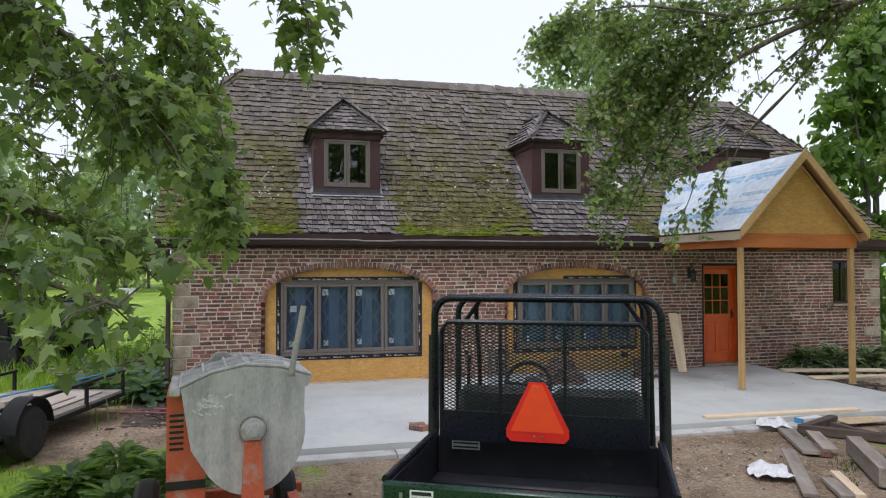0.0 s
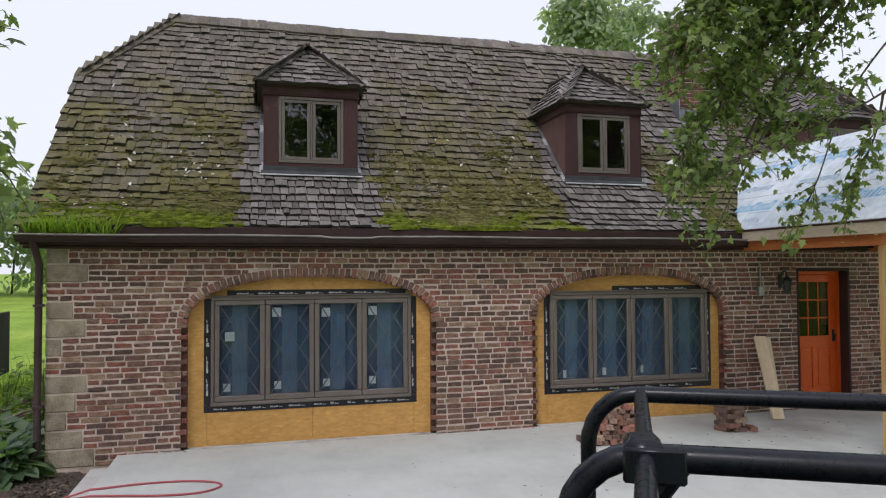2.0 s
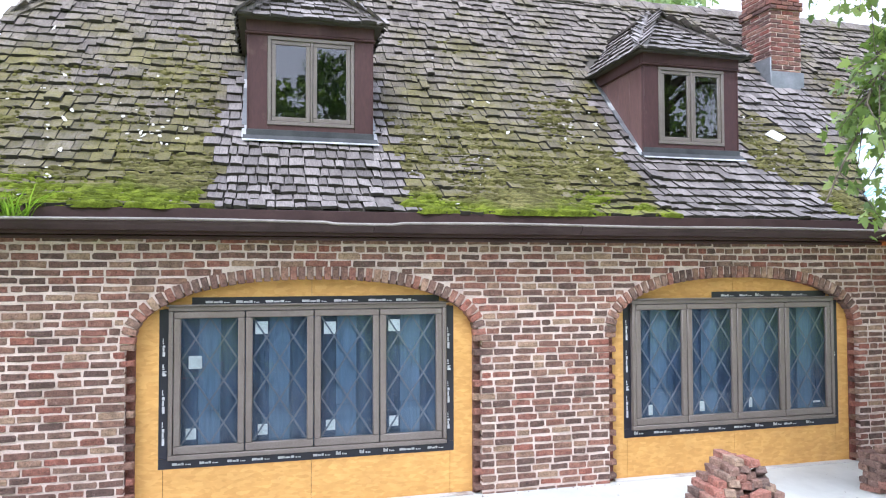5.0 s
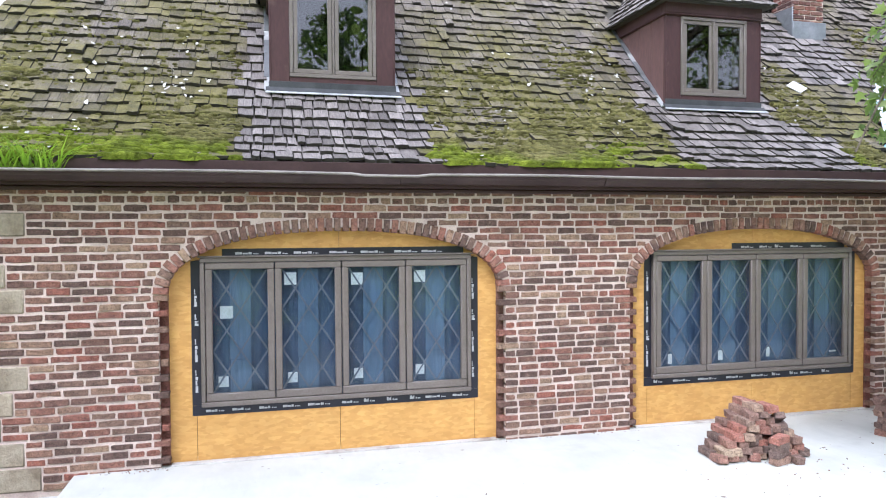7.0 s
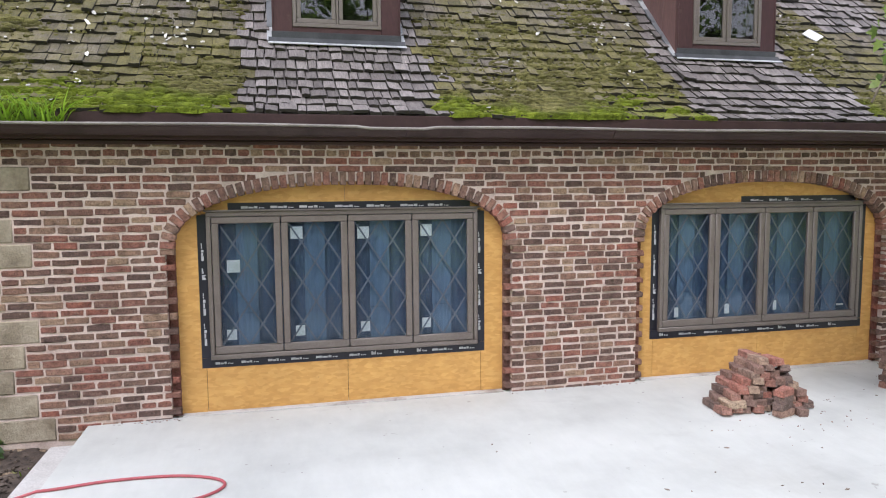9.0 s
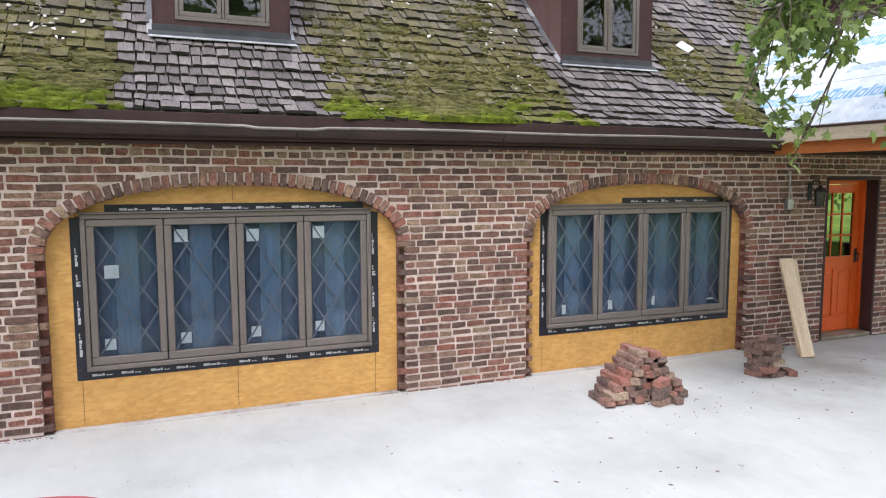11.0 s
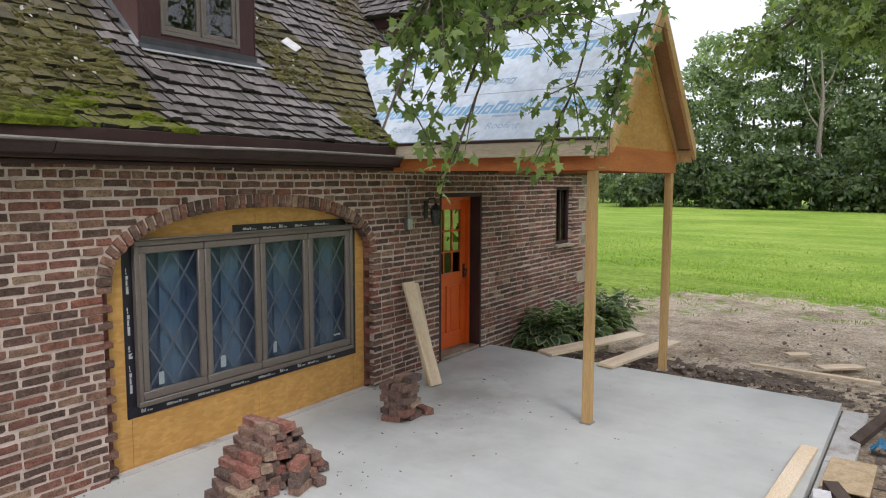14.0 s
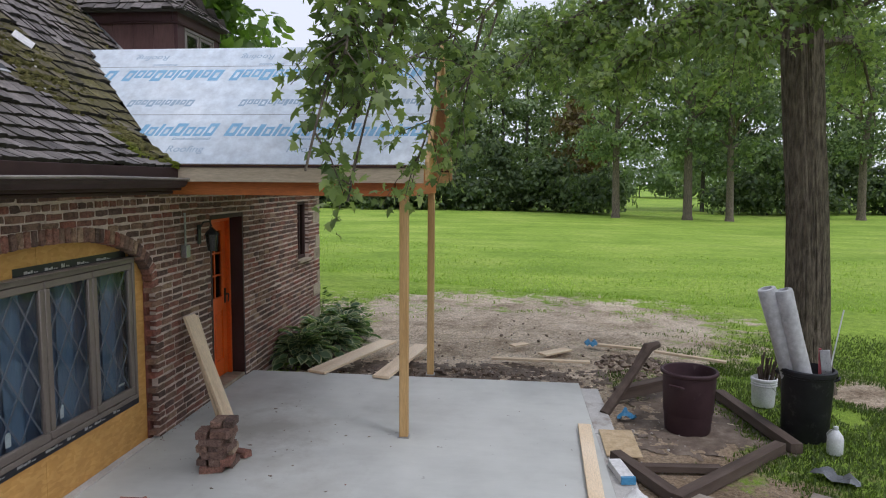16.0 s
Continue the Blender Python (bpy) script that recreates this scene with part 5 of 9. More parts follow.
def dormer(cx):
    dm = thing("dormer", "maroon-brown boarded dormer with a hipped shingle roof and a two-casement window", "dormer", pose(cx, 13.97, 0), group="dormers on the roof")
    w, zb, zt = 0.67, 3.50, 4.90
    depth = 1.5
    wx, z0, z1 = 0.465, 3.775, 4.735
    for lo, hi in (((-w, 0, zb), (-wx - 0.001, 0.05, zt)), ((wx + 0.001, 0, zb), (w, 0.05, zt)), ((-wx, 0, z1), (wx, 0.05, zt)), ((-wx, 0, zb), (wx, 0.05, z0))):
        part("face_board", Geo().box(lo, hi, c=0.003), MAROON, dm)
    for sg in (-1, 1):
        for k in range(5):
            y0 = 0.052 + k * 0.29
            xa, xb = (-w, -w + 0.03) if sg < 0 else (w - 0.03, w)
            part("side_board", Geo().box((xa, y0, zb), (xb, y0 + 0.284, zt), c=0.005), MAROON_FADED, dm)
        part("corner_trim", Geo().box((sg * w - 0.012 if sg > 0 else -w - 0.006, -0.008, zb), (w + 0.006 if sg > 0 else -w + 0.012, 0.04, zt - 0.16), c=0.003), MAROON, dm)
    for k, (z, o, h) in enumerate(((zt - 0.155, 0.030, 0.022), (zt - 0.132, 0.018, 0.147))):
        g = Geo().box((-w - o, -o, z), (w + o, 0.06, z + h), c=0.008)
        g.box((-w - o, 0.06, z), (-w + 0.001, depth, z + h), c=0.008)
        g.box((w - 0.001, 0.06, z), (w + o, depth, z + h), c=0.008)
        part("cornice", g, MAROON, dm)
    fr = Geo()
    for lo, hi in (((-wx, -0.012, z0), (wx, 0.03, z0 + 0.04)), ((-wx, -0.012, z1 - 0.04), (wx, 0.03, z1)), ((-wx, -0.012, z0 + 0.04), (-wx + 0.04, 0.03, z1 - 0.04)), ((wx - 0.04, -0.012, z0 + 0.04), (wx, 0.03, z1 - 0.04)), ((-0.012, -0.012, z0 + 0.04), (0.012, 0.03, z1 - 0.04))):
        fr.box(lo, hi, c=0.004)
    part("window_frame", fr, SASH, dm)
    for sg in (-1, 1):
        a, b = sorted((sg * 0.015, sg * (wx - 0.042)))
        sh = Geo()
        for lo, hi in (((a, 0.0, z0 + 0.043), (b, 0.03, z0 + 0.09)), ((a, 0.0, z1 - 0.085), (b, 0.03, z1 - 0.043)), ((a, 0.0, z0 + 0.09), (a + 0.045, 0.03, z1 - 0.085)), ((b - 0.045, 0.0, z0 + 0.09), (b, 0.03, z1 - 0.085))):
            sh.box(lo, hi, c=0.004)
        sh = part("casement", sh, SASH, dm)
        part("pane", pane_sheet(a + 0.043, b - 0.043, z0 + 0.088, z1 - 0.083, 0.015), GLASS_DARK, sh).visible_shadow = False
    # Added dark board behind the panes; stands in for the unlit room.
    part("dark_backing", Geo().box((-w + 0.04, 0.5, zb), (w - 0.04, 0.54, zt)), GLOOM, dm)
    part("apron_flashing", Geo().box((-w - 0.012, -0.02, 3.57), (w + 0.012, 0.001, 3.72), c=0.004).box((-w - 0.045, -0.08, -0.004), (w + 0.05, 0.0, 0.006), pose(0, -0.012, 3.655, 44)), LEAD_DARK, dm, "dark grey lead apron")
    m = pose(0, -0.012, 3.655, 44)
    part("flashing_edge", Geo().box((-w - 0.05, -0.112, -0.003), (w + 0.06, -0.081, 0.007), m, c=0.002), LEAD_PALE, dm, "pale worn flashing edge")
    for sg in (-1, 1):
        for k in range(8):
            p, q = Vector((sg * (w + 0.02), 0.0 + 0.17 * k, 3.615 + 0.17 * k * 1.0)), Vector((sg * (w + 0.02), 0.0 + 0.17 * (k + 1.15), 3.615 + 0.17 * (k + 1.15) * 1.0))
            part("step_flashing", Geo().box((0, -0.04, 0.0), ((q - p).length, 0.04, 0.014 + 0.004 * (k % 2)), beam_pose(p, q)), LEAD if k % 4 else LEAD_PALE, dm)
    ez, o = 4.915, 0.10
    py, pz = 0.93, 5.74
    rf = Geo().add([(-w - o, -o, ez), (w + o, -o, ez), (0, py, pz), (0, 2.4, pz), (-w - o, 1.6, ez), (w + o, 1.6, ez), (-w - o, 1.6, ez - 0.02), (w + o, 1.6, ez - 0.02), (-w - o, -o, ez - 0.02), (w + o, -o, ez - 0.02)],
                   [(0, 1, 2), (0, 2, 3, 4), (1, 5, 3, 2), (0, 8, 9, 1), (8, 6, 7, 9), (0, 4, 6, 8), (1, 9, 7, 5)])
    part("roof_board", rf, DECKING, dm, smooth=False)
    sg_geo = Geo()
    r = random.Random(int(cx * 10))

    def slope(p0, p1, up, rise, tri):
        p0, p1, up = Vector(p0), Vector(p1), Vector(up).normalized()
        right = (p1 - p0).normalized()
        nrm = right.cross(up)
        span, s = (p1 - p0).length, -0.03
        while s < rise:
            u = max(0, s / rise)
            lo, hi = tri[0] * u * span, span - tri[1] * u * span
            q = lo - r.uniform(0, 0.05)
            while q < hi:
                wd = r.uniform(0.09, 0.19)
                m = Matrix.Translation(p0 + right * (q + wd / 2) + up * (s + r.uniform(-0.02, 0.02)) + nrm * 0.01) @ Matrix((right, up, nrm)).transposed().to_4x4() @ Matrix.Rotation(r.gauss(0, 0.05), 4, "Z") @ Matrix.Rotation(-0.05, 4, "X")
                vs, fs, sl = shingle_geo(wd - 0.009, min(0.27, rise - s + 0.06), r.uniform(0.02, 0.036), r)
                sg_geo.add([m @ Vector(v) for v in vs], fs, sl)
                q += wd
            s += 0.155
    slope((-w - o, -o, ez), (w + o, -o, ez), (0, py + o, pz - ez), math.hypot(py + o, pz - ez), (0.5, 0.5))
    for sg in (-1, 1):
        sl = math.hypot(w + o, pz - ez)
        up = (-sg * (w + o), 0, pz - ez)
        if sg < 0:
            slope((-w - o, 1.6, ez), (-w - o, -o, ez), up, sl, (-0.45, 0.6))
        else:
            slope((w + o, -o, ez), (w + o, 1.6, ez), up, sl, (0.6, -0.45))
    for a, b in (((-w - o, -o, ez), (0, py, pz)), ((w + o, -o, ez), (0, py, pz)), ((0, py, pz), (0, 2.3, pz))):
        n = 7 if b[0] == 0 and a[0] != 0 else 9
        for k in range(n):
            p, q = Vector(a).lerp(Vector(b), k / n), Vector(a).lerp(Vector(b), (k + 1.25) / n)
            sg_geo.box((0, -0.075, 0.02), ((q - p).length, 0.0, 0.042), m=beam_pose(p, q, 30) @ Matrix.Rotation(-0.06, 4, "Y"))
            sg_geo.box((0, 0.0, 0.02), ((q - p).length, 0.075, 0.042), m=beam_pose(p, q, -30) @ Matrix.Rotation(-0.06, 4, "Y"))
    part("dormer_shingles", sg_geo, (SHINGLE_NEW, SHINGLE_EDGE_SHADE), dm, smooth=False)["kind"] = "stuff"
    return dm


for c in DORMERS:
    dormer(c)

chimney = thing("chimney", "red brick chimney with dark flashing on the roof slope", "chimney", pose(9.22, 15.75, 0))
part("core", Geo().box((-0.27, -0.33, 4.7), (0.27, 0.33, 7.0)), MORTAR, chimney)
cb = Geo()
for row in range(30):
    z = 4.85 + row * 0.072
    grow = 0.03 if row in (20, 21, 26, 27) else 0.0
    for face in range(4):
        half, off = (0.27, 0.33) if face % 2 == 0 else (0.33, 0.27)
        x = -half - grow + (0.0 if row % 2 else -0.1)
        while x < half + grow:
            w = 0.2
            a, b = max(x, -half - grow), min(x + w, half + grow)
            if b - a > 0.03:
                vs, fs = brick_shape(b - a, 0.06, 0.05, rng)
                m = Matrix.Rotation(face * math.pi / 2, 4, "Z") @ Matrix.Translation(((a + b) / 2, -off - 0.012 - grow, z))
                cb.add([m @ Vector(v) for v in vs], fs)
            x += w + 0.012
part("brickwork", cb, BRICK_DARK, chimney, smooth=False)
part("flashing", Geo().box((-0.30, -0.37, 4.7), (0.30, -0.345, 5.28), c=0.004).box((-0.31, -0.36, 4.7), (-0.285, 0.3, 5.5), c=0.004), LEAD, chimney)
part("cap", Geo().box((-0.33, -0.39, 7.0), (0.33, 0.39, 7.08), c=0.02), OLD_CONCRETE, chimney)

# ---- gutter, fascia, downspout ----
gut = thing("gutter", "dark brown metal gutter along the eave, its lip worn pale", "gutter", kind="structure")
prof = [(12.88, 2.66), (12.88, 2.565), (12.84, 2.562), (12.79, 2.572), (12.760, 2.605), (12.752, 2.628), (12.740, 2.636), (12.740, 2.655), (12.752, 2.655), (12.762, 2.63), (12.80, 2.588), (12.865, 2.582), (12.87, 2.66)]
for a, b in ((-1.62, 2.35), (2.36, 4.45), (4.46, 8.28)):
    part("trough", Geo().prism(prof, a, b, axis="x"), GUTTER, gut, smooth=False)
lip = Geo()
xs = np.linspace(-1.62, 8.28, 80)
lip.tube([(x, 12.738 + 0.004 * math.sin(x * 3), 2.655 + 0.005 * math.sin(x * 2.1) - (0.014 if abs(x - 2.3) < 0.3 else 0)) for x in xs], 0.013, 8)
part("rolled_lip", lip, GUTTER_LIP, gut)
fascia = solo("fascia", Geo().box((-1.6, 12.885, 2.535), (14.45, 13.045, 2.735), c=0.006), DARK_TRIM, "dark brown fascia board under the roof edge", "fascia", kind="structure")
part("bed_mould", Geo().box((-1.6, 12.98, 2.495), (14.45, 13.044, 2.533), c=0.01), DARK_TRIM, fascia)
part("eave_board", Geo().box((-1.6, 12.855, 2.60), (14.45, 12.884, 2.765), c=0.004), DARK_TRIM, fascia)
dsp = thing("downspout", "dark brown downspout at the corner of the house", "downspout")
part("pipe", Geo().tube([(-1.45, 12.80, 2.62), (-1.43, 12.9, 2.45), (-1.42, 13.0, 2.3), (-1.42, 13.0, 0.1), (-1.5, 12.9, -0.05)], 0.042, 10), GUTTER, dsp)
for z in (0.6, 1.8):
    part("strap", Geo().box((-1.47, 12.95, z), (-1.36, 13.05, z + 0.03)), GUTTER, dsp)

# ---- porch ----
porch = thing("porch", "unfinished gabled entrance porch on two timber posts, roofed with white underlayment", "porch")
PX, RIDGE_Z, EAVE_Z, HALF, PY0 = 9.66, 4.22, 2.80, 1.36, 10.295
for x in (8.46, 10.86):
    ps = part("post", Geo().box((x - 0.045, 10.49, patio_z(10.5)), (x + 0.045, 10.58, 2.49), c=0.006), POST_WOOD, porch, "square treated timber post")
    part("base_shim", Geo().box((x - 0.06, 10.475, patio_z(10.5)), (x + 0.06, 10.595, patio_z(10.5) + 0.012)), STEEL, ps)
for x in (8.46, 10.86):
    part("side_beam", Geo().box((x - 0.06, 10.62, 2.49), (x + 0.06, 13.04, 2.70), c=0.004), BEAM_WOOD, porch, "orange-stained carrying beam")
part("front_beam", Geo().box((8.37, 10.48, 2.49), (10.95, 10.61, 2.745), c=0.004), BEAM_WOOD, porch, "orange-stained front beam")
slope_a = math.atan2(RIDGE_Z - EAVE_Z, HALF)
run_len = math.hypot(RIDGE_Z - EAVE_Z, HALF)
g = Geo().prism([(8.42, 2.748), (10.90, 2.748), (PX, 2.748 + 1.24 * math.tan(slope_a))], 10.50, 10.518)
part("gable_board", g, OSB, porch, "golden strand board gable", smooth=False)


def valley_y(z):
    """Where the main roof has that height."""
    return float(np.interp(z, [p[1] for p in PROFILE], [p[0] for p in PROFILE]))


for sg in (-1, 1):
    e0, e1 = (PX + sg * HALF, EAVE_Z), (PX, RIDGE_Z)
    nx, nz = sg * math.sin(slope_a), math.cos(slope_a)

    def lift(d, p):
        return (p[0] + nx * d, p[1] + nz * d)
    for nm, d0, d1, mat_, lab in (("roof_deck", -0.02, 0.0, SOFFIT_WOOD, "bare plywood roof deck"), ("underlayment", 0.003, 0.007, UNDERLAY, "white synthetic underlayment with blue print")):
        a0, a1, b0, b1 = lift(d0, e0), lift(d0, e1), lift(d1, e0), lift(d1, e1)
        y0 = PY0 + (0.012 if nm == "underlayment" else 0)
        vs = [(a0[0], y0, a0[1]), (a0[0], valley_y(EAVE_Z) + 0.05, a0[1]), (a1[0], valley_y(RIDGE_Z) + 0.05, a1[1]), (a1[0], y0, a1[1])]
        vs += [(b0[0], y0, b0[1]), (b0[0], valley_y(EAVE_Z) + 0.05, b0[1]), (b1[0], valley_y(RIDGE_Z) + 0.05, b1[1]), (b1[0], y0, b1[1])]
        fs = [(0, 1, 2, 3), (7, 6, 5, 4), (0, 4, 5, 1), (1, 5, 6, 2), (2, 6, 7, 3), (3, 7, 4, 0)]
        ob = part(nm, Geo().add(vs, fs if sg > 0 else [f[::-1] for f in fs]), mat_, porch, lab, smooth=False)
        if nm == "underlayment":
            sheet_ob = ob
    # printed shapes: rows along the slope
    if sg < 0:
        base = Matrix.Translation((e0[0], 0, e0[1])) @ Matrix(((0, math.cos(slope_a), -math.sin(slope_a)), (-1, 0, 0), (0, math.sin(slope_a), math.cos(slope_a)))).to_4x4()
        # local x runs towards the yard, local y up the slope, local z out
        # rows of print: height on the slope, letter height, width, start towards the yard, kind, upside down
        GLYPHS = [(0.10, 1.0), (0.075, 0.72), (0.045, 0.72), (0.05, 0.92), (0.08, 0.72), (0.03, 0.95), (0.075, 0.72), (0.10, 1.0), (0.075, 0.72), (0.075, 0.72), (0.085, 1.0)]
        rows = [(0.42, 0.20, 1.19, -13.80, "logo", False), (0.36, 0.035, 0.42, -13.05, "fine", False), (0.18, 0.115, 0.43, -13.07, "word", False),
                (0.90, 0.115, 0.77, -13.75, "fine_word", True), (1.35, 0.20, 1.19, -13.97, "logo", True), (1.63, 0.03, 0.30, -13.7, "fine", True), (1.71, 0.115, 0.43, -13.97, "word", True)]
        for v, h, w, start, kind, flip in rows:
            for k in range(-1, 4):
                y = start + k * 1.30
                top_y = valley_y(EAVE_Z + (v + h) * math.sin(slope_a)) - 0.05
                lo, hi = -top_y, -PY0 - 0.04
                if y + w < lo + 0.1 or y > hi - 0.1:
                    continue
                m = base @ Matrix.Translation((y, v, 0.0082))
                if flip:
                    m = m @ Matrix.Translation((w, h, 0)) @ Matrix.Rotation(math.pi, 4, "Z")
                if kind == "word":
                    if y < lo or y + w > hi:
                        continue
                    cu = bpy.data.curves.new("print_word", "FONT")
                    cu.body, cu.size, cu.shear = "Roofing", h * 1.15, 0.2
                    cu.materials.append(PRINT_FAINT)
                    ob = new("print_word", cu)
                    ob.parent, ob.matrix_basis = sheet_ob, m
                    continue
                lg, u = Geo(), 0.0
                scale = w / sum(q[0] + 0.016 for q in GLYPHS)
                for gw, gh in GLYPHS:
                    gw, gap_ = gw * scale, 0.016 * scale
                    inside = lo < (y + (w - u - gw if flip else u)) and (y + (w - u if flip else u + gw)) < hi
                    hh, st, sh = h * gh, min(gw * 0.34, 0.036 if h > 0.1 else 0.012), 0.25
                    thin = 0.26
                    bars_ = ((0, gw, 0, 1),) if gw < 0.058 * scale else ((0, gw * 0.3, 0, 1), (gw * 0.7, gw, 0, 1), (gw * 0.3, gw * 0.7, 0, thin), (gw * 0.3, gw * 0.7, 1 - thin, 1))
                    if inside:
                        for a_, b_, c_, d_ in bars_:
                            lg.add([m @ Vector((u + p_ + sh * q_ * hh, q_ * hh, 0)) for p_, q_ in ((a_, c_), (b_, c_), (b_, d_), (a_, d_))], [(0, 1, 2, 3)])
                    u += gw + gap_
                if lg.v:
                    part("print_logo" if kind == "logo" else "print_line", lg, PRINT_BLUE if kind == "logo" else PRINT_FAINT, sheet_ob, smooth=False)
        seams = Geo()
        for v in (0.0, 0.76, 1.61):
            y1_ = valley_y(EAVE_Z + v * math.sin(slope_a))
            seams.box((-y1_, v, 0.0075), (-PY0 - 0.02, v + 0.006, 0.0095), base)
        part("lap_seam", seams, LEAD_PALE, sheet_ob)
    # fascia, rake, soffit lookouts and rafters
    f0 = PX + sg * (HALF - 0.005)
    part("fascia_board", Geo().box((min(f0, f0 + sg * 0.03), PY0 + 0.02, EAVE_Z - 0.175), (max(f0, f0 + sg * 0.03), 13.02, EAVE_Z - 0.028), c=0.004), FASCIA_WOOD if sg < 0 else RAKE_WOOD, porch, "fascia board with a dark drip edge")
    part("drip_edge", Geo().box((min(f0, f0 + sg * 0.042), PY0 + 0.02, EAVE_Z - 0.026), (max(f0, f0 + sg * 0.042), 13.0, EAVE_Z - 0.008)), DARK_TRIM, porch)
    for yy, nm in ((PY0 - 0.03, "rake_board"), (10.46, "gable_trim")):
        p, q = Vector((PX + sg * (HALF + 0.02), yy, EAVE_Z - 0.12)), Vector((PX, yy, RIDGE_Z - 0.10))
        d = 0.17 if nm == "rake_board" else 0.05
        if nm == "gable_trim":
            p, q = p + Vector((0, 0, -0.05)), q + Vector((0, 0, -0.05))
        vs = []
        for y2 in (yy, yy + 0.036):
            for pt, dz in ((p, 0), (q, 0), (q, d / math.cos(slope_a) * 0.75), (p, d / math.cos(slope_a) * 0.75)):
                vs.append((pt.x, y2, pt.z + dz - 0.03))
        fs = [(0, 1, 2, 3), (7, 6, 5, 4), (0, 4, 5, 1), (1, 5, 6, 2), (2, 6, 7, 3), (3, 7, 4, 0)]
        part(nm, Geo().add(vs, fs if sg > 0 else [f[::-1] for f in fs]), RAKE_WOOD, porch, smooth=False)
    for k in range(6):
        yy = PY0 + 0.08 + k * 0.5 if k else PY0 + 0.012
        p, q = Vector((PX + sg * (HALF - 0.04), yy, EAVE_Z - 0.09)), Vector((PX, yy, RIDGE_Z - 0.13))
        if k:
            part("rafter", Geo().box((0, 0, -0.06), ((q - p).length, 0.038, 0.06), m=beam_pose(p, q)), RAKE_WOOD, porch)
# Added dark board below the rafters; its near-black colour paints the porch gloom.
part("porch_gloom_board", Geo().box((8.53, 10.62, 2.70), (10.79, 13.0, 2.715)), GLOOM, porch)

# ---- brick piles, lumber, hose on the patio ----
LOOSE = [Geo().box((-0.103, -0.05, -0.032), (0.103, 0.05, 0.032), c=0.005).mesh("loose_brick", BRICK_LOOSE, False) for _ in range(3)]
for me in LOOSE:
    for v in me.vertices:
        v.co += Vector((rng.uniform(-1, 1), rng.uniform(-1, 1), rng.uniform(-1, 1))) * 0.006


def brick_heap(cx, cy, rx, ry, top, layers, label, name):
    """Bricks tipped on a heap in rough courses, each course smaller than the one below."""
    heap = thing(name, label, "bricks", pose(cx, cy, patio_z(cy)))
    for k, n in enumerate(layers):
        u = k / max(1, len(layers) - 1)
        for i in range(n):
            w = 2 * math.pi * (i + rng.uniform(-0.3, 0.3)) / n + k * 0.7
            rad = (1 - u) ** 0.85 * (rng.uniform(0.82, 1.0) if i % 3 else rng.uniform(0.2, 0.6)) + 0.05
            ob = part("brick", LOOSE[i % 3], BRICK_LOOSE, heap)
            tilt = 0 if k == 0 else 1
            yaw = (90 if rng.random() < 0.45 else 0) + rng.gauss(-12, 20)
            ob.matrix_basis = pose(rx * rad * math.cos(w), ry * rad * math.sin(w), 0.034 + u * top + tilt * rng.uniform(-0.012, 0.018), rng.gauss(0, 9) * tilt, rng.gauss(0, 13) * tilt, yaw)
    return heap


pile = thing("brick_pile", "loose stepped heap of salvaged red-brown bricks on the patio", "bricks", pose(5.65, 12.07, patio_z(12.07)))
for k in range(8):
    # bricks laid end-on to the wall, two deep, each course shorter than the one below
    for row in range(2):
        x = -0.53 + 0.066 * k + (0.02 if row else 0.0) + rng.uniform(0, 0.025)
        while x < 0.43 - 0.054 * k - 0.03 * row:
            ob = part("brick", LOOSE[rng.randrange(3)], BRICK_LOOSE, pile)
            lie = rng.random() < 0.16 and k > 1 and x > 0
            ob.matrix_basis = pose(x + 0.05, -0.14 + 0.215 * row + 0.012 * k + rng.gauss(0, 0.022), 0.034 + 0.0605 * k + rng.uniform(-0.003, 0.005) + 0.012 * lie, rng.gauss(0, 2.5), rng.gauss(0, 4) + 24 * lie, 78 + rng.gauss(0, 7))
            x += 0.106 + rng.uniform(0, 0.014)
for k in range(4):
    ob = part("brick", LOOSE[k % 3], BRICK_LOOSE, pile)
    ob.matrix_basis = pose(0.03 + rng.uniform(-0.012, 0.012), -0.335, 0.034 + 0.064 * k, 0, 0, rng.gauss(28, 4))
ob = part("brick", LOOSE[1], BRICK_LOOSE, pile)
ob.matrix_basis = pose(0.20, -0.37, 0.034, 0, 0, 80) @ Matrix.Diagonal((0.5, 0.9, 1, 1))
brick_heap(2.78, 9.12, 0.62, 0.17, 0.07, [13, 7], "low scatter of salvaged bricks near the patio edge", "brick_pile")
stack = thing("brick_stack", "small squared stack of salvaged dark red bricks on the patio", "bricks", pose(7.46, 12.14, patio_z(12.1), 0, 0, 8))
for k in range(7):
    side = 1 if k % 2 else -1
    for i in range(4 if k < 5 else 3 if k < 6 else 2):
        ob = part("brick", LOOSE[(i + k) % 3], BRICK_LOOSE, stack)
        x, y, yaw = (0.105 * side, rng.uniform(-0.04, 0.04), 90) if i == 3 else (-0.05 * side, -0.107 + i * 0.107, 0)
        ob.matrix_basis = pose(x + rng.uniform(-0.014, 0.014), y + rng.uniform(-0.006, 0.006), 0.034 + k * 0.0635, rng.gauss(0, 1.6), rng.gauss(0, 1.6), yaw + rng.gauss(0, 5))
ob = part("brick", LOOSE[0], BRICK_LOOSE, stack)
ob.matrix_basis = pose(0.25, -0.14, 0.034, 0, 0, 62)



def bend_line(points):
    return [Vector(p) for p in points]


def board(name, p, q, w, h, material, label, group="loose lumber", category="board", twist=0.0):
    d = (Vector(q) - Vector(p)).length
    g = Geo().box((0, -w / 2, 0), (d, w / 2, h), c=min(0.004, h * 0.2))
    return solo(name, g, material, label, category, beam_pose(p, q, twist), group)


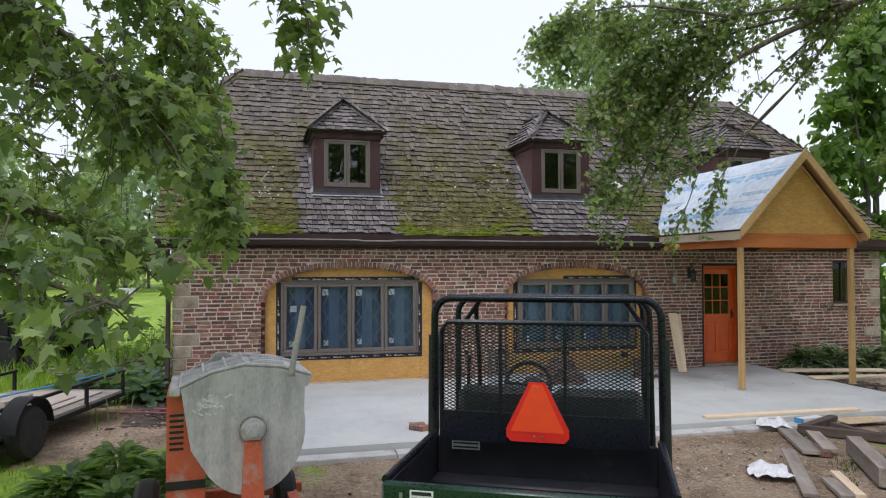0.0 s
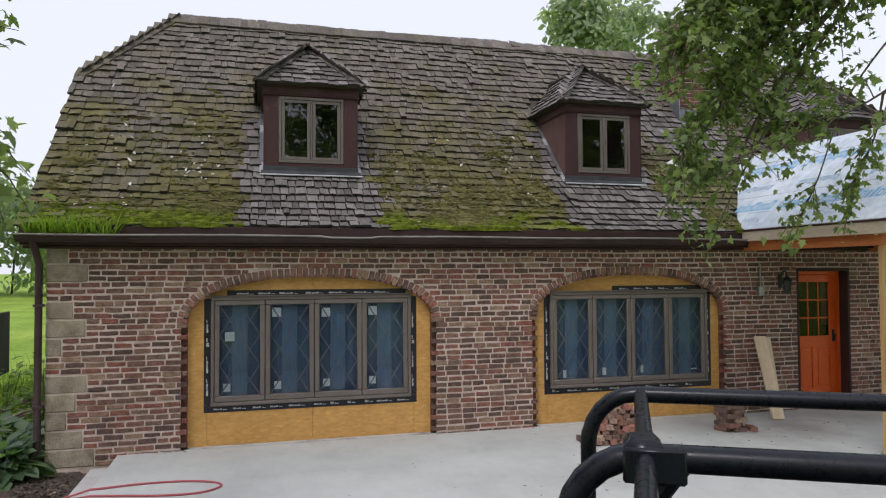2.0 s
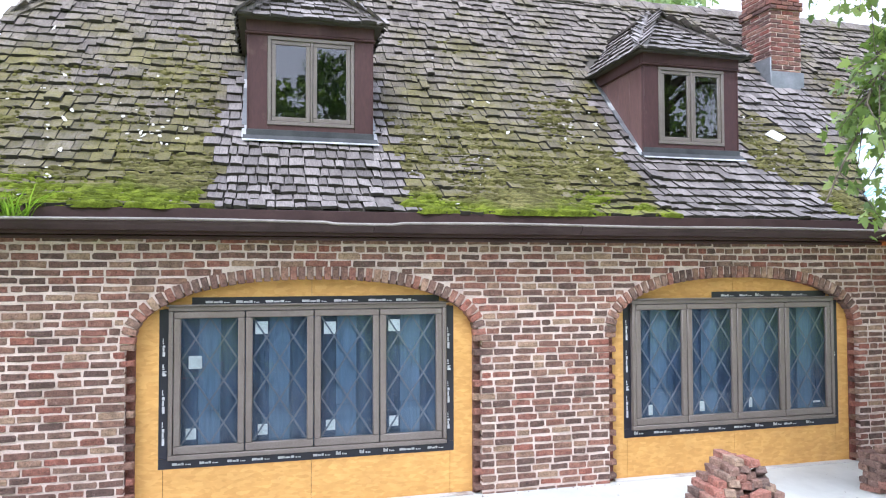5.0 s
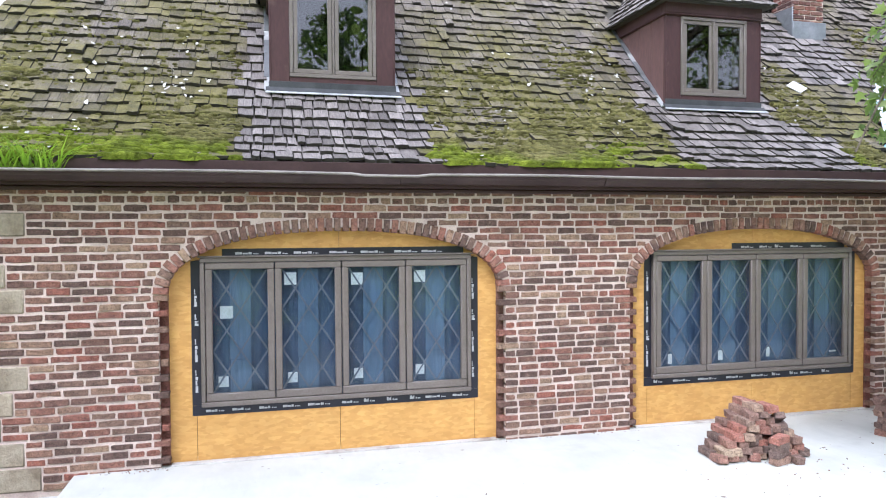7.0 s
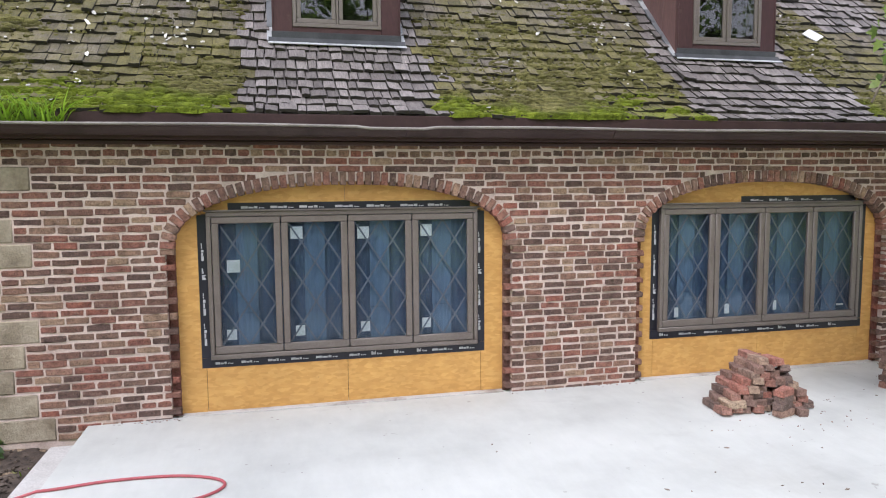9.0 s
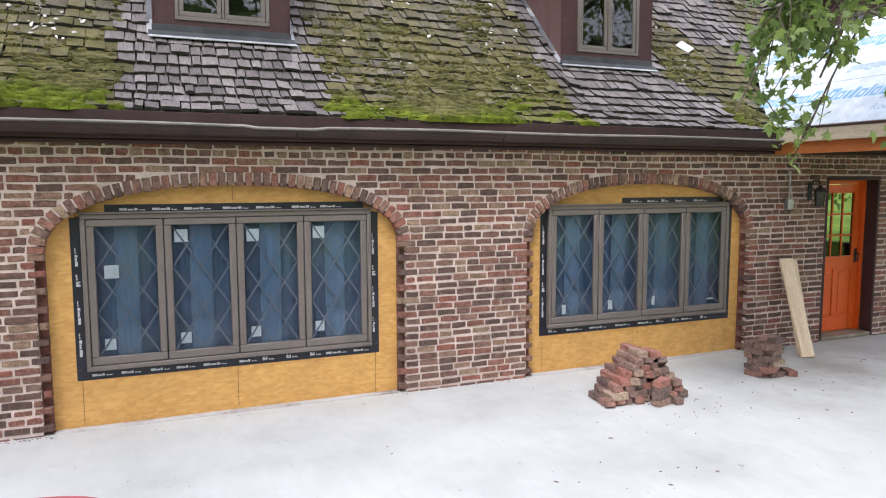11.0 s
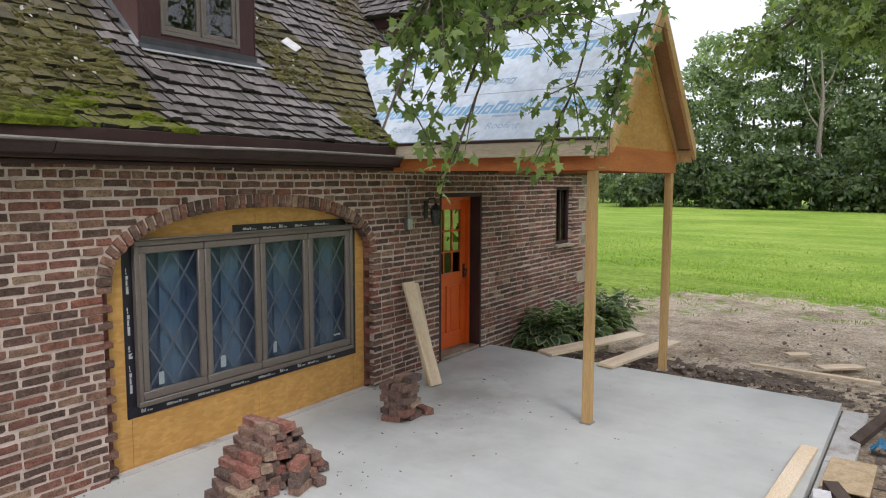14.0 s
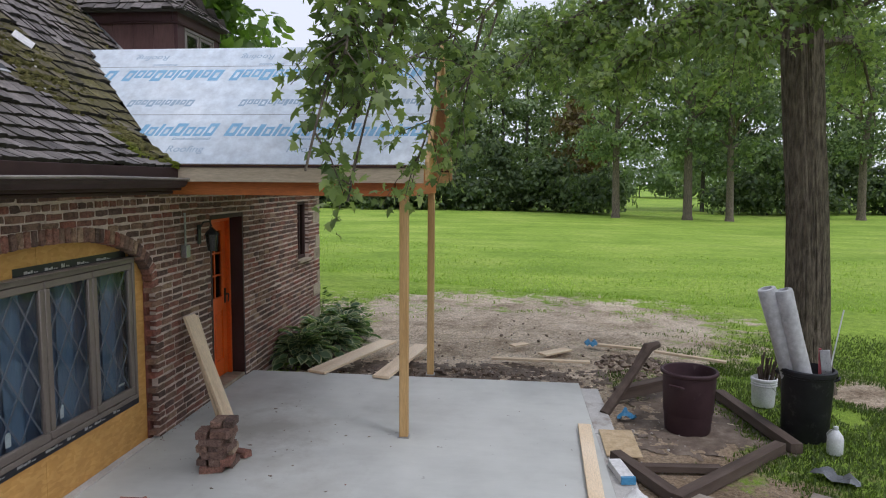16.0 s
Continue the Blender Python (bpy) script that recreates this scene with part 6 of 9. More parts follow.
z0 = patio_z(12.5)
board("leaning_board", (8.56, 12.50, z0 + 0.004), (8.64, 12.975, 1.15), 0.185, 0.038, PINE, "pale new pine board leaning on the brick wall")
board("leaning_board", (8.60, 12.57, z0 + 0.004), (8.74, 12.995, 1.12), 0.185, 0.036, PINE, "pale new pine board leaning behind another on the wall")
board("pine_board", (10.66, 12.12, -0.03), (12.55, 11.42, 0.0), 0.29, 0.038, PINE, "new pine board lying from the patio edge onto the soil")
board("pine_board", (10.52, 11.18, -0.03), (12.40, 10.86, -0.02), 0.24, 0.038, PINE, "new pine board lying from the patio edge onto the soil")
board("pine_board", (6.40, 8.715, patio_z(8.72) + 0.002), (9.0, 8.60, patio_z(8.6) + 0.002), 0.14, 0.04, PINE, "new pine board lying along the patio edge")
board("plywood_offcut", (8.33, 8.262, -0.116), (9.09, 8.25, -0.116), 0.36, 0.014, OSB_OLD, "square strand board offcut on the kerb")
bl = board("block_offcut", (7.68, 8.33, -0.116), (8.12, 8.40, -0.116), 0.13, 0.07, PAPER, "white-painted block offcut with a blue end")
part("painted_end", Geo().box((-0.004, -0.066, 0.004), (0.03, 0.066, 0.073)), BLUE_PLASTIC, bl, "blue painted end")
board("pine_offcut", (12.1, 9.72, -0.12), (12.05, 8.2, -0.12), 0.09, 0.035, PINE, "long thin lumber offcut on bare soil")
board("pine_offcut", (12.45, 8.92, -0.12), (12.85, 8.47, -0.12), 0.2, 0.03, PINE, "short pale board offcut on bare soil")
board("pine_offcut", (12.98, 9.4, -0.12), (13.2, 9.15, -0.12), 0.16, 0.03, PINE, "small pale board offcut on bare soil")
board("pine_offcut", (13.15, 7.95, -0.1), (12.8, 7.2, -0.08), 0.1, 0.04, PINE, "pale stake lying across dug soil")
board("pine_offcut", (12.75, 7.1, -0.09), (12.3, 6.1, -0.12), 0.09, 0.035, PINE, "pale stake lying in the grass")
for p, q, w, h in (((10.3, 8.05, -0.13), (10.8, 6.95, 0.0), 0.15, 0.15), ((10.6, 6.70, -0.15), (8.72, 6.45, -0.15), 0.13, 0.11),
                   ((8.33, 8.36, -0.14), (7.42, 7.96, -0.15), 0.12, 0.10), ((7.36, 7.98, -0.15), (8.76, 6.60, -0.15), 0.12, 0.11), ((8.09, 8.15, -0.14), (8.14, 7.38, -0.14), 0.10, 0.06)):
    board("old_timber", p, q, w, h, OLD_TIMBER, "rough dark old timber lying on the soil", "old timbers by the patio", "timber")
crook = bend_line([(9.72, 8.29, -0.14), (9.98, 8.06, 0.08), (10.25, 7.83, 0.32), (10.45, 7.66, 0.52), (10.62, 7.50, 0.53)])
solo("old_timber", Geo().tube(crook, [0.065, 0.062, 0.058, 0.075, 0.05], 7), OLD_TIMBER, "crooked dark old timber propped up from the soil", "timber", group="old timbers by the patio")
# salvaged boards in front of the patio
for p, q, w, h, mt in (((7.24, 6.92, -0.14), (6.45, 5.70, -0.14), 0.17, 0.20, GREY_BOARD), ((7.25, 8.10, -0.14), (6.60, 6.90, -0.12), 0.2, 0.05, GREY_BOARD), ((7.48, 7.85, -0.14), (6.88, 6.90, -0.12), 0.17, 0.05, GREY_BOARD),
                       ((6.5, 7.18, -0.15), (5.45, 5.65, -0.14), 0.15, 0.04, GREY_BOARD), ((6.05, 6.08, -0.15), (5.75, 5.5, -0.14), 0.13, 0.045, GREY_BOARD), ((6.30, 6.24, -0.14), (5.88, 5.48, -0.13), 0.10, 0.04, PINE),
                       ((6.95, 7.25, -0.15), (6.75, 6.85, -0.15), 0.18, 0.07, BRICK)):
    board("salvaged_board", p, q, w, h, mt, "weathered grey salvaged board in a heap on bare soil", "salvaged boards", "board")


def rag(name, x, y, z, sx, sy, material, label, seed):
    r = random.Random(seed)
    g, n = Geo(), 9
    ph = [r.uniform(0, 6) for _ in range(6)]
    vs = []
    for i in range(n):
        for k in range(n):
            u, v = i / (n - 1) - 0.5, k / (n - 1) - 0.5
            rr = 1 + 0.08 * math.sin(5 * math.atan2(v, u) + ph[0]) + 0.06 * math.sin(11 * math.atan2(v, u) + ph[4])
            h = 0.085 + 0.035 * math.sin(9 * u + ph[1]) + 0.03 * math.sin(11 * v + ph[2]) + 0.02 * math.sin(17 * (u + v) + ph[3])
            vs.append((sx * u * rr, sy * v * rr, max(0.004, h * (1 - 2 * max(abs(u), abs(v)) ** 2))))
    g.add(vs, [(i * n + k, (i + 1) * n + k, (i + 1) * n + k + 1, i * n + k + 1) for i in range(n - 1) for k in range(n - 1)])
    return solo(name, g, material, label, "litter", pose(x, y, z, 0, 0, r.uniform(0, 90)), "litter")


rag("plastic_bag", 7.2, 8.28, -0.13, 0.42, 0.4, PAPER, "crumpled white plastic bag beside old boards", 1)
rag("paper_sack", 5.62, 6.45, -0.16, 0.5, 0.42, PAPER, "torn white paper sack on bare soil", 2)
rag("plastic_scrap", 9.55, 8.05, -0.14, 0.2, 0.13, BLUE_PLASTIC, "crumpled blue plastic scrap on bare soil", 4)
rag("plastic_scrap", 13.2, 8.05, -0.13, 0.22, 0.2, BLUE_PLASTIC, "blue plastic scrap on bare soil", 5)
rag("plastic_scrap", 8.05, 6.35, -0.16, 0.4, 0.16, LEAD, "torn grey plastic film in the grass", 6)
hose = [(-1.5, 11.95), (-1.0, 11.75), (-0.55, 11.66), (-0.1, 11.72), (0.35, 11.70), (0.66, 11.58), (0.74, 11.42), (0.55, 11.26), (0.2, 11.26), (-0.2, 11.36), (-0.6, 11.45), (-1.1, 11.5), (-1.7, 11.7), (-2.3, 11.8)]
pts = []
for i in range(len(hose) - 1):
    for k in range(5):
        u = k / 5
        p0, p1, p2, p3 = [Vector((*hose[min(max(j, 0), len(hose) - 1)], 0)) for j in (i - 1, i, i + 1, i + 2)]
        q = 0.5 * ((2 * p1) + (p2 - p0) * u + (2 * p0 - 5 * p1 + 4 * p2 - p3) * u * u + (3 * p1 - p0 - 3 * p2 + p3) * u ** 3)
        pts.append((q.x, q.y, (patio_z(q.y) if q.x > -0.55 else patio_z(q.y) - 0.1 * min(1, (-0.55 - q.x) * 3)) + 0.012))
solo("garden_hose", Geo().tube(pts, 0.011, 8), RED_HOSE, "red rubber hose looped on the concrete patio", "hose")

# ---- bins and buckets by the patio ----
bin1 = thing("brown_bin", "large brown plastic dustbin without a lid", "bin", pose(9.36, 7.40, -0.17))
part("tub", Geo().lathe([(0.235, 0), (0.25, 0.02), (0.265, 0.22), (0.268, 0.23), (0.275, 0.24), (0.292, 0.66), (0.315, 0.675), (0.318, 0.70), (0.305, 0.715), (0.285, 0.71), (0.275, 0.66), (0.23, 0.03), (0.0, 0.03)], 28, cap=False), BARREL_BROWN, bin1)
for sg in (-1, 1):
    part("handle", Geo().tube([(sg * 0.29, -0.08, 0.56), (sg * 0.335, -0.06, 0.58), (sg * 0.335, 0.06, 0.58), (sg * 0.29, 0.08, 0.56)], 0.014, 8, pose(0, 0, 0, 0, 0, -40)), BARREL_BROWN, bin1)
bin2 = thing("black_bin", "tall black dustbin caked with dried cement, holding rolls and tools", "bin", pose(9.29, 6.15, -0.17))
part("tub", Geo().lathe([(0.225, 0), (0.24, 0.02), (0.265, 0.70), (0.268, 0.71), (0.278, 0.715), (0.28, 0.74), (0.292, 0.745), (0.292, 0.785), (0.265, 0.795), (0.255, 0.74), (0.22, 0.03), (0.0, 0.03)], 28, cap=False), BARREL_BLACK, bin2)
for sg in (-1, 1):
    part("handle", Geo().tube([(sg * 0.265, -0.07, 0.70), (sg * 0.31, -0.06, 0.72), (sg * 0.31, 0.06, 0.72), (sg * 0.265, 0.07, 0.70)], 0.013, 8, pose(0, 0, 0, 0, 0, 60)), BARREL_BLACK, bin2)
for p, q, r in (((9.34, 6.11, -0.12), (9.27, 6.64, 1.50), 0.098), ((9.21, 6.04, -0.12), (9.20, 6.49, 1.50), 0.092)):
    m = Matrix.Translation(p) @ (Vector(q) - Vector(p)).to_track_quat("Z", "Y").to_matrix().to_4x4()
    L = (Vector(q) - Vector(p)).length
    ry = Geo().lathe([(r * 0.9, 0.0), (r, 0.02), (r * 1.03, L * 0.35), (r * 0.97, L * 0.7), (r * 1.02, L - 0.03), (r * 0.95, L), (r * 0.6, L + 0.004), (r * 0.55, L - 0.15)], 18, m, cap=False)
    solo("wrapped_roll", ry, FOAM_ROLL, "grey plastic-wrapped roll leaning in a black bin", "roll", group="rolls in the bin")
solo("tool_shaft", Geo().tube([(9.3, 6.02, 0.0), (9.36, 5.88, 0.62), (9.40, 5.76, 1.26)], 0.008, 8), WHITE_PLASTIC, "thin white shaft leaning out of the black bin", "tool")
solo("tool_shaft", Geo().tube([(9.38, 6.08, 0.0), (9.44, 6.30, 1.45)], 0.014, 8), GREY_BOARD, "wooden tool shaft standing in the black bin", "tool")
solo("trowel", Geo().box((-0.05, -0.012, 0), (0.05, 0.012, 0.42), pose(9.2, 5.96, 0.42, 6, 8, 70), c=0.004), STEEL, "bright steel float standing in the black bin", "tool")
solo("hand_tool", Geo().tube([(9.3, 6.0, 0.2), (9.3, 6.03, 0.84)], 0.016, 8), RED_HOSE, "red handle sticking out of the black bin", "tool")
bucket = thing("bucket", "dirty white plastic pail full of dark stakes", "bucket", pose(10.4, 6.21, -0.17))
part("pail", Geo().lathe([(0.125, 0), (0.135, 0.02), (0.15, 0.33), (0.16, 0.335), (0.16, 0.36), (0.145, 0.37), (0.13, 0.05), (0.0, 0.05)], 24, cap=False), WHITE_PLASTIC, bucket)
for z in (0.27, 0.3):
    part("rim_band", Geo().lathe([(0.148, z), (0.157, z + 0.005), (0.157, z + 0.012), (0.149, z + 0.016)], 24, cap=False), WHITE_PLASTIC, bucket)
part("wire_handle", Geo().tube([(0.155, 0, 0.33), (0.13, -0.12, 0.2), (0, -0.17, 0.14), (-0.13, -0.12, 0.2), (-0.155, 0, 0.33)], 0.004, 6), STEEL, bucket)
for k in range(16):
    w, rr = rng.uniform(0, 6.3), rng.uniform(0, 0.1)
    p = Vector((10.4 + rr * math.cos(w), 6.21 + rr * math.sin(w), -0.1))
    q = p + Vector((rng.uniform(-0.14, 0.14), rng.uniform(-0.14, 0.14), rng.uniform(0.42, 0.62)))
    solo("stake", Geo().tube([p, q], 0.012, 6), OLD_TIMBER, "dark stake standing in a white pail", "stake", group="stakes in the pail")
jug = thing("jug", "white plastic gallon jug on the grass", "jug", pose(8.82, 6.03, -0.17, 0, 0, 40))
part("bottle", Geo().lathe([(0.07, 0), (0.08, 0.015), (0.08, 0.17), (0.07, 0.20), (0.03, 0.255), (0.022, 0.26), (0.022, 0.28)], 20), WHITE_PLASTIC, jug)
part("handle", Geo().tube([(0.075, 0, 0.15), (0.085, 0, 0.19), (0.06, 0, 0.235), (0.025, 0, 0.255)], 0.011, 8), WHITE_PLASTIC, jug)
part("cap", Geo().lathe([(0.025, 0.275), (0.025, 0.295), (0.0, 0.297)], 14), WHITE_PLASTIC, jug)


def clods(name, cx, cy, rx, ry, n, size, label, seed, material=SOIL):
    r, g = random.Random(seed), Geo()
    for _ in range(n):
        w, d = r.uniform(0, 6.28), math.sqrt(r.random())
        x, y = cx + rx * d * math.cos(w), cy + ry * d * math.sin(w)
        s = size * r.uniform(0.3, 1.0) * (1.2 - 0.7 * d)
        ico = [(0, 0, -0.5), (0.9, 0, 0), (0.3, 0.85, 0.05), (-0.7, 0.55, 0), (-0.75, -0.5, 0.1), (0.25, -0.9, 0), (0.1, 0.05, 0.65)]
        m = pose(x, y, ground_height(x, y) + s * 0.2 + (1 - d) * size * 0.6, r.uniform(0, 40), r.uniform(0, 40), r.uniform(0, 360))
        g.add([m @ (Vector(p) * s * r.uniform(0.75, 1.2)) for p in ico], [(0, 2, 1), (0, 3, 2), (0, 4, 3), (0, 5, 4), (0, 1, 5), (6, 1, 2), (6, 2, 3), (6, 3, 4), (6, 4, 5), (6, 5, 1)])
    return solo(name, g, material, label, "soil", kind="stuff", smooth=False)


def soil_patch(name, x0, x1, y0, y1, material, label, seed, reach=0.5):
    """A thin uneven spread of dark soil over the ground, with a ragged outline."""
    g, step = Geo(), 0.05
    nx, ny = round((x1 - x0) / step), round((y1 - y0) / step)

    def low(x, y):
        i, j = math.floor(x / 0.2 + 1e-6), math.floor(y / 0.2 + 1e-6)
        a, b = x / 0.2 - i, y / 0.2 - j
        q = [ground_height((i + k) * 0.2, (j + m) * 0.2) for m in (0, 1) for k in (0, 1)]
        return q[0] * (1 - a) * (1 - b) + q[1] * a * (1 - b) + q[2] * (1 - a) * b + q[3] * a * b
    pts = [(x0 + i * step, y0 + j * step) for j in range(ny + 1) for i in range(nx + 1)]
    vs = [(x, y, low(x, y) + 0.008 + 0.024 * noise.noise((x * 5, y * 5, seed)) + 0.014 * noise.noise((x * 15, y * 15, seed))) for x, y in pts]
    fs = []
    for j in range(ny):
        for i in range(nx):
            x, y = x0 + (i + 0.5) * step, y0 + (j + 0.5) * step
            edge = min((x - x0) / (x1 - x0), (x1 - x) / (x1 - x0), (y - y0) / (y1 - y0), (y1 - y) / (y1 - y0))
            if edge * 4 + reach * (noise.noise((x * 1.8, y * 1.8, seed + 4)) + 0.7 * noise.noise((x * 7, y * 7, seed + 9))) > 0.30:
                k = j * (nx + 1) + i
                fs.append((k, k + 1, k + nx + 2, k + nx + 1))
    g.add(vs, fs)
    return solo(name, g, material, label, "soil", kind="stuff")


soil_patch("damp_soil", -2.0, -0.6, 10.8, 13.4, LITTER, "dark damp earth between the patio and the planting", 3)
soil_patch("dug_soil", 10.72, 12.15, 8.0, 13.0, DUG_SOIL, "dark dug soil along the edge of the patio", 5, 0.9)
soil_patch("dug_soil", 8.4, 11.6, 6.4, 8.2, SOIL, "trampled dark soil round the bins", 7, 0.9)
clods("soil_mound", 12.1, 7.55, 0.9, 0.55, 190, 0.105, "mound of dark dug soil and roots", 21)
clods("soil_clods", 11.3, 10.2, 0.5, 2.3, 420, 0.055, "dark clods along the patio edge", 22)
clods("soil_clods", 13.4, 9.2, 3.2, 2.8, 110, 0.050, "scattered clods on bare soil", 23)
clods("soil_clods", 3.6, 7.0, 4.2, 1.1, 200, 0.04, "scattered clods before the patio", 24)
clods("rubble", 4.6, 7.0, 3.4, 1.2, 1500, 0.022, "small pale stones and mortar rubble on bare soil", 26, RUBBLE)
clods("rubble", 12.4, 9.6, 3.2, 2.6, 1100, 0.022, "small pale stones and straw on bare soil", 27, RUBBLE)
clods("rubble", 9.3, 7.9, 1.8, 1.0, 350, 0.02, "small pale stones beside the patio", 28, RUBBLE)
clods("leaf_litter", -1.25, 12.0, 0.5, 1.3, 900, 0.035, "dark damp leaf litter and soil beside the patio", 29, LITTER)
clods("soil_clods", -1.7, 10.6, 1.0, 1.6, 90, 0.03, "dug soil and clods beside the trailer", 25)

straw = Geo()
for k in range(1000):
    x, y = rng.gauss(14.0, 1.7), rng.gauss(9.4, 2.0)
    if bare_at(x, y) > 0.5 and not (-0.9 < x < 12.4 and y > 8.1):
        q = rng.uniform(0.03, 0.13)
        straw.box((-q, -0.003, 0), (q, 0.003 + rng.random() * 0.004, 0.004), pose(x, y, ground_height(x, y) + 0.012, 0, rng.gauss(0, 6), rng.uniform(0, 360)))
solo("straw", straw, STRAW, "pale straw and dry stalks strewn on bare soil", "straw", kind="stuff", smooth=False)

crumbs = Geo()
for k in range(150):
    x, y = (rng.choice((rng.uniform(-0.4, 0.3), rng.uniform(3.4, 5.0), rng.uniform(8.0, 9.3))), 13.03 - abs(rng.gauss(0, 0.03))) if k < 70 else (rng.gauss(5.7, 0.5), rng.gauss(11.8, 0.3)) if k < 128 else (rng.uniform(1.0, 10.0), rng.uniform(8.7, 12.8))
    if 8.5 < y < 13.03 and -0.5 < x < 10.6:
        q = rng.uniform(0.003, 0.007)
        m = pose(x, y, patio_z(y) + q * 0.35, rng.uniform(0, 50), rng.uniform(0, 50), rng.uniform(0, 360))
        crumbs.box((-q, -q * 0.7, -q * 0.5), (q, q * 0.7, q * 0.5), m)
solo("brick_crumbs", crumbs, BRICK, "brick crumbs and grit swept along the foot of the wall", "debris", kind="stuff", smooth=False)

bits = Geo()
for k in range(40):
    x, y = (rng.gauss(4.6, 0.5), rng.gauss(10.7, 0.35)) if k < 10 else (rng.gauss(8.2, 0.8), rng.gauss(11.6, 0.7)) if k < 40 else (rng.uniform(0.2, 10.4), rng.uniform(8.8, 12.8))
    if 8.6 < y < 12.9 and -0.4 < x < 10.6:
        q, m = rng.uniform(0.006, 0.024), pose(x, y, patio_z(y) + 0.001, 0, 0, rng.uniform(0, 360))
        bits.prism([(-q, -q * 0.3), (q * 0.2, -q * 0.55), (q, 0.0), (q * 0.1, q * 0.5)], 0.0, 0.004, m, axis="z")
solo("leaf_bits", bits, SOIL, "dark bits of leaf and mud trodden on the patio", "debris", kind="stuff", smooth=False)

# ---- utility vehicle ----
utv = thing("utility_vehicle", "dark green two-seat utility vehicle with black roll cage and bed", "vehicle", pose(1.92, 3.98, -0.16, 0, 0, -28))
# local: x right, y ahead, z up; origin on the ground under the rear hoop
B0, B1, BW, BZ = -1.08, -0.06, 0.71, 1.24
part("bed_floor", Geo().box((-BW, B0, 0.78), (BW, B1, 0.82), c=0.006), BLACK_PLASTIC, utv)
tg = part("tailgate", Geo().box((-BW, B0 - 0.05, 0.78), (BW, B0, BZ), c=0.015).box((-BW + 0.08, B0 - 0.06, 0.86), (BW - 0.08, B0 - 0.048, BZ - 0.10), c=0.005), GREEN_PAINT, utv, "dark green tailgate with a paper label")
lb = part("tailgate_label", Geo().box((-0.56, B0 - 0.054, 1.145), (-0.44, B0 - 0.0505, 1.212)), STICKER, tg)
part("label_print", Geo().box((-0.55, B0 - 0.0555, 1.188), (-0.45, B0 - 0.0545, 1.206)).box((-0.55, B0 - 0.0555, 1.152), (-0.51, B0 - 0.0545, 1.176)), IRON, lb)
part("latch", Geo().tube([(-0.6, B0 - 0.07, 1.2), (-0.6, B0 - 0.07, 1.10)], 0.009, 8), STEEL, tg)
for sg in (-1, 1):
    part("bed_side", Geo().box((sg * BW - 0.03 if sg > 0 else -BW, B0, 0.78), (BW if sg > 0 else -BW + 0.03, B1, BZ - 0.01), c=0.01), BLACK_PLASTIC, utv)
    part("bed_rail", Geo().tube([(sg * (BW - 0.01), B0, BZ), (sg * (BW - 0.01), B1, BZ)], 0.022, 10), BLACK_PAINT, utv)
part("bed_front", Geo().box((-BW + 0.03, B1 - 0.03, 0.8), (BW - 0.03, B1, 1.228), c=0.01).box((-BW + 0.03, B1 - 0.22, 0.8), (BW - 0.03, B1 - 0.03, 1.0), c=0.012), BLACK_PLASTIC, utv, "black headboard of the bed")
fl = part("headboard_label", Geo().box((-0.58, B1 - 0.034, 1.150), (-0.40, B1 - 0.0305, 1.212)), STICKER, utv)
part("label_print", Geo().box((-0.57, B1 - 0.036, 1.160), (-0.41, B1 - 0.035, 1.170)).box((-0.57, B1 - 0.036, 1.185), (-0.41, B1 - 0.035, 1.195)), IRON, fl)


def hoop(y0, y1, w, z, r, foot):
    pts = [(-w - 0.02, y0, foot), (-w, (y0 + y1) / 2, foot + (z - foot) * 0.55), (-w + 0.01, y1, z - 0.12)]
    pts += [(-w + 0.01 + 0.11 * (1 - math.cos(a)), y1, z - 0.12 + 0.12 * math.sin(a)) for a in np.linspace(0.2, math.pi / 2, 6)]
    return pts + [(-p[0], p[1], p[2]) for p in pts[::-1]]


CZ = 2.105
part("rear_hoop", Geo().tube(hoop(0.04, -0.02, 0.72, CZ, 0.024, 0.95), 0.024, 12), BLACK_PAINT, utv, "glossy black tube hoop")
part("middle_hoop", Geo().tube(hoop(0.62, 0.52, 0.68, CZ - 0.02, 0.021, 0.55), 0.021, 12), BLACK_PAINT, utv)
part("front_hoop", Geo().tube(hoop(1.52, 1.12, 0.66, CZ - 0.03, 0.019, 0.85), 0.019, 12), BLACK_PAINT, utv)
for sg in (-1, 1):
    part("side_tube", Geo().tube([(sg * 0.58, -0.02, CZ - 0.01), (sg * 0.55, 0.52, CZ - 0.02), (sg * 0.53, 1.12, CZ - 0.03)], 0.015, 10), BLACK_PAINT, utv)
    part("clamp_plate", Geo().box((sg * 0.54 - 0.045, 0.48, CZ - 0.05), (sg * 0.54 + 0.045, 0.49, CZ + 0.002), c=0.004), BLACK_PAINT, utv)
    part("clamp", Geo().box((sg * 0.555 - 0.028, 0.49, CZ - 0.048), (sg * 0.555 + 0.028, 0.56, CZ + 0.010), c=0.01), BLACK_PAINT, utv)
    part("gusset_tube", Geo().tube([(sg * 0.66, 0.52, CZ - 0.25), (sg * 0.5, 0.52, CZ - 0.03)], 0.016, 8), BLACK_PAINT, utv)
    part("grab_tube", Geo().tube([(sg * 0.66, 0.7, 1.35), (sg * 0.68, 0.95, 1.38), (sg * 0.68, 0.98, 1.6), (sg * 0.66, 0.75, 1.66)], 0.014, 8), BLACK_PAINT, utv)
    part("sleeve", Geo().tube([(sg * 0.735, 0.04, 1.0), (sg * 0.725, 0.02, 1.86)], 0.036, 12), BLACK_PLASTIC, utv)
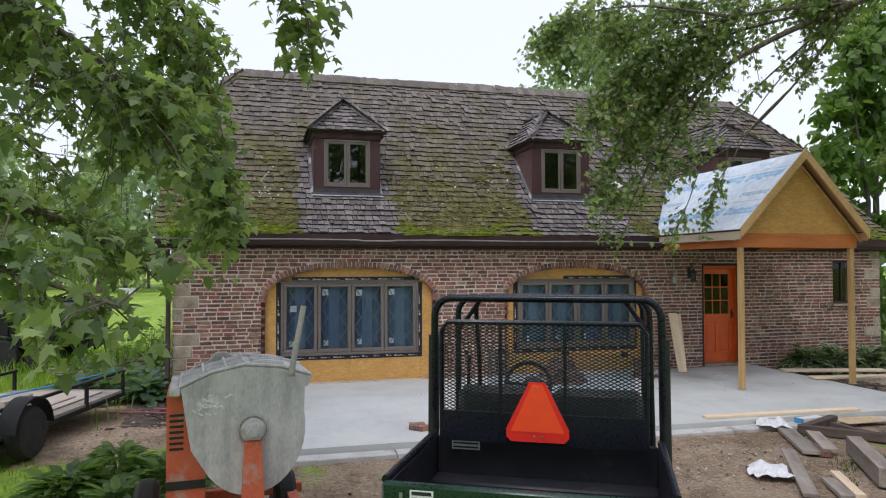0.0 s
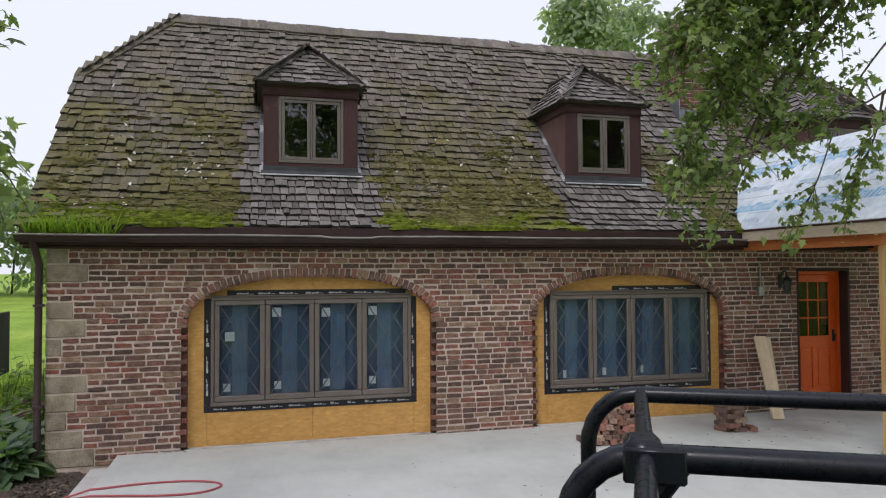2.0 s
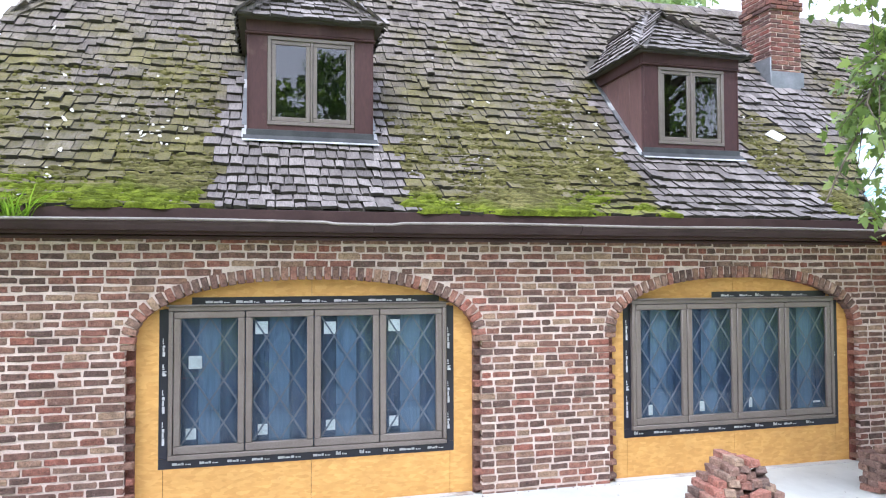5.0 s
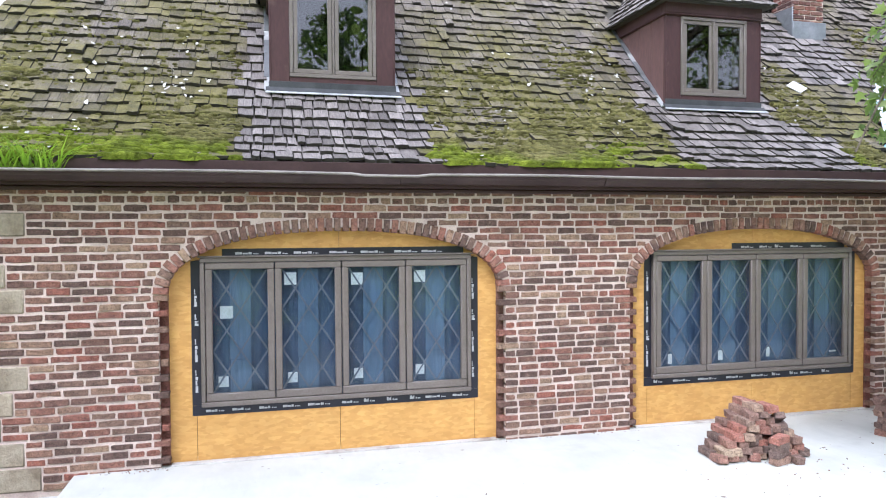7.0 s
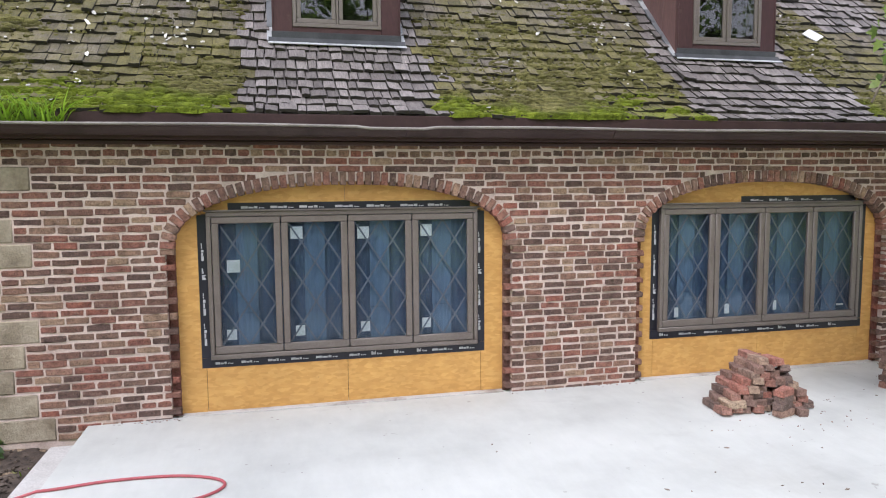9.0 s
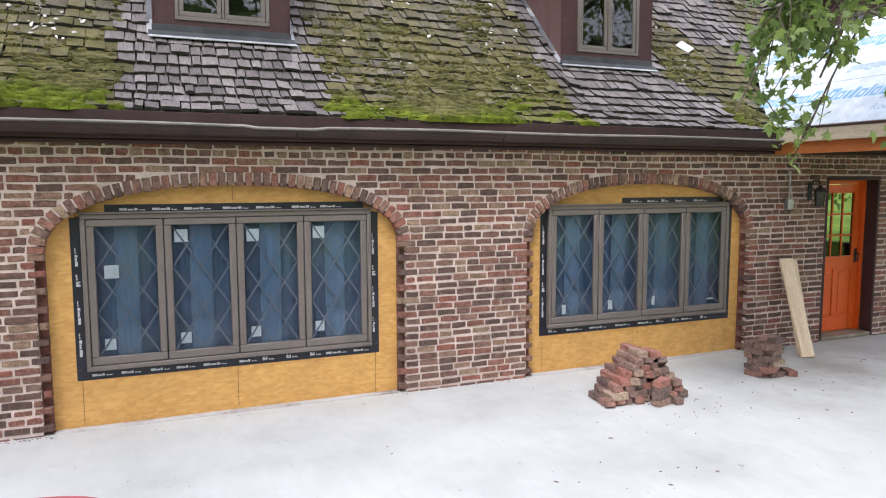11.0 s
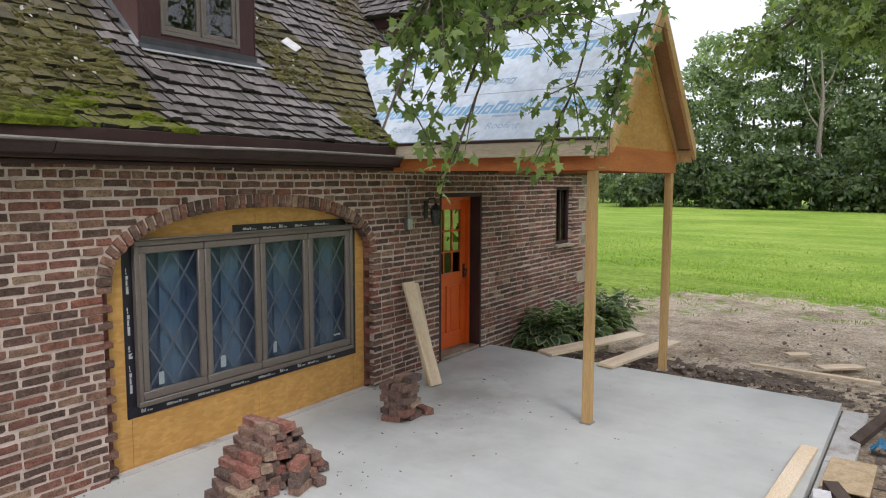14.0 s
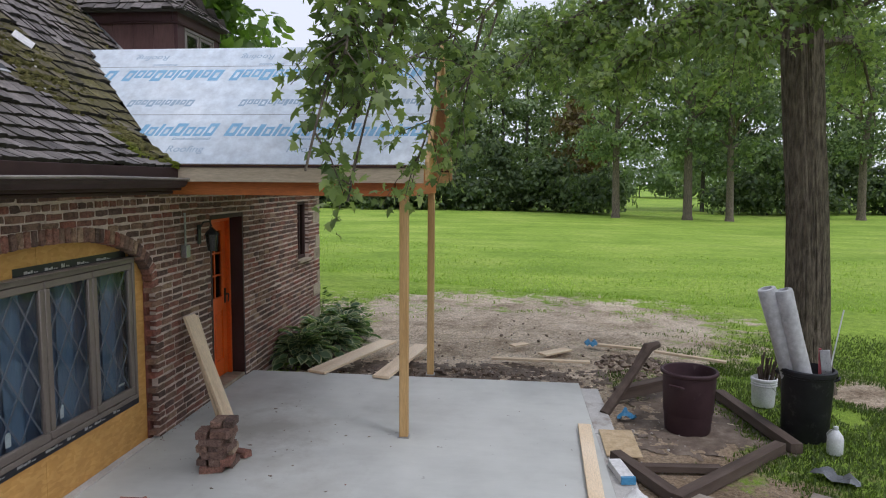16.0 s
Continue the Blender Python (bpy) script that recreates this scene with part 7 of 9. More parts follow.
sc = part("cargo_screen", Geo().tube([(-0.64, -0.03, 1.20), (-0.64, -0.03, 1.90), (-0.60, -0.03, 1.96), (0.60, -0.03, 1.96), (0.64, -0.03, 1.90), (0.64, -0.03, 1.20)], 0.016, 8)
          .box((-0.645, -0.045, 1.20), (0.645, -0.02, 1.39)), BLACK_PAINT, utv, "black screen of expanded mesh")
sc.matrix_basis = Matrix.Translation((0, -0.21, 0.098)) @ Matrix.Diagonal((0.955, 1, 0.955, 1))
for x in (-0.265, 0.14):
    part("mesh_upright", Geo().box((x, -0.042, 1.38), (x + 0.022, -0.022, 1.95)), BLACK_PAINT, sc)
ms = Geo()
Wm, Hm, dx, dz = 1.26, 0.56, 0.044, 0.022
n = int(Wm / dx + Hm / dz) + 2
for sg in (1, -1):
    for i in range(-n, 2 * n):
        x0 = -Wm / 2 + i * dx
        seg = []
        for t_ in (0.0, Hm):
            seg.append((x0 + sg * t_ * dx / dz, 1.39 + t_))
        (xa, za), (xb, zb) = seg
        def at_x(x, xa=xa, za=za, xb=xb, zb=zb):
            return za + (x - xa) * (zb - za) / (xb - xa)
        ends = []
        for x, z in ((xa, za), (xb, zb)):
            c = min(max(x, -Wm / 2), Wm / 2)
            ends.append((c, at_x(c)))
        if abs(ends[0][0] - ends[1][0]) > 0.01:
            p, q = [Vector((e[0], -0.034 + 0.001 * sg, e[1])) for e in ends]
            ms.box((0, -0.003, -0.002), ((q - p).length, 0.003, 0.002), beam_pose(p, q, 90))
part("expanded_mesh", ms, BLACK_PAINT, sc)
tri = part("warning_triangle", Geo().prism([(-0.195, 1.125), (-0.165, 1.095), (0.165, 1.095), (0.195, 1.125), (0.195, 1.175), (0.05, 1.465), (-0.05, 1.465), (-0.195, 1.175)], -0.065, -0.058, pose(-0.02, 0, 0.14)), SMV_RED, utv, "orange slow-vehicle triangle with a red border")
tri.matrix_basis = Matrix.Translation((0, -0.21, 0.085)) @ Matrix.Diagonal((0.955, 1, 0.955, 1))
bolts = Geo()
for x, z in ((0.0, 1.43), (-0.02, 1.13), (0.03, 1.13)):
    bolts.lathe([(0.008, 0), (0.006, 0.006)], 8, pose(x - 0.02, -0.069, z + 0.14, 90))
part("bolt_heads", bolts, STEEL, tri)
part("triangle_face", Geo().prism([(-0.166, 1.158), (0.166, 1.158), (0.030, 1.452), (-0.030, 1.452)], -0.069, -0.0655, pose(-0.02, 0, 0.14)), SMV_ORANGE, tri)
part("seat_back", Geo().box((-0.62, 0.06, 1.05), (0.0, 0.20, 1.52), pose(0, 0, 0, -8), c=0.05).box((0.02, 0.06, 1.05), (0.62, 0.20, 1.52), pose(0, 0, 0, -8), c=0.05), SEAT_VINYL, utv)
part("seat_base", Geo().box((-0.62, 0.2, 0.82), (0.62, 0.68, 0.98), c=0.05), SEAT_VINYL, utv)
part("dashboard", Geo().box((-0.66, 1.02, 1.0), (0.66, 1.28, 1.28), c=0.05), BLACK_PLASTIC, utv)
part("hood", Geo().prism([(1.2, 0.75), (1.95, 0.75), (1.98, 0.98), (1.7, 1.14), (1.22, 1.26)], -0.6, 0.6, axis="x"), GREEN_PAINT, utv)
ws = part("windshield", Geo().box((-0.60, 1.36, 1.20), (0.60, 1.366, 1.60), c=0.001), GLASS, utv, "low clear windshield")
ws.visible_shadow = False
for x in (-0.48, 0.05, 0.52):
    part("windshield_clip", Geo().box((x - 0.03, 1.345, 1.58), (x + 0.03, 1.38, 1.625), c=0.006), BLACK_PLASTIC, ws)
part("gauge_pod", Geo().lathe([(0.075, 0), (0.08, 0.05), (0.06, 0.07)], 18, pose(-0.18, 1.02, 1.36, 60)), BLACK_PLASTIC, utv)
part("dash_tray", Geo().box((0.05, 0.98, 1.27), (0.6, 1.24, 1.33), c=0.02), BLACK_PLASTIC, utv)
sw = part("steering_wheel", Geo().tube([(0.17 * math.cos(a), 0.17 * math.sin(a), 0) for a in np.linspace(0, 2 * math.pi, 24, endpoint=False)], 0.017, 8, pose(-0.2, 0.86, 1.42, 62), closed=True), BLACK_PLASTIC, utv)
part("spoke", Geo().tube([(-0.16, 0, 0), (0, 0.0, -0.02), (0.16, 0, 0)], 0.014, 8, pose(-0.2, 0.86, 1.42, 62)).tube([(0, 0, -0.02), (0, -0.16, 0)], 0.014, 8, pose(-0.2, 0.86, 1.42, 62)).tube([(0, 0, -0.02), (0, 0, -0.3)], 0.02, 8, pose(-0.2, 0.86, 1.42, 62)), BLACK_PLASTIC, sw)
part("chassis", Geo().box((-0.55, -0.95, 0.42), (0.55, 1.9, 0.72), c=0.03), BLACK_PLASTIC, utv)
part("floor_pan", Geo().box((-0.62, 0.1, 0.55), (0.62, 1.3, 0.60)), BLACK_PLASTIC, utv)
for sg in (-1, 1):
    for yy in (-0.55, 1.5):
        wh = part("wheel", Geo().lathe([(0.16, -0.12), (0.27, -0.12), (0.305, -0.08), (0.31, 0.0), (0.305, 0.08), (0.27, 0.12), (0.16, 0.12)], 28, pose(sg * 0.6, yy, 0.31, 0, 90, 0)), RUBBER, utv)
        part("rim", Geo().lathe([(0.05, -0.07), (0.158, -0.10), (0.158, 0.10), (0.05, 0.07)], 20, pose(sg * 0.6, yy, 0.31, 0, 90, 0)), STEEL, wh)
        part("fender", Geo().box((sg * 0.6 - 0.15, yy - 0.36, 0.66), (sg * 0.6 + 0.15, yy + 0.36, 0.72), c=0.02), GREEN_PAINT if yy > 0 else BLACK_PLASTIC, utv)

# ---- mortar mixer ----
mixer = thing("mortar_mixer", "towable mortar mixer with a cement-caked grey drum and orange frame", "mixer", pose(0.124, 5.13, -0.16, 0, 0, 5))
# local: x right, y away, z up; the drum's axle lies along y at HZ
HZ, DL = 1.135, 0.60
plate = [(-0.49, 0.315), (-0.28, 0.41), (-0.06, 0.455), (0.20, 0.43), (0.42, 0.36), (0.375, 0.29)]
plate += [(0.39 * math.cos(a) - 0.01, 0.47 * math.sin(a)) for a in np.linspace(0.22, -math.pi + 0.75, 18)]
plate += [(-0.42, -0.12)]
plate = [(x, z + HZ) for x, z in plate]
part("drum_front", Geo().prism(plate, -0.012, 0.012), MIXER_STEEL, mixer, "grey steel drum end caked with cement", smooth=False)
part("drum_back", Geo().prism(plate, DL, DL + 0.02), MIXER_STEEL, mixer, smooth=False)
shell = Geo()
arc = plate[5:] + [plate[0]]
for k in range(len(arc) - 1):
    (xa, za), (xb, zb) = arc[k], arc[k + 1]
    shell.add([(xa, 0, za), (xb, 0, zb), (xb, DL, zb), (xa, DL, za)], [(0, 1, 2, 3)])
    shell.add([(xa * 0.97, 0, za * 0.99), (xb * 0.97, 0, zb * 0.99), (xb * 0.97, DL, zb * 0.99), (xa * 0.97, DL, za * 0.99)], [(3, 2, 1, 0)])
part("drum_shell", shell, MIXER_STEEL, mixer)
part("pour_lip", Geo().add([(0.375, -0.01, HZ + 0.29), (0.375, DL + 0.02, HZ + 0.29), (0.42, DL + 0.02, HZ + 0.37), (0.42, -0.01, HZ + 0.37), (0.39, -0.01, HZ + 0.285), (0.39, DL + 0.02, HZ + 0.285), (0.435, DL + 0.02, HZ + 0.365), (0.435, -0.01, HZ + 0.365)],
     [(0, 1, 2, 3), (7, 6, 5, 4), (3, 2, 6, 7), (0, 3, 7, 4), (1, 5, 6, 2)]), MIXER_STEEL, mixer)
gr = Geo()
for k in range(7):
    y = 0.04 + k * (DL - 0.08) / 6
    gr.tube([(-0.49, y, HZ + 0.33), (-0.28, y, HZ + 0.425), (-0.06, y, HZ + 0.47)], 0.013, 6)
for u in (0.0, 0.35, 0.7, 1.0):
    x = -0.49 + 0.43 * u
    z = HZ + float(np.interp(x, [-0.49, -0.28, -0.06], [0.33, 0.425, 0.47])) + 0.012
    gr.tube([(x, 0, z), (x, DL, z)], 0.013, 6)
# Added near-black slab under the grate; paints the shade inside the drum.
part("drum_shade", Geo().box((-0.46, 0.02, HZ + 0.26), (0.30, DL - 0.02, HZ + 0.29)), IRON, mixer, "dark slab that stands for the shade inside the drum")
part("grate", gr, MIXER_STEEL, mixer, "cement-caked steel bag grate")
cover = Geo()
cover.add([(-0.06, 0, HZ + 0.46), (-0.06, DL, HZ + 0.46), (0.20, DL, HZ + 0.435), (0.20, 0, HZ + 0.435), (0.42, DL, HZ + 0.365), (0.42, 0, HZ + 0.365)], [(0, 3, 2, 1), (3, 5, 4, 2)])
part("top_cover", cover, MIXER_STEEL, mixer)
for k in range(5):
    y = 0.05 + k * (DL - 0.1) / 4
    part("cover_rib", Geo().box((0, -0.013, 0), (0.24, 0.013, 0.022), beam_pose((0.0, y, HZ + 0.452), (0.25, y, HZ + 0.425)), c=0.005), MIXER_STEEL, mixer)
part("lip_box", Geo().box((-0.565, -0.01, HZ + 0.262), (-0.49, DL + 0.02, HZ + 0.325), c=0.01), MIXER_STEEL, mixer, "pale cement-caked lip")
part("cement_bag", Geo().prism([(-0.40, HZ + 0.39), (-0.30, HZ + 0.43), (-0.24, HZ + 0.50), (-0.16, HZ + 0.50), (-0.10, HZ + 0.465)], DL - 0.06, DL - 0.02), MIXER_STEEL, mixer, smooth=False)
for yy, m_ in ((0.0, 1), (DL, 1)):
    part("rim_bar", Geo().tube([(-0.50, yy, HZ + 0.33), (-0.28, yy, HZ + 0.425), (-0.06, yy, HZ + 0.47), (0.20, yy, HZ + 0.445), (0.42, yy, HZ + 0.375)], 0.014, 8), MIXER_STEEL, mixer)
part("hub", Geo().lathe([(0.085, 0.0), (0.085, 0.03), (0.055, 0.035), (0.055, 0.10), (0.03, 0.105), (0.03, 0.12)], 20, pose(0, -0.01, HZ, 90)), MIXER_STEEL, mixer)
part("hub_ring", Geo().lathe([(0.115, 0.0), (0.118, 0.014), (0.10, 0.016), (0.098, 0.0)], 24, pose(0, -0.012, HZ, 90), cap=False), HANDLE_WOOD, mixer, "pale worn bearing ring")
for k in range(5):
    a = 2 * math.pi * k / 5 + 0.3
    part("bolt", Geo().lathe([(0.014, 0), (0.014, 0.02)], 6, pose(0.072 * math.cos(a), -0.038, HZ + 0.072 * math.sin(a), 90)), MIXER_STEEL, mixer)
marks = Geo()
for k in range(34):
    xa, za = -0.30 + rng.gauss(0, 0.05), 0.20 + rng.gauss(0, 0.035)
    p, q = Vector((xa, -0.0135, HZ + za)), Vector((xa + rng.uniform(-0.05, 0.05), -0.0135, HZ + za + rng.uniform(-0.03, 0.03)))
    if (q - p).length > 0.012:
        marks.box((0, -0.005, -0.001), ((q - p).length, 0.005, 0.001), beam_pose(p, q, 90))
part("chalk_marks", marks, PAPER, mixer, "smeared white paint strokes")["kind"] = "stuff"
part("dump_handle", Geo().tube([(0.275, -0.01, HZ + 0.385), (0.285, -0.015, HZ + 0.45), (0.36, -0.04, HZ + 0.885)], [0.026, 0.024, 0.021], 10), HANDLE_WOOD, mixer, "pale worn wooden dump handle")
for y in (-0.09, DL + 0.06):
    part("pedestal", Geo().prism([(-0.06, HZ - 0.075), (0.06, HZ - 0.075), (0.085, 0.5), (-0.085, 0.5)], y, y + 0.05), MIXER_ORANGE, mixer, "scuffed orange pedestal")
part("frame_rail", Geo().box((-0.55, -0.10, 0.44), (0.45, -0.03, 0.52), c=0.008).box((-0.55, DL + 0.04, 0.44), (0.45, DL + 0.11, 0.52), c=0.008).box((-0.5, -0.03, 0.44), (-0.42, DL + 0.04, 0.52)).box((0.3, -0.03, 0.44), (0.38, DL + 0.04, 0.52)), MIXER_ORANGE, mixer)
cowl = part("engine_cowl", Geo().prism([(-0.585, 0.55), (-0.32, 0.52), (-0.32, 1.10), (-0.50, 1.40), (-0.585, 1.385)], 0.1, 0.75), MIXER_ORANGE, mixer, "orange engine cowl with vent slots", smooth=False)
for k in range(7):
    part("vent_slot", Geo().box((-0.565, 0.094, 1.0 + 0.04 * k), (-0.47, 0.101, 1.018 + 0.04 * k)), IRON, cowl)
part("belt_strip", Geo().box((-0.59, 0.09, 0.72), (-0.32, 0.098, 0.78), pose(0, 0, 0, 0, 0, 0)), IRON, cowl)
for x in (-0.74, 0.30):
    for y in (0.0, ):
        wh = part("wheel", Geo().lathe([(0.16, -0.085), (0.28, -0.085), (0.32, -0.05), (0.325, 0.0), (0.32, 0.05), (0.28, 0.085), (0.16, 0.085)], 26, pose(x, 0.68, 0.325, 0, 90, 0)), RUBBER, mixer)
        part("rim", Geo().lathe([(0.04, -0.05), (0.148, -0.07), (0.148, 0.07), (0.04, 0.05)], 18, pose(x, 0.68, 0.325, 0, 90, 0)), MIXER_ORANGE, wh)
part("axle", Geo().tube([(-0.74, 0.68, 0.325), (0.30, 0.68, 0.325)], 0.025, 8), MIXER_ORANGE, mixer)
part("tow_bar", Geo().tube([(-0.05, -0.05, 0.48), (-0.05, -1.0, 0.42)], 0.03, 8), MIXER_ORANGE, mixer)

# ---- trailers at the side of the yard ----
trailer = thing("utility_trailer", "low black angle-iron utility trailer carrying plywood", "trailer", pose(-1.98, 12.15, -0.17, 0, 0, 165.4))
# local: y towards the street, x to the right when looking along y
TL, TW = 4.6, 1.75
part("deck", Geo().box((0, 0.02, 0.30), (TW, TL, 0.34)), GREY_BOARD, trailer)
for x in (0.0, TW):
    part("top_rail", Geo().box((x - 0.025, 0, 0.62), (x + 0.025, TL, 0.66), c=0.004), BLACK_MATTE, trailer, "black angle-iron rail")
    part("bottom_rail", Geo().box((x - 0.03, 0, 0.24), (x + 0.03, TL, 0.30), c=0.004), BLACK_MATTE, trailer)
    for k in range(5):
        part("upright", Geo().box((x - 0.022, 0.02 + k * (TL - 0.06) / 4, 0.30), (x + 0.022, 0.07 + k * (TL - 0.06) / 4, 0.62), c=0.003), BLACK_MATTE, trailer)
    wh = part("wheel", Geo().lathe([(0.17, -0.09), (0.29, -0.09), (0.32, -0.05), (0.325, 0), (0.32, 0.05), (0.29, 0.09), (0.17, 0.09)], 26, pose(x + (0.16 if x else -0.16), 2.9, 0.325, 0, 90, 0)), RUBBER, trailer)
    part("rim", Geo().lathe([(0.05, -0.05), (0.168, -0.07), (0.168, 0.07), (0.05, 0.05)], 18, pose(x + (0.16 if x else -0.16), 2.9, 0.325, 0, 90, 0)), STEEL, wh)
    fd = [(2.9 + 0.40 * math.cos(a), 0.36 + 0.40 * math.sin(a)) for a in np.linspace(0.1, math.pi - 0.1, 12)]
    part("fender", Geo().prism(fd + [(p[0], p[1] - 0.02) for p in fd[::-1]], x + (0.04 if x else -0.27), x + (0.27 if x else -0.04), axis="x"), BLACK_MATTE, trailer)
tm = trailer.matrix_basis
for k, (x0_, y0_, x1_, y1_, z_) in enumerate(((0.2, 0.3, 1.5, 2.3, 0.345), (0.35, 0.8, 1.6, 2.9, 0.365), (0.3, 2.0, 0.9, 2.6, 0.385))):
    solo("plywood_sheet", Geo().box((x0_, y0_, z_), (x1_, y1_, z_ + (0.018 if k < 2 else 0.25)), c=0.004), CARDBOARD, "weathered plywood sheet lying on the trailer" if k < 2 else "cardboard box on the trailer", "plywood" if k < 2 else "box", tm)
solo("blue_strap", Geo().tube([(0.02, 0.3, 0.68), (0.2, 1.4, 0.675), (0.5, 2.6, 0.67)], 0.015, 6), BLUE_PLASTIC, "faded blue strip lying along the trailer rail", "strap", tm)
dump = thing("dump_trailer", "black high-sided dump trailer parked on the lawn", "trailer", pose(-3.52, 17.3, -0.18, 0, 0, 4))
part("box_floor", Geo().box((-4.4, 0, 0.62), (0.0, 1.9, 0.68)), BLACK_MATTE, dump)
for y in (0.0, 1.86):
    part("side_panel", Geo().box((-4.4, y, 0.56), (0, y + 0.04, 1.60)), BLACK_MATTE, dump, "black side panel with faded grey steel")
    for k in range(6):
        part("rib", Geo().box((-4.4 + 0.86 * k, y - 0.04, 0.54), (-4.3 + 0.86 * k, y, 1.62), c=0.004), BLACK_MATTE, dump)
    part("faded_sheet", Geo().box((-4.2, y - 0.004, 1.30), (-0.25, y - 0.001, 1.54)), LEAD, dump)
part("tail_door", Geo().box((-0.02, 0.04, 0.45), (0.04, 1.86, 1.63), c=0.006), BLACK_MATTE, dump)
part("chassis", Geo().box((-5.4, 0.6, 0.42), (-0.2, 1.3, 0.62), c=0.01), BLACK_MATTE, dump)
for y in (-0.1, 2.0):
    for x in (-1.0, -1.85):
        wh = part("wheel", Geo().lathe([(0.19, -0.1), (0.34, -0.1), (0.37, -0.05), (0.37, 0.05), (0.34, 0.1), (0.19, 0.1)], 24, pose(x, y, 0.37, 90)), RUBBER, dump)
        part("rim", Geo().lathe([(0.05, -0.05), (0.188, -0.08), (0.188, 0.08), (0.05, 0.05)], 16, pose(x, y, 0.37, 90)), STEEL, wh)
sticks = Geo()
for k in range(70):
    p = Vector((-3.0 + rng.uniform(-0.9, 0.9), 15.6 + rng.uniform(-0.8, 0.8), -0.14 + rng.uniform(0, 0.28)))
    q = p + Vector((rng.uniform(-0.5, 0.5), rng.uniform(-0.5, 0.5), rng.uniform(-0.12, 0.15)))
    q.z = max(q.z, -0.14)
    sticks.tube([p, q], rng.uniform(0.012, 0.035), 5)
solo("scrap_heap", sticks, GREY_BOARD, "low heap of grey sticks and scrap on the grass", "debris", kind="stuff")
shed = thing("white_box", "small white box far off on the lawn", "box", pose(-12.0, 70, -0.35))
part("body", Geo().box((-0.7, -0.3, 0), (0.7, 0.4, 0.5), c=0.03), WHITE_PLASTIC, shed)
part("lid", Geo().box((-0.75, -0.35, 0.5), (0.75, 0.45, 0.58), c=0.03), WHITE_PLASTIC, shed)

# ---- trees and plants ----
MAPLE = np.array([(0, 0, 0), (0.09, 0.09, 0.01), (0.40, 0.0, -0.06), (0.25, 0.24, 0.0), (0.54, 0.50, -0.10), (0.23, 0.50, 0.02), (0.21, 0.68, 0.0), (0.0, 1.0, -0.09),
                  (-0.21, 0.68, 0.0), (-0.23, 0.50, 0.02), (-0.54, 0.50, -0.10), (-0.25, 0.24, 0.0), (-0.40, 0.0, -0.06), (-0.09, 0.09, 0.01), (0, 0.40, 0.05)])
MAPLE_F = np.array([(14, i, i + 1) for i in range(0, 13)] + [(14, 13, 0)])
OVAL = np.array([(0, 0, 0), (0.26, 0.3, 0.03), (0.22, 0.68, 0.02), (0, 1, -0.06), (-0.22, 0.68, 0.02), (-0.26, 0.3, 0.03)])
OVAL_F = np.array([(0, 1, 2), (0, 2, 3), (0, 3, 4), (0, 4, 5)])


def spread(shape, faces, at, way, face, size):
    """Leaves of one shape: their feet, the ways they point, their upper sides and their sizes, all as arrays."""
    way = way / np.linalg.norm(way, axis=1, keepdims=True)
    side = np.cross(way, face)
    side /= np.linalg.norm(side, axis=1, keepdims=True) + 1e-9
    up = np.cross(side, way)
    v = at[:, None] + size[:, None, None] * (shape[None, :, 0:1] * side[:, None] + shape[None, :, 1:2] * way[:, None] + shape[None, :, 2:3] * up[:, None])
    n, k = len(at), len(shape)
    f = faces[None] + (np.arange(n) * k)[:, None, None]
    return v.reshape(-1, 3), f.reshape(-1, faces.shape[1])


def bend(points, n):
    """A smooth line through points."""
    out = []
    p = [Vector(q) for q in points]
    for i in range(len(p) - 1):
        a, b, c, d = p[max(i - 1, 0)], p[i], p[i + 1], p[min(i + 2, len(p) - 1)]
        for k in range(n):
            u = k / n
            out.append(0.5 * ((2 * b) + (c - a) * u + (2 * a - 5 * b + 4 * c - d) * u * u + (3 * b - a - 3 * c + d) * u ** 3))
    return out + [p[-1]]


def furrowed(trunk, seed):
    """A trunk with long ridges and furrows in its bark."""
    line = bend([t[0] for t in trunk], 24)
    radii = np.interp(np.linspace(0, len(trunk) - 1, len(line)), range(len(trunk)), [t[1] for t in trunk])
    sides, g = 110, Geo()
    vs = []
    for p, rad in zip(line, radii):
        for k in range(sides):
            w = 2 * math.pi * k / sides
            c, q = math.cos(w), math.sin(w)
            ridge = abs(noise.noise((c * 8 + seed, q * 8, p.z * 0.45))) + 0.5 * abs(noise.noise((c * 17, q * 17 + seed, p.z * 1.3)))
            swell = 0.05 * noise.noise((c * 1.3, q * 1.3 + seed, p.z * 0.5))
            rr = rad * (1.03 + swell) - 0.026 * max(0.0, 0.42 - ridge) / 0.42 * min(1, rad * 4)
            vs.append(p + Vector((rr * c, rr * q, 0)))
    g.add(vs, [(i * sides + k, i * sides + (k + 1) % sides, (i + 1) * sides + (k + 1) % sides, (i + 1) * sides + k) for i in range(len(line) - 1) for k in range(sides)])
    return g


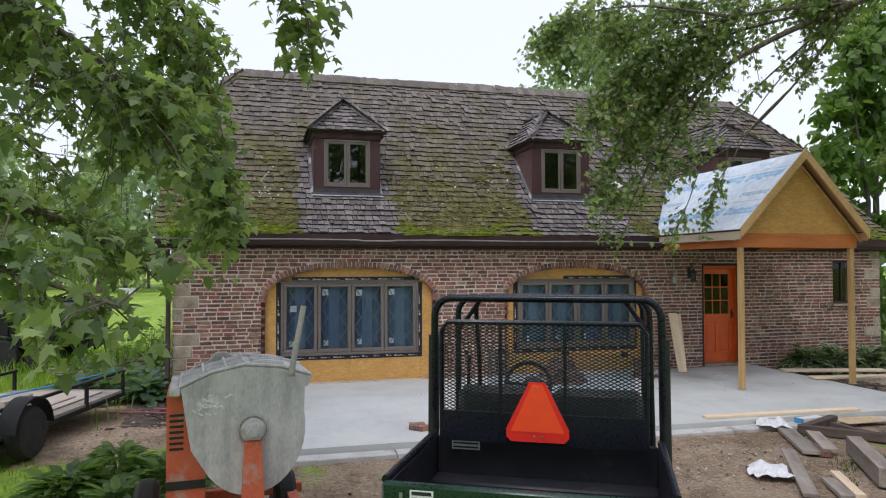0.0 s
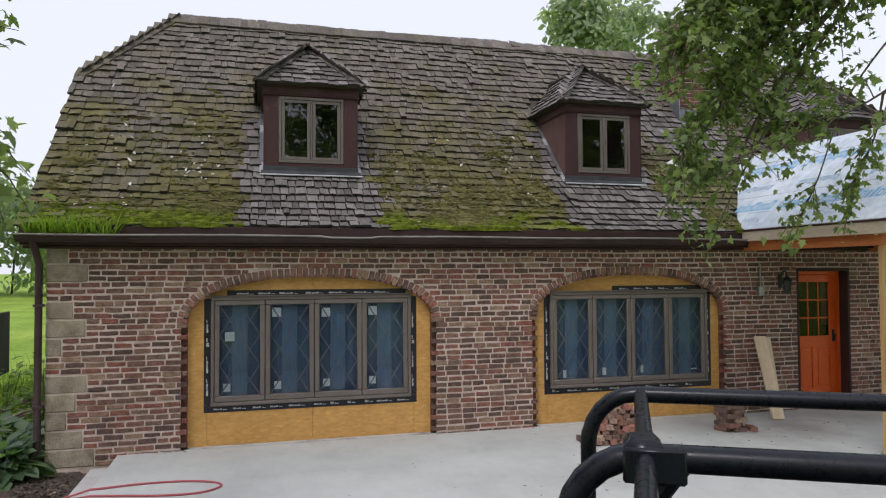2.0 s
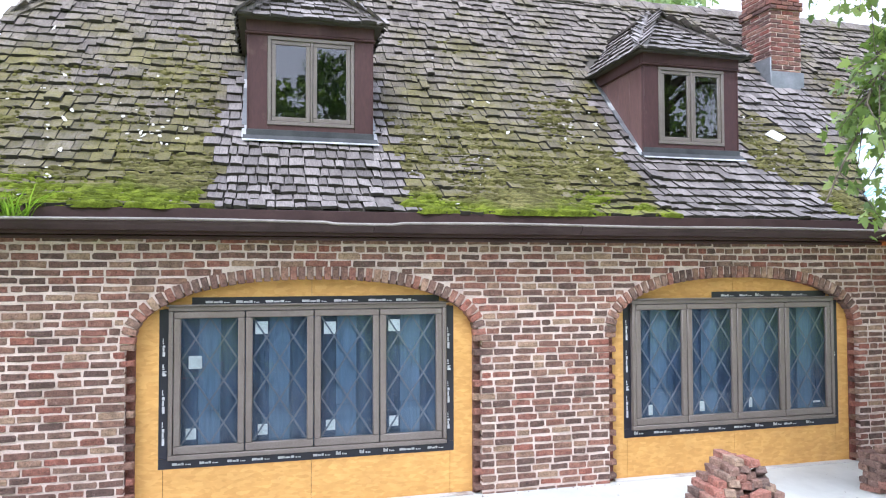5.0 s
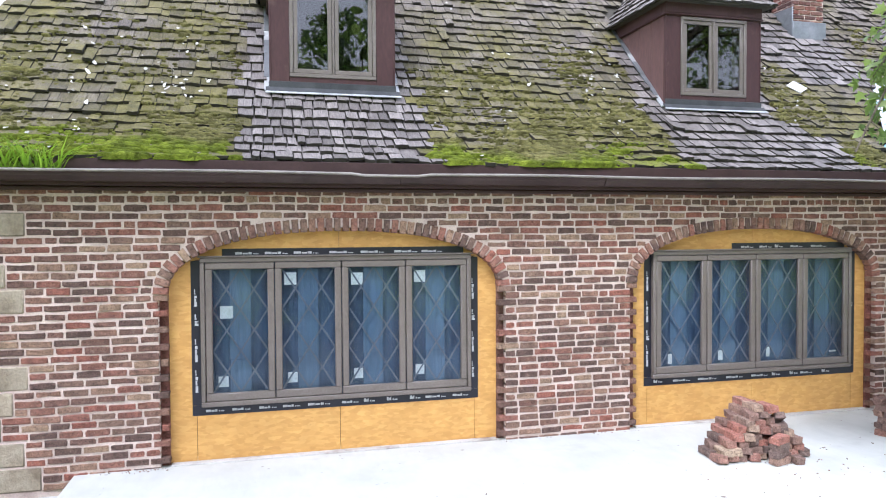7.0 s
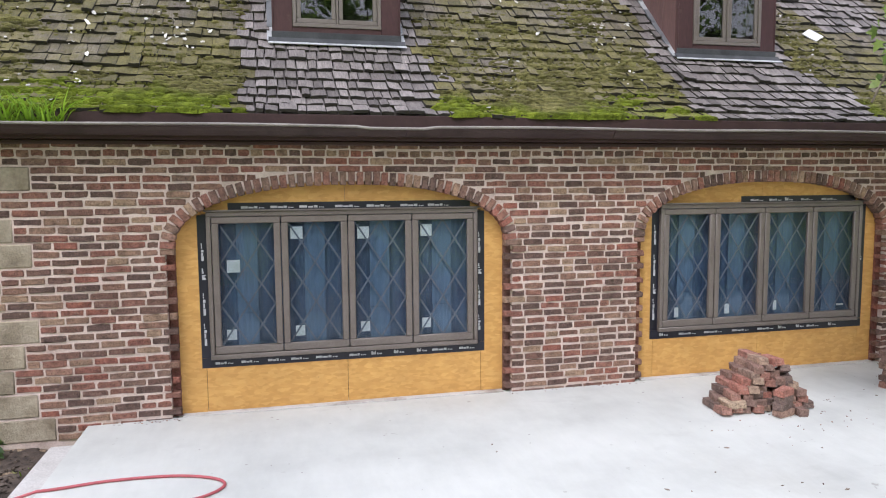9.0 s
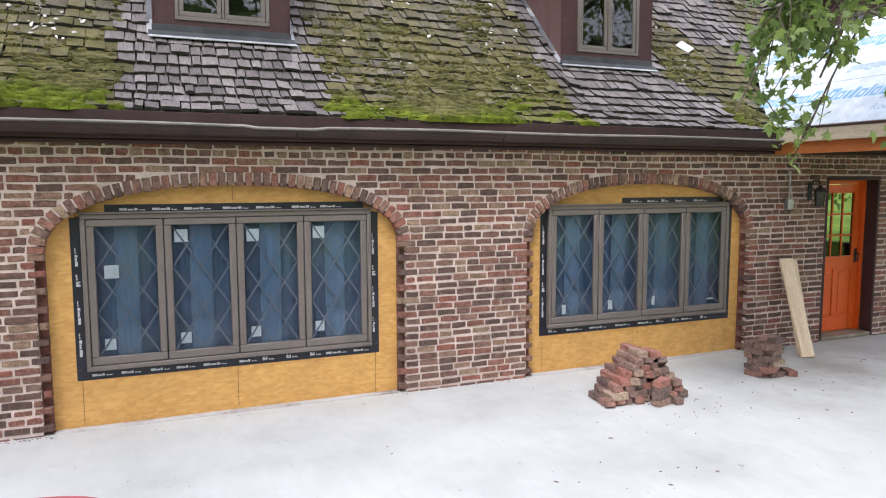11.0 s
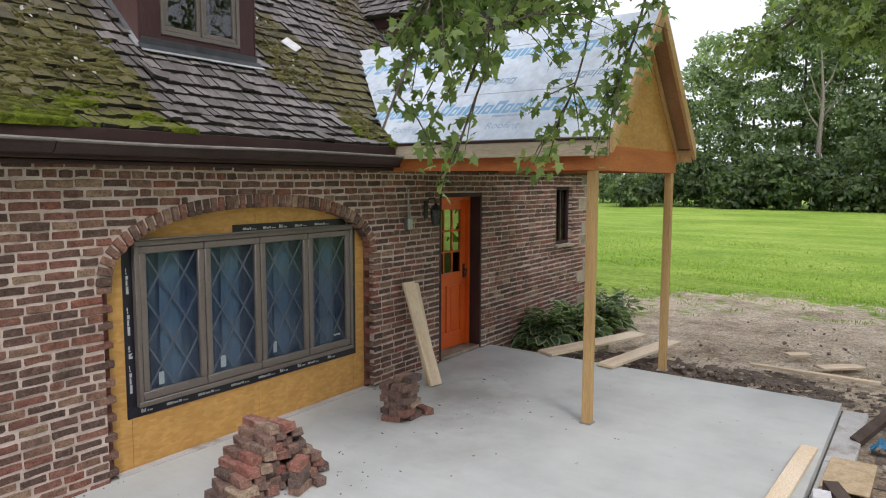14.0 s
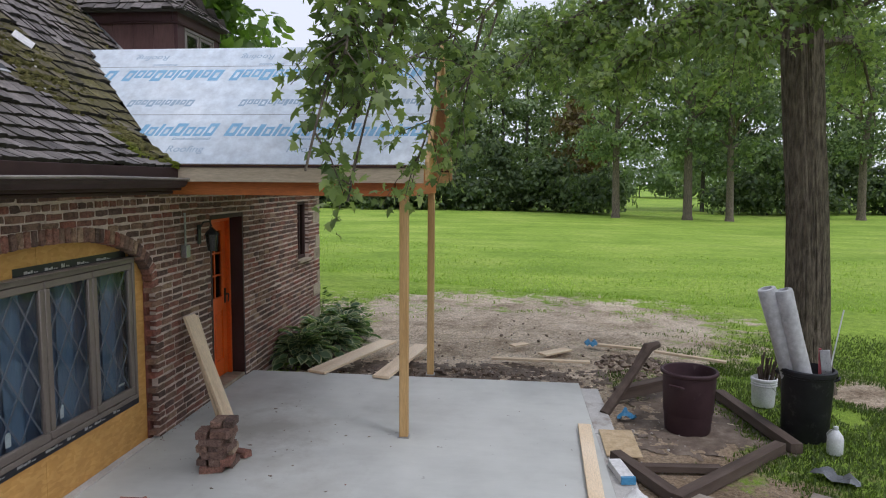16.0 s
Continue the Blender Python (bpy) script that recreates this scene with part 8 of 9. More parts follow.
def maple(name, label, trunk, limbs, seed, leaf=0.125, keep=None):
    """A broad maple: trunk as (point, radius) rows, limbs as (points, radius, twigs, reach, first share that bears twigs)."""
    r = np.random.RandomState(seed)
    tree = thing(name, label, "tree")
    part("trunk", furrowed(trunk, seed), BARK, tree, "grey-brown furrowed bark")
    feet, ways = [], []
    twig_geo = Geo()
    for points, radius, twigs, reach, start in limbs:
        line = bend(points, 7)
        n = len(line)
        part("limb", Geo().tube(line, [max(0.008, radius * (1 - 0.9 * i / (n - 1))) for i in range(n)], 9), BARK, tree)
        for _ in range(twigs):
            u = start + (1 - start) * r.rand()
            i = min(n - 2, int(u * (n - 1)))
            p = line[i].lerp(line[i + 1], u * (n - 1) - i)
            ahead = (line[i + 1] - line[i]).normalized()
            d = (ahead * 0.7 + Vector(r.normal(0, 0.75, 3)) + Vector((0, 0, -0.15))).normalized()
            L = reach * (0.45 + 0.75 * r.rand())
            q = p + d * L * 0.55 + Vector((0, 0, -0.04 * L))
            e = p + d * L + Vector((0, 0, -0.28 * L))
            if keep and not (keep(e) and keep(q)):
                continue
            twig_geo.tube([p, q, e], [0.007, 0.005, 0.002], 4)
            k = 11 + int(r.rand() * 7)
            for j in range(k):
                s = 0.15 + 0.85 * (j + r.rand()) / k
                pt = p.lerp(q, s * 2) if s < 0.5 else q.lerp(e, s * 2 - 1)
                off = r.normal(0, 0.055, 3)
                feet.append(np.array(pt) + off)
                ways.append(np.array(d) * 0.35 + r.normal(0, 0.55, 3) + np.array((0, 0, -0.45)))
    part("twig_mass", twig_geo, BARK, tree)["kind"] = "stuff"
    feet, ways = np.array(feet), np.array(ways)
    face = r.normal(0, 0.55, feet.shape) + np.array((0, 0, 0.85))
    size = leaf * (0.6 + 0.6 * r.rand(len(feet)))
    v, f = spread(MAPLE, MAPLE_F, feet, ways, face, size)
    part("crown", np_mesh("crown", v, f, LEAF_MAPLE), None, tree, "many lobed green maple leaves")["kind"] = "stuff"
    return tree


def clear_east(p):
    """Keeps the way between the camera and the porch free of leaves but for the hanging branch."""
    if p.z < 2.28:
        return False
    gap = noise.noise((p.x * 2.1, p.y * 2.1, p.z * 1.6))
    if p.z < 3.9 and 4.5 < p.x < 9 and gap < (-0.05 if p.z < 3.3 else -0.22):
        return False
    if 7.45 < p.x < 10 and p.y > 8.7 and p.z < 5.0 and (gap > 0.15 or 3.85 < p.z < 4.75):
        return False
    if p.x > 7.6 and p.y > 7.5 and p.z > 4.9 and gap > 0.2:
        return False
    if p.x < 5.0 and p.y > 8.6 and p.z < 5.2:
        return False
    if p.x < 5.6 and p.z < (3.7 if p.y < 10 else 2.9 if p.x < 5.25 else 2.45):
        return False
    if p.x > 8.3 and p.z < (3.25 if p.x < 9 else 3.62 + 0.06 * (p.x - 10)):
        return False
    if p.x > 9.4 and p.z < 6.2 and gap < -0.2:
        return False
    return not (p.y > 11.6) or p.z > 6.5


maple("maple_tree", "big old maple with a broad low crown beside the patio",
      [((11.32, 5.32, -0.4), 0.44), ((11.31, 5.33, 0.0), 0.335), ((11.30, 5.36, 0.6), 0.285), ((11.30, 5.43, 2.1), 0.262), ((11.28, 5.62, 4.3), 0.255), ((11.2, 5.8, 6.8), 0.22), ((11.1, 5.9, 9.5), 0.14), ((11.0, 6.0, 12.0), 0.05)],
      [([(11.25, 5.75, 6.0), (10.4, 7.0, 6.5), (9.0, 8.5, 6.2), (7.5, 9.7, 5.4), (6.7, 10.3, 4.2), (6.2, 10.55, 3.0)], 0.085, 150, 0.60, 0.15),
       ([(9.0, 8.5, 6.2), (7.6, 9.5, 6.2), (6.3, 10.2, 5.6), (5.5, 10.4, 4.6)], 0.035, 140, 0.6, 0.05),
       ([(9.0, 8.5, 6.2), (7.9, 9.9, 6.1), (7.2, 10.6, 5.7), (6.8, 10.9, 5.0)], 0.028, 140, 0.6, 0.05),
       ([(7.6, 9.5, 6.2), (6.6, 9.9, 6.0), (6.0, 10.1, 5.3), (5.8, 10.2, 4.8)], 0.03, 90, 0.55, 0.3),
       ([(7.5, 9.7, 5.4), (6.5, 10.2, 4.6), (5.9, 10.4, 4.0), (5.6, 10.45, 3.4)], 0.022, 42, 0.5, 0.25),
       ([(6.5, 10.2, 4.6), (5.9, 10.5, 3.7), (5.6, 10.6, 3.1), (5.42, 10.65, 2.7)], 0.016, 44, 0.36, 0.3),
       ([(7.6, 9.7, 4.1), (7.6, 9.8, 3.7), (7.5, 9.85, 3.4), (7.35, 9.9, 3.1)], 0.014, 26, 0.42, 0.1),
       ([(7.5, 9.7, 5.4), (6.9, 10.2, 4.3), (6.35, 10.45, 3.2), (6.05, 10.55, 2.5)], 0.02, 30, 0.34, 0.35),
       ([(7.6, 9.5, 6.2), (7.1, 10.0, 5.6), (6.6, 10.4, 4.9), (6.3, 10.6, 4.2)], 0.03, 150, 0.6, 0.1),
       ([(9.0, 8.5, 6.2), (8.0, 9.6, 6.6), (6.9, 10.3, 6.5), (5.9, 10.6, 6.0)], 0.028, 160, 0.7, 0.03),
       ([(9.0, 8.5, 6.2), (8.4, 9.2, 5.0), (7.6, 9.7, 4.1), (6.6, 10.1, 3.6), (5.9, 10.4, 3.3)], 0.022, 60, 0.5, 0.05),
       ([(8.4, 9.2, 5.0), (7.9, 9.5, 4.4), (7.6, 9.7, 3.8), (7.4, 9.9, 3.4)], 0.02, 28, 0.45, 0.2),
       ([(11.8, 7.2, 5.4), (11.8, 8.2, 5.2), (11.6, 9.0, 4.7), (11.4, 9.5, 4.1)], 0.035, 120, 0.5, 0.2),
       ([(9.0, 8.5, 6.2), (8.2, 9.6, 5.2), (7.5, 10.0, 4.2), (7.1, 10.1, 3.2), (6.95, 10.2, 2.8)], 0.018, 46, 0.42, 0.05),
       ([(9.0, 8.5, 6.2), (8.5, 9.3, 5.4), (8.1, 9.8, 4.6), (7.9, 10.0, 3.9)], 0.016, 44, 0.5, 0.03),
       ([(7.6, 9.5, 6.2), (6.2, 9.9, 6.4), (5.1, 10.1, 6.2), (4.5, 10.2, 5.7)], 0.03, 84, 0.5, 0.35),
       ([(11.25, 5.75, 5.8), (9.2, 7.0, 6.8), (6.8, 7.9, 6.8), (4.8, 8.2, 6.0)], 0.10, 90, 0.9, 0.35),
       ([(11.2, 5.8, 6.4), (10.2, 8.2, 7.2), (9.4, 9.8, 7.0), (8.6, 10.7, 6.3)], 0.09, 64, 0.95, 0.3),
       ([(11.28, 5.65, 4.7), (10.8, 6.4, 5.0), (10.3, 7.2, 4.8), (9.9, 7.9, 4.3), (9.7, 8.4, 3.8)], 0.06, 190, 0.6, 0.25),
       ([(11.28, 5.65, 4.9), (11.8, 7.2, 5.4), (12.0, 8.6, 5.0), (12.1, 9.6, 4.3), (12.1, 10.2, 4.2)], 0.06, 46, 0.6, 0.3),
       ([(11.28, 5.65, 5.0), (10.4, 6.0, 5.3), (9.6, 6.6, 5.0), (9.1, 7.1, 4.3)], 0.05, 160, 0.55, 0.25),
       ([(11.25, 5.65, 5.3), (10.5, 5.8, 5.4), (9.8, 6.0, 5.1), (9.3, 6.15, 4.6)], 0.05, 150, 0.5, 0.3),
       ([(11.25, 5.7, 5.2), (11.2, 6.8, 5.5), (11.0, 7.8, 5.1), (10.8, 8.5, 4.4)], 0.05, 170, 0.6, 0.25),
       ([(11.8, 7.2, 5.4), (13.2, 8.2, 5.6), (14.4, 8.6, 5.0), (15.2, 8.6, 4.5)], 0.05, 120, 0.7, 0.25),
       ([(11.28, 5.65, 4.6), (12.8, 6.5, 5.0), (14.0, 7.2, 4.9), (15.0, 7.6, 4.4)], 0.08, 200, 0.8, 0.2),
       ([(11.28, 5.65, 4.5), (13.0, 5.4, 5.0), (14.8, 5.4, 4.8), (16.4, 5.6, 4.1)], 0.08, 220, 0.8, 0.2),
       ([(11.28, 5.6, 4.4), (12.6, 4.4, 4.8), (14.0, 3.6, 4.6), (15.2, 3.0, 3.8)], 0.08, 220, 0.8, 0.2),
       ([(11.28, 5.6, 4.6), (10.9, 4.8, 5.0), (10.5, 4.3, 4.6), (10.3, 4.0, 3.9)], 0.05, 130, 0.5, 0.25),
       ([(11.28, 5.6, 4.5), (11.9, 4.7, 4.6), (12.2, 4.3, 4.0), (12.4, 4.1, 3.5)], 0.04, 80, 0.45, 0.3),
       ([(11.2, 5.7, 5.6), (9.8, 5.2, 6.2), (8.4, 5.4, 6.0)], 0.08, 100, 0.95, 0.25),
       ([(11.2, 5.8, 6.5), (9.8, 6.4, 8.2), (8.0, 7.2, 8.6)], 0.09, 60, 1.1, 0.25),
       ([(11.2, 5.8, 6.6), (12.4, 7.6, 8.0), (13.2, 9.2, 8.4)], 0.09, 60, 1.1, 0.2),
       ([(11.2, 5.8, 6.6), (13.2, 4.6, 8.0), (14.8, 3.8, 8.4)], 0.09, 60, 1.1, 0.2),
       ([(11.2, 5.7, 6.4), (10.6, 3.6, 7.6), (10.0, 1.8, 7.8)], 0.09, 50, 1.1, 0.2),
       ([(11.1, 5.9, 8.0), (10.6, 7.0, 9.8), (9.8, 8.0, 10.6)], 0.08, 60, 1.2, 0.1),
       # three high limbs out of view, added to shade the lawn
       ([(11.2, 5.8, 6.2), (12.6, 5.4, 7.2), (14.6, 4.8, 7.4), (16.2, 4.4, 6.8)], 0.08, 130, 1.2, 0.2),
       ([(11.2, 5.7, 6.0), (11.6, 3.8, 7.0), (12.4, 2.2, 7.2), (13.2, 0.8, 6.6)], 0.08, 130, 1.2, 0.2),
       ([(11.2, 5.8, 6.8), (13.0, 7.0, 8.0), (15.0, 7.6, 8.2), (16.8, 8.0, 7.4)], 0.08, 130, 1.2, 0.2),
       ([(11.05, 6.0, 10.0), (11.3, 6.2, 11.5), (11.5, 6.6, 12.8)], 0.06, 60, 1.3, 0.0)],
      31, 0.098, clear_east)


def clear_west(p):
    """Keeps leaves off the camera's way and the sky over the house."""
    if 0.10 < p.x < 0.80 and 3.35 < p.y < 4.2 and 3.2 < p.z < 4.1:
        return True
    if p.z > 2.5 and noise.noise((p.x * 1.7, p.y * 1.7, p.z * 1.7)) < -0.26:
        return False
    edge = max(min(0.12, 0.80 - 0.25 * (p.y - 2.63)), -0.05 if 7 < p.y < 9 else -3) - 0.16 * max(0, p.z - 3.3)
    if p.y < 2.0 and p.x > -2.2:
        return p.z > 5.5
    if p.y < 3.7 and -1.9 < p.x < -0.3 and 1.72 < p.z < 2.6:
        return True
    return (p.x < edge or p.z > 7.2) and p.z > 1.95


maple("maple_tree", "maple with low leafy branches reaching over the yard",
      [((-4.6, 3.4, -0.4), 0.42), ((-4.55, 3.4, 0.3), 0.32), ((-4.5, 3.4, 2.4), 0.29), ((-4.4, 3.5, 5.0), 0.22), ((-4.3, 3.6, 8.5), 0.10)],
      [([(-4.5, 3.4, 2.6), (-3.0, 4.2, 3.3), (-1.6, 5.0, 3.6), (-0.6, 5.6, 3.3), (-0.15, 5.9, 2.9)], 0.09, 170, 0.60, 0.25),
       ([(-4.5, 3.4, 2.4), (-3.0, 5.0, 2.8), (-1.9, 6.3, 2.7), (-1.2, 7.1, 2.35), (-0.85, 7.6, 2.0)], 0.08, 130, 0.65, 0.3),
       ([(-4.5, 3.4, 3.2), (-3.0, 4.4, 4.3), (-1.6, 5.2, 4.7), (-0.5, 5.8, 4.3), (-0.1, 6.1, 3.8)], 0.09, 170, 0.70, 0.25),
       ([(-1.6, 5.0, 3.6), (-0.75, 5.2, 3.4), (-0.3, 5.4, 3.0), (-0.1, 5.45, 2.6)], 0.025, 60, 0.40, 0.15),
       ([(-1.6, 5.2, 4.7), (-0.8, 5.4, 4.2), (-0.4, 5.5, 3.8), (-0.2, 5.55, 3.5)], 0.025, 40, 0.40, 0.15),
       ([(-4.5, 3.4, 3.6), (-2.6, 3.5, 4.4), (-0.9, 3.65, 4.5), (0.05, 3.7, 4.15), (0.36, 3.74, 3.7), (0.46, 3.76, 3.3)], 0.022, 11, 0.30, 0.76),
       ([(-4.5, 3.4, 3.0), (-3.4, 5.8, 3.6), (-2.6, 7.6, 3.7), (-2.0, 9.0, 3.2)], 0.08, 130, 0.8, 0.2),
       ([(-3.4, 5.8, 3.6), (-2.0, 7.2, 3.9), (-0.9, 7.9, 3.6), (-0.4, 8.2, 2.9)], 0.03, 50, 0.55, 0.3),
       ([(-2.0, 7.2, 3.9), (-1.1, 7.8, 4.4), (-0.6, 8.1, 4.4), (-0.4, 8.2, 4.0)], 0.02, 22, 0.5, 0.2),
       ([(-4.5, 3.4, 2.4), (-2.6, 3.2, 2.5), (-1.4, 3.2, 2.3), (-0.75, 3.15, 2.1), (-0.4, 3.1, 1.98)], 0.04, 36, 0.42, 0.45),
       ([(-4.5, 3.4, 3.4), (-3.0, 3.9, 3.9), (-1.8, 4.2, 3.9), (-0.9, 4.4, 3.5), (-0.5, 4.5, 3.1)], 0.06, 190, 0.6, 0.3),
       ([(-4.5, 3.4, 3.8), (-3.0, 4.0, 4.8), (-1.8, 4.4, 5.0), (-1.0, 4.6, 4.6)], 0.06, 190, 0.65, 0.3),
       ([(-4.5, 3.4, 3.0), (-3.2, 3.6, 3.2), (-2.2, 3.7, 3.1), (-1.5, 3.8, 2.8)], 0.05, 110, 0.5, 0.3),
       ([(-4.4, 3.5, 4.6), (-3.2, 5.0, 6.0), (-2.2, 6.6, 6.4), (-1.4, 7.8, 6.0)], 0.09, 130, 1.0, 0.2),
       ([(-4.4, 3.5, 5.0), (-2.8, 2.6, 6.2), (-1.2, 1.6, 6.6), (0.2, 0.6, 6.2)], 0.09, 110, 1.0, 0.2),
       ([(-4.4, 3.5, 4.4), (-5.6, 1.6, 5.6), (-6.4, 0.0, 6.0)], 0.09, 90, 1.0, 0.2),
       ([(-4.4, 3.5, 5.8), (-3.6, 6.0, 7.8), (-2.6, 8.4, 8.8), (-1.6, 10.4, 8.6)], 0.09, 150, 1.3, 0.2),
       ([(-4.3, 3.6, 6.5), (-4.0, 4.6, 8.6), (-3.4, 5.2, 10.0)], 0.08, 130, 1.2, 0.0)],
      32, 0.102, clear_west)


def wood_tree(r, height, width, leaves, leaf, low=0.06):
    """Leaf feet, ways and sizes of a tree of the woods, about its foot: uneven clumps round an egg."""
    feet, out = [], []
    clumps = 64
    k = leaves // clumps
    for _ in range(clumps):
        u = low + (1 - low) * r.rand() ** 0.8
        rad = width * math.sin(math.pi * min(1, (u - low) / (1 - low) * 0.82 + 0.16)) ** 0.8 * (0.35 + 0.6 * r.rand())
        w = r.rand() * 6.283
        c = np.array((rad * math.cos(w), rad * math.sin(w), height * u))
        d = r.normal(0, 1, (k, 3))
        d /= np.linalg.norm(d, axis=1, keepdims=True)
        d[:, 2] = np.abs(d[:, 2]) * 0.95 - 0.25
        size = width * (0.26 + 0.24 * r.rand())
        feet.append(c + d * np.array((1, 1, 0.7)) * size * (0.55 + 0.55 * r.rand(k, 1)))
        out.append(d)
    feet, out = np.concatenate(feet), np.concatenate(out)
    feet[:, 2] = np.clip(feet[:, 2], 0.3, None)
    n = len(feet)
    return feet, r.normal(0, 0.8, (n, 3)) + np.array((0, 0, -0.5)), r.normal(0, 0.45, (n, 3)) + out + np.array((0, 0, 0.35)), leaf * (0.6 + 0.8 * r.rand(n))


def woods(name, rows, leaves, leaf, seed, label, material, low=0.06):
    r = np.random.RandomState(seed)
    V, F, base = [], [], 0
    trunks = Geo()
    for x, y, h, w in rows:
        feet, way, face, size = wood_tree(r, h, w, leaves, leaf, low)
        v, f = spread(OVAL, OVAL_F, feet + np.array((x, y, ground_height(x, y))), way, face, size)
        V.append(v)
        F.append(f + base)
        base += len(v)
        trunks.tube([(x, y, ground_height(x, y) - 0.3), (x + r.normal(0, 0.2), y, h * 0.45), (x + r.normal(0, 0.4), y, h * 0.8)], [0.012 * h, 0.008 * h, 0.003 * h], 6)
    wd = thing(name, label, "woods", kind="stuff")
    part("leaves", np_mesh("leaves", np.concatenate(V), np.concatenate(F), material), None, wd)["kind"] = "stuff"
    part("trunks", trunks, BARK_FAR, wd)["kind"] = "stuff"
    return wd


r = np.random.RandomState(5)
rows = []
for k in range(29):
    u = k / 28
    y = 28.6 - 58 * u + r.normal(0, 0.8)
    if not -10.5 < y < -0.5:
        rows.append((84 - 4 * u + r.normal(0, 2), y, 13.5 + 5.5 * r.rand() + min(4.0, 0.45 * max(0.0, 29 - y)), 3.8 + 1.5 * r.rand()))
woods("far_woods", rows[::2], 3900, 0.46, 41, "dense dark green woods at the far edge of the lawn", LEAF_FAR)
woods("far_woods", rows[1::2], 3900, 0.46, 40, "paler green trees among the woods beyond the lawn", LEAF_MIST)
rows = [(83 + r.normal(0, 1.5), y, 16 + 5 * r.rand(), 4.4) for y in (-1.6, -10.2)]
woods("far_woods", rows, 4400, 0.42, 46, "tall trees with high crowns over a gap in the woods", LEAF_FAR, 0.40)
rows = [(86 + r.normal(0, 2), y, 3.0 + 4.0 * r.rand(), 2.4 + 1.6 * r.rand()) for y in np.linspace(35, 66, 15)]
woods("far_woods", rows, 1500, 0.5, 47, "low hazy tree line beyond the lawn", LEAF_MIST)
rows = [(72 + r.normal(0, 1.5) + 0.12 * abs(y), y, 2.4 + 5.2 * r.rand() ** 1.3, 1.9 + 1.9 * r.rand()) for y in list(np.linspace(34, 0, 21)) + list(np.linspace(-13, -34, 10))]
woods("hedgerow", rows, 1700, 0.46, 42, "tangled green undergrowth along the edge of the woods", LEAF_SHADED)
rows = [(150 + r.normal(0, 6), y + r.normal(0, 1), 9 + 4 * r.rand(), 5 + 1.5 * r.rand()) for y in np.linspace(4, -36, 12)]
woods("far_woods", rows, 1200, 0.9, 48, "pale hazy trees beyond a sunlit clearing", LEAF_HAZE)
snag = thing("dead_tree", "bare pale dead tree among the woods", "tree", pose(76.5, 16.6, -0.3))
part("trunk", Geo().tube([(0, 0, 0), (0.1, 0.2, 6), (-0.2, 0.0, 10.5), (0.1, 0.4, 15)], [0.30, 0.22, 0.15, 0.05], 8), GREY_BOARD, snag)
for z, dy, dz in ((7.5, 1.8, 3.2), (8.6, -1.6, 3.4), (10.0, 1.3, 3.0), (11.2, -1.0, 2.6)):
    part("limb", Geo().tube([(0, 0.1, z), (0.1, dy * 0.6, z + dz * 0.45), (0.0, dy, z + dz)], [0.11, 0.07, 0.03], 6), GREY_BOARD, snag)
woods("russet_tree", [(74, 2.8, 11, 3.6)], 4000, 0.45, 49, "broad tree with russet leaves at the edge of the woods", LEAF_RUSSET, 0.25)
rows = [(-62 + 2.4 * k + r.normal(0, 1.5), 96 + r.normal(0, 4) - 0.25 * k, 12 + 8 * r.rand(), 3.8 + 2 * r.rand()) for k in range(30)]
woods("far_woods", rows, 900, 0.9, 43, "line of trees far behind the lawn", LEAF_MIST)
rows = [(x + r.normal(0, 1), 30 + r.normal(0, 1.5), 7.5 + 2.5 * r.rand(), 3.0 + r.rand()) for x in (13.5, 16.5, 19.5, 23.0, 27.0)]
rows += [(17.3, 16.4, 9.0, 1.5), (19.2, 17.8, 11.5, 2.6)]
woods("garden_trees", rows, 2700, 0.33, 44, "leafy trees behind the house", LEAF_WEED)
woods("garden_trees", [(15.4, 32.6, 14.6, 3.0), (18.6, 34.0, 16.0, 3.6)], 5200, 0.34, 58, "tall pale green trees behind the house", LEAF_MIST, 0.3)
rows = [(-34 + r.normal(0, 9), -26 + r.normal(0, 5), 13 + 6 * r.rand(), 4 + 2 * r.rand()) for _ in range(9)] + [(4 + 5 * k + r.normal(0, 2), -24 + r.normal(0, 3), 12 + 7 * r.rand(), 4 + 2 * r.rand()) for k in range(7)]
woods("street_trees", rows, 640, 0.8, 45, "trees on the street side of the yard", LEAF_FAR)
rows = [(x, -21 + r.normal(0, 2), 15 + 5 * r.rand(), 2.5 + 0.6 * r.rand()) for x in (-9.0, -5.0, -1.6, 4.9, 8.2, 12.4)]
woods("street_trees", rows, 3600, 0.3, 50, "tall slim trees on the street side of the yard", LEAF_FAR)


def park_tree(x, y, h, w, seed, leaves, label, material=LEAF_FAR, low=0.3):
    r = np.random.RandomState(seed)
    tree = thing("tree", label, "tree", pose(x, y, ground_height(x, y)), group="lawn trees")
    part("trunk", Geo().tube([(0, 0, -0.3), (0.05, 0, 0.4), (0.1, 0.1, h * 0.35), (r.normal(0, 0.3), r.normal(0, 0.3), h * 0.85)], [0.032 * h, 0.022 * h, 0.018 * h, 0.004 * h], 12), BARK, tree)
    for k in range(6):
        a, z = r.rand() * 6.28, h * (0.3 + 0.4 * r.rand())
        part("limb", Geo().tube([(0.08, 0.05, z), (0.5 * w * math.cos(a), 0.5 * w * math.sin(a), z + 0.12 * h), (0.85 * w * math.cos(a), 0.85 * w * math.sin(a), z + 0.15 * h)], [0.008 * h, 0.005 * h, 0.002 * h], 6), BARK, tree)
    feet, way, face, size = wood_tree(r, h, w, leaves, 0.33, low)
    v, f = spread(OVAL, OVAL_F, feet, way, face, size)
    part("crown", np_mesh("crown", v, f, material), None, tree)["kind"] = "stuff"
    return tree


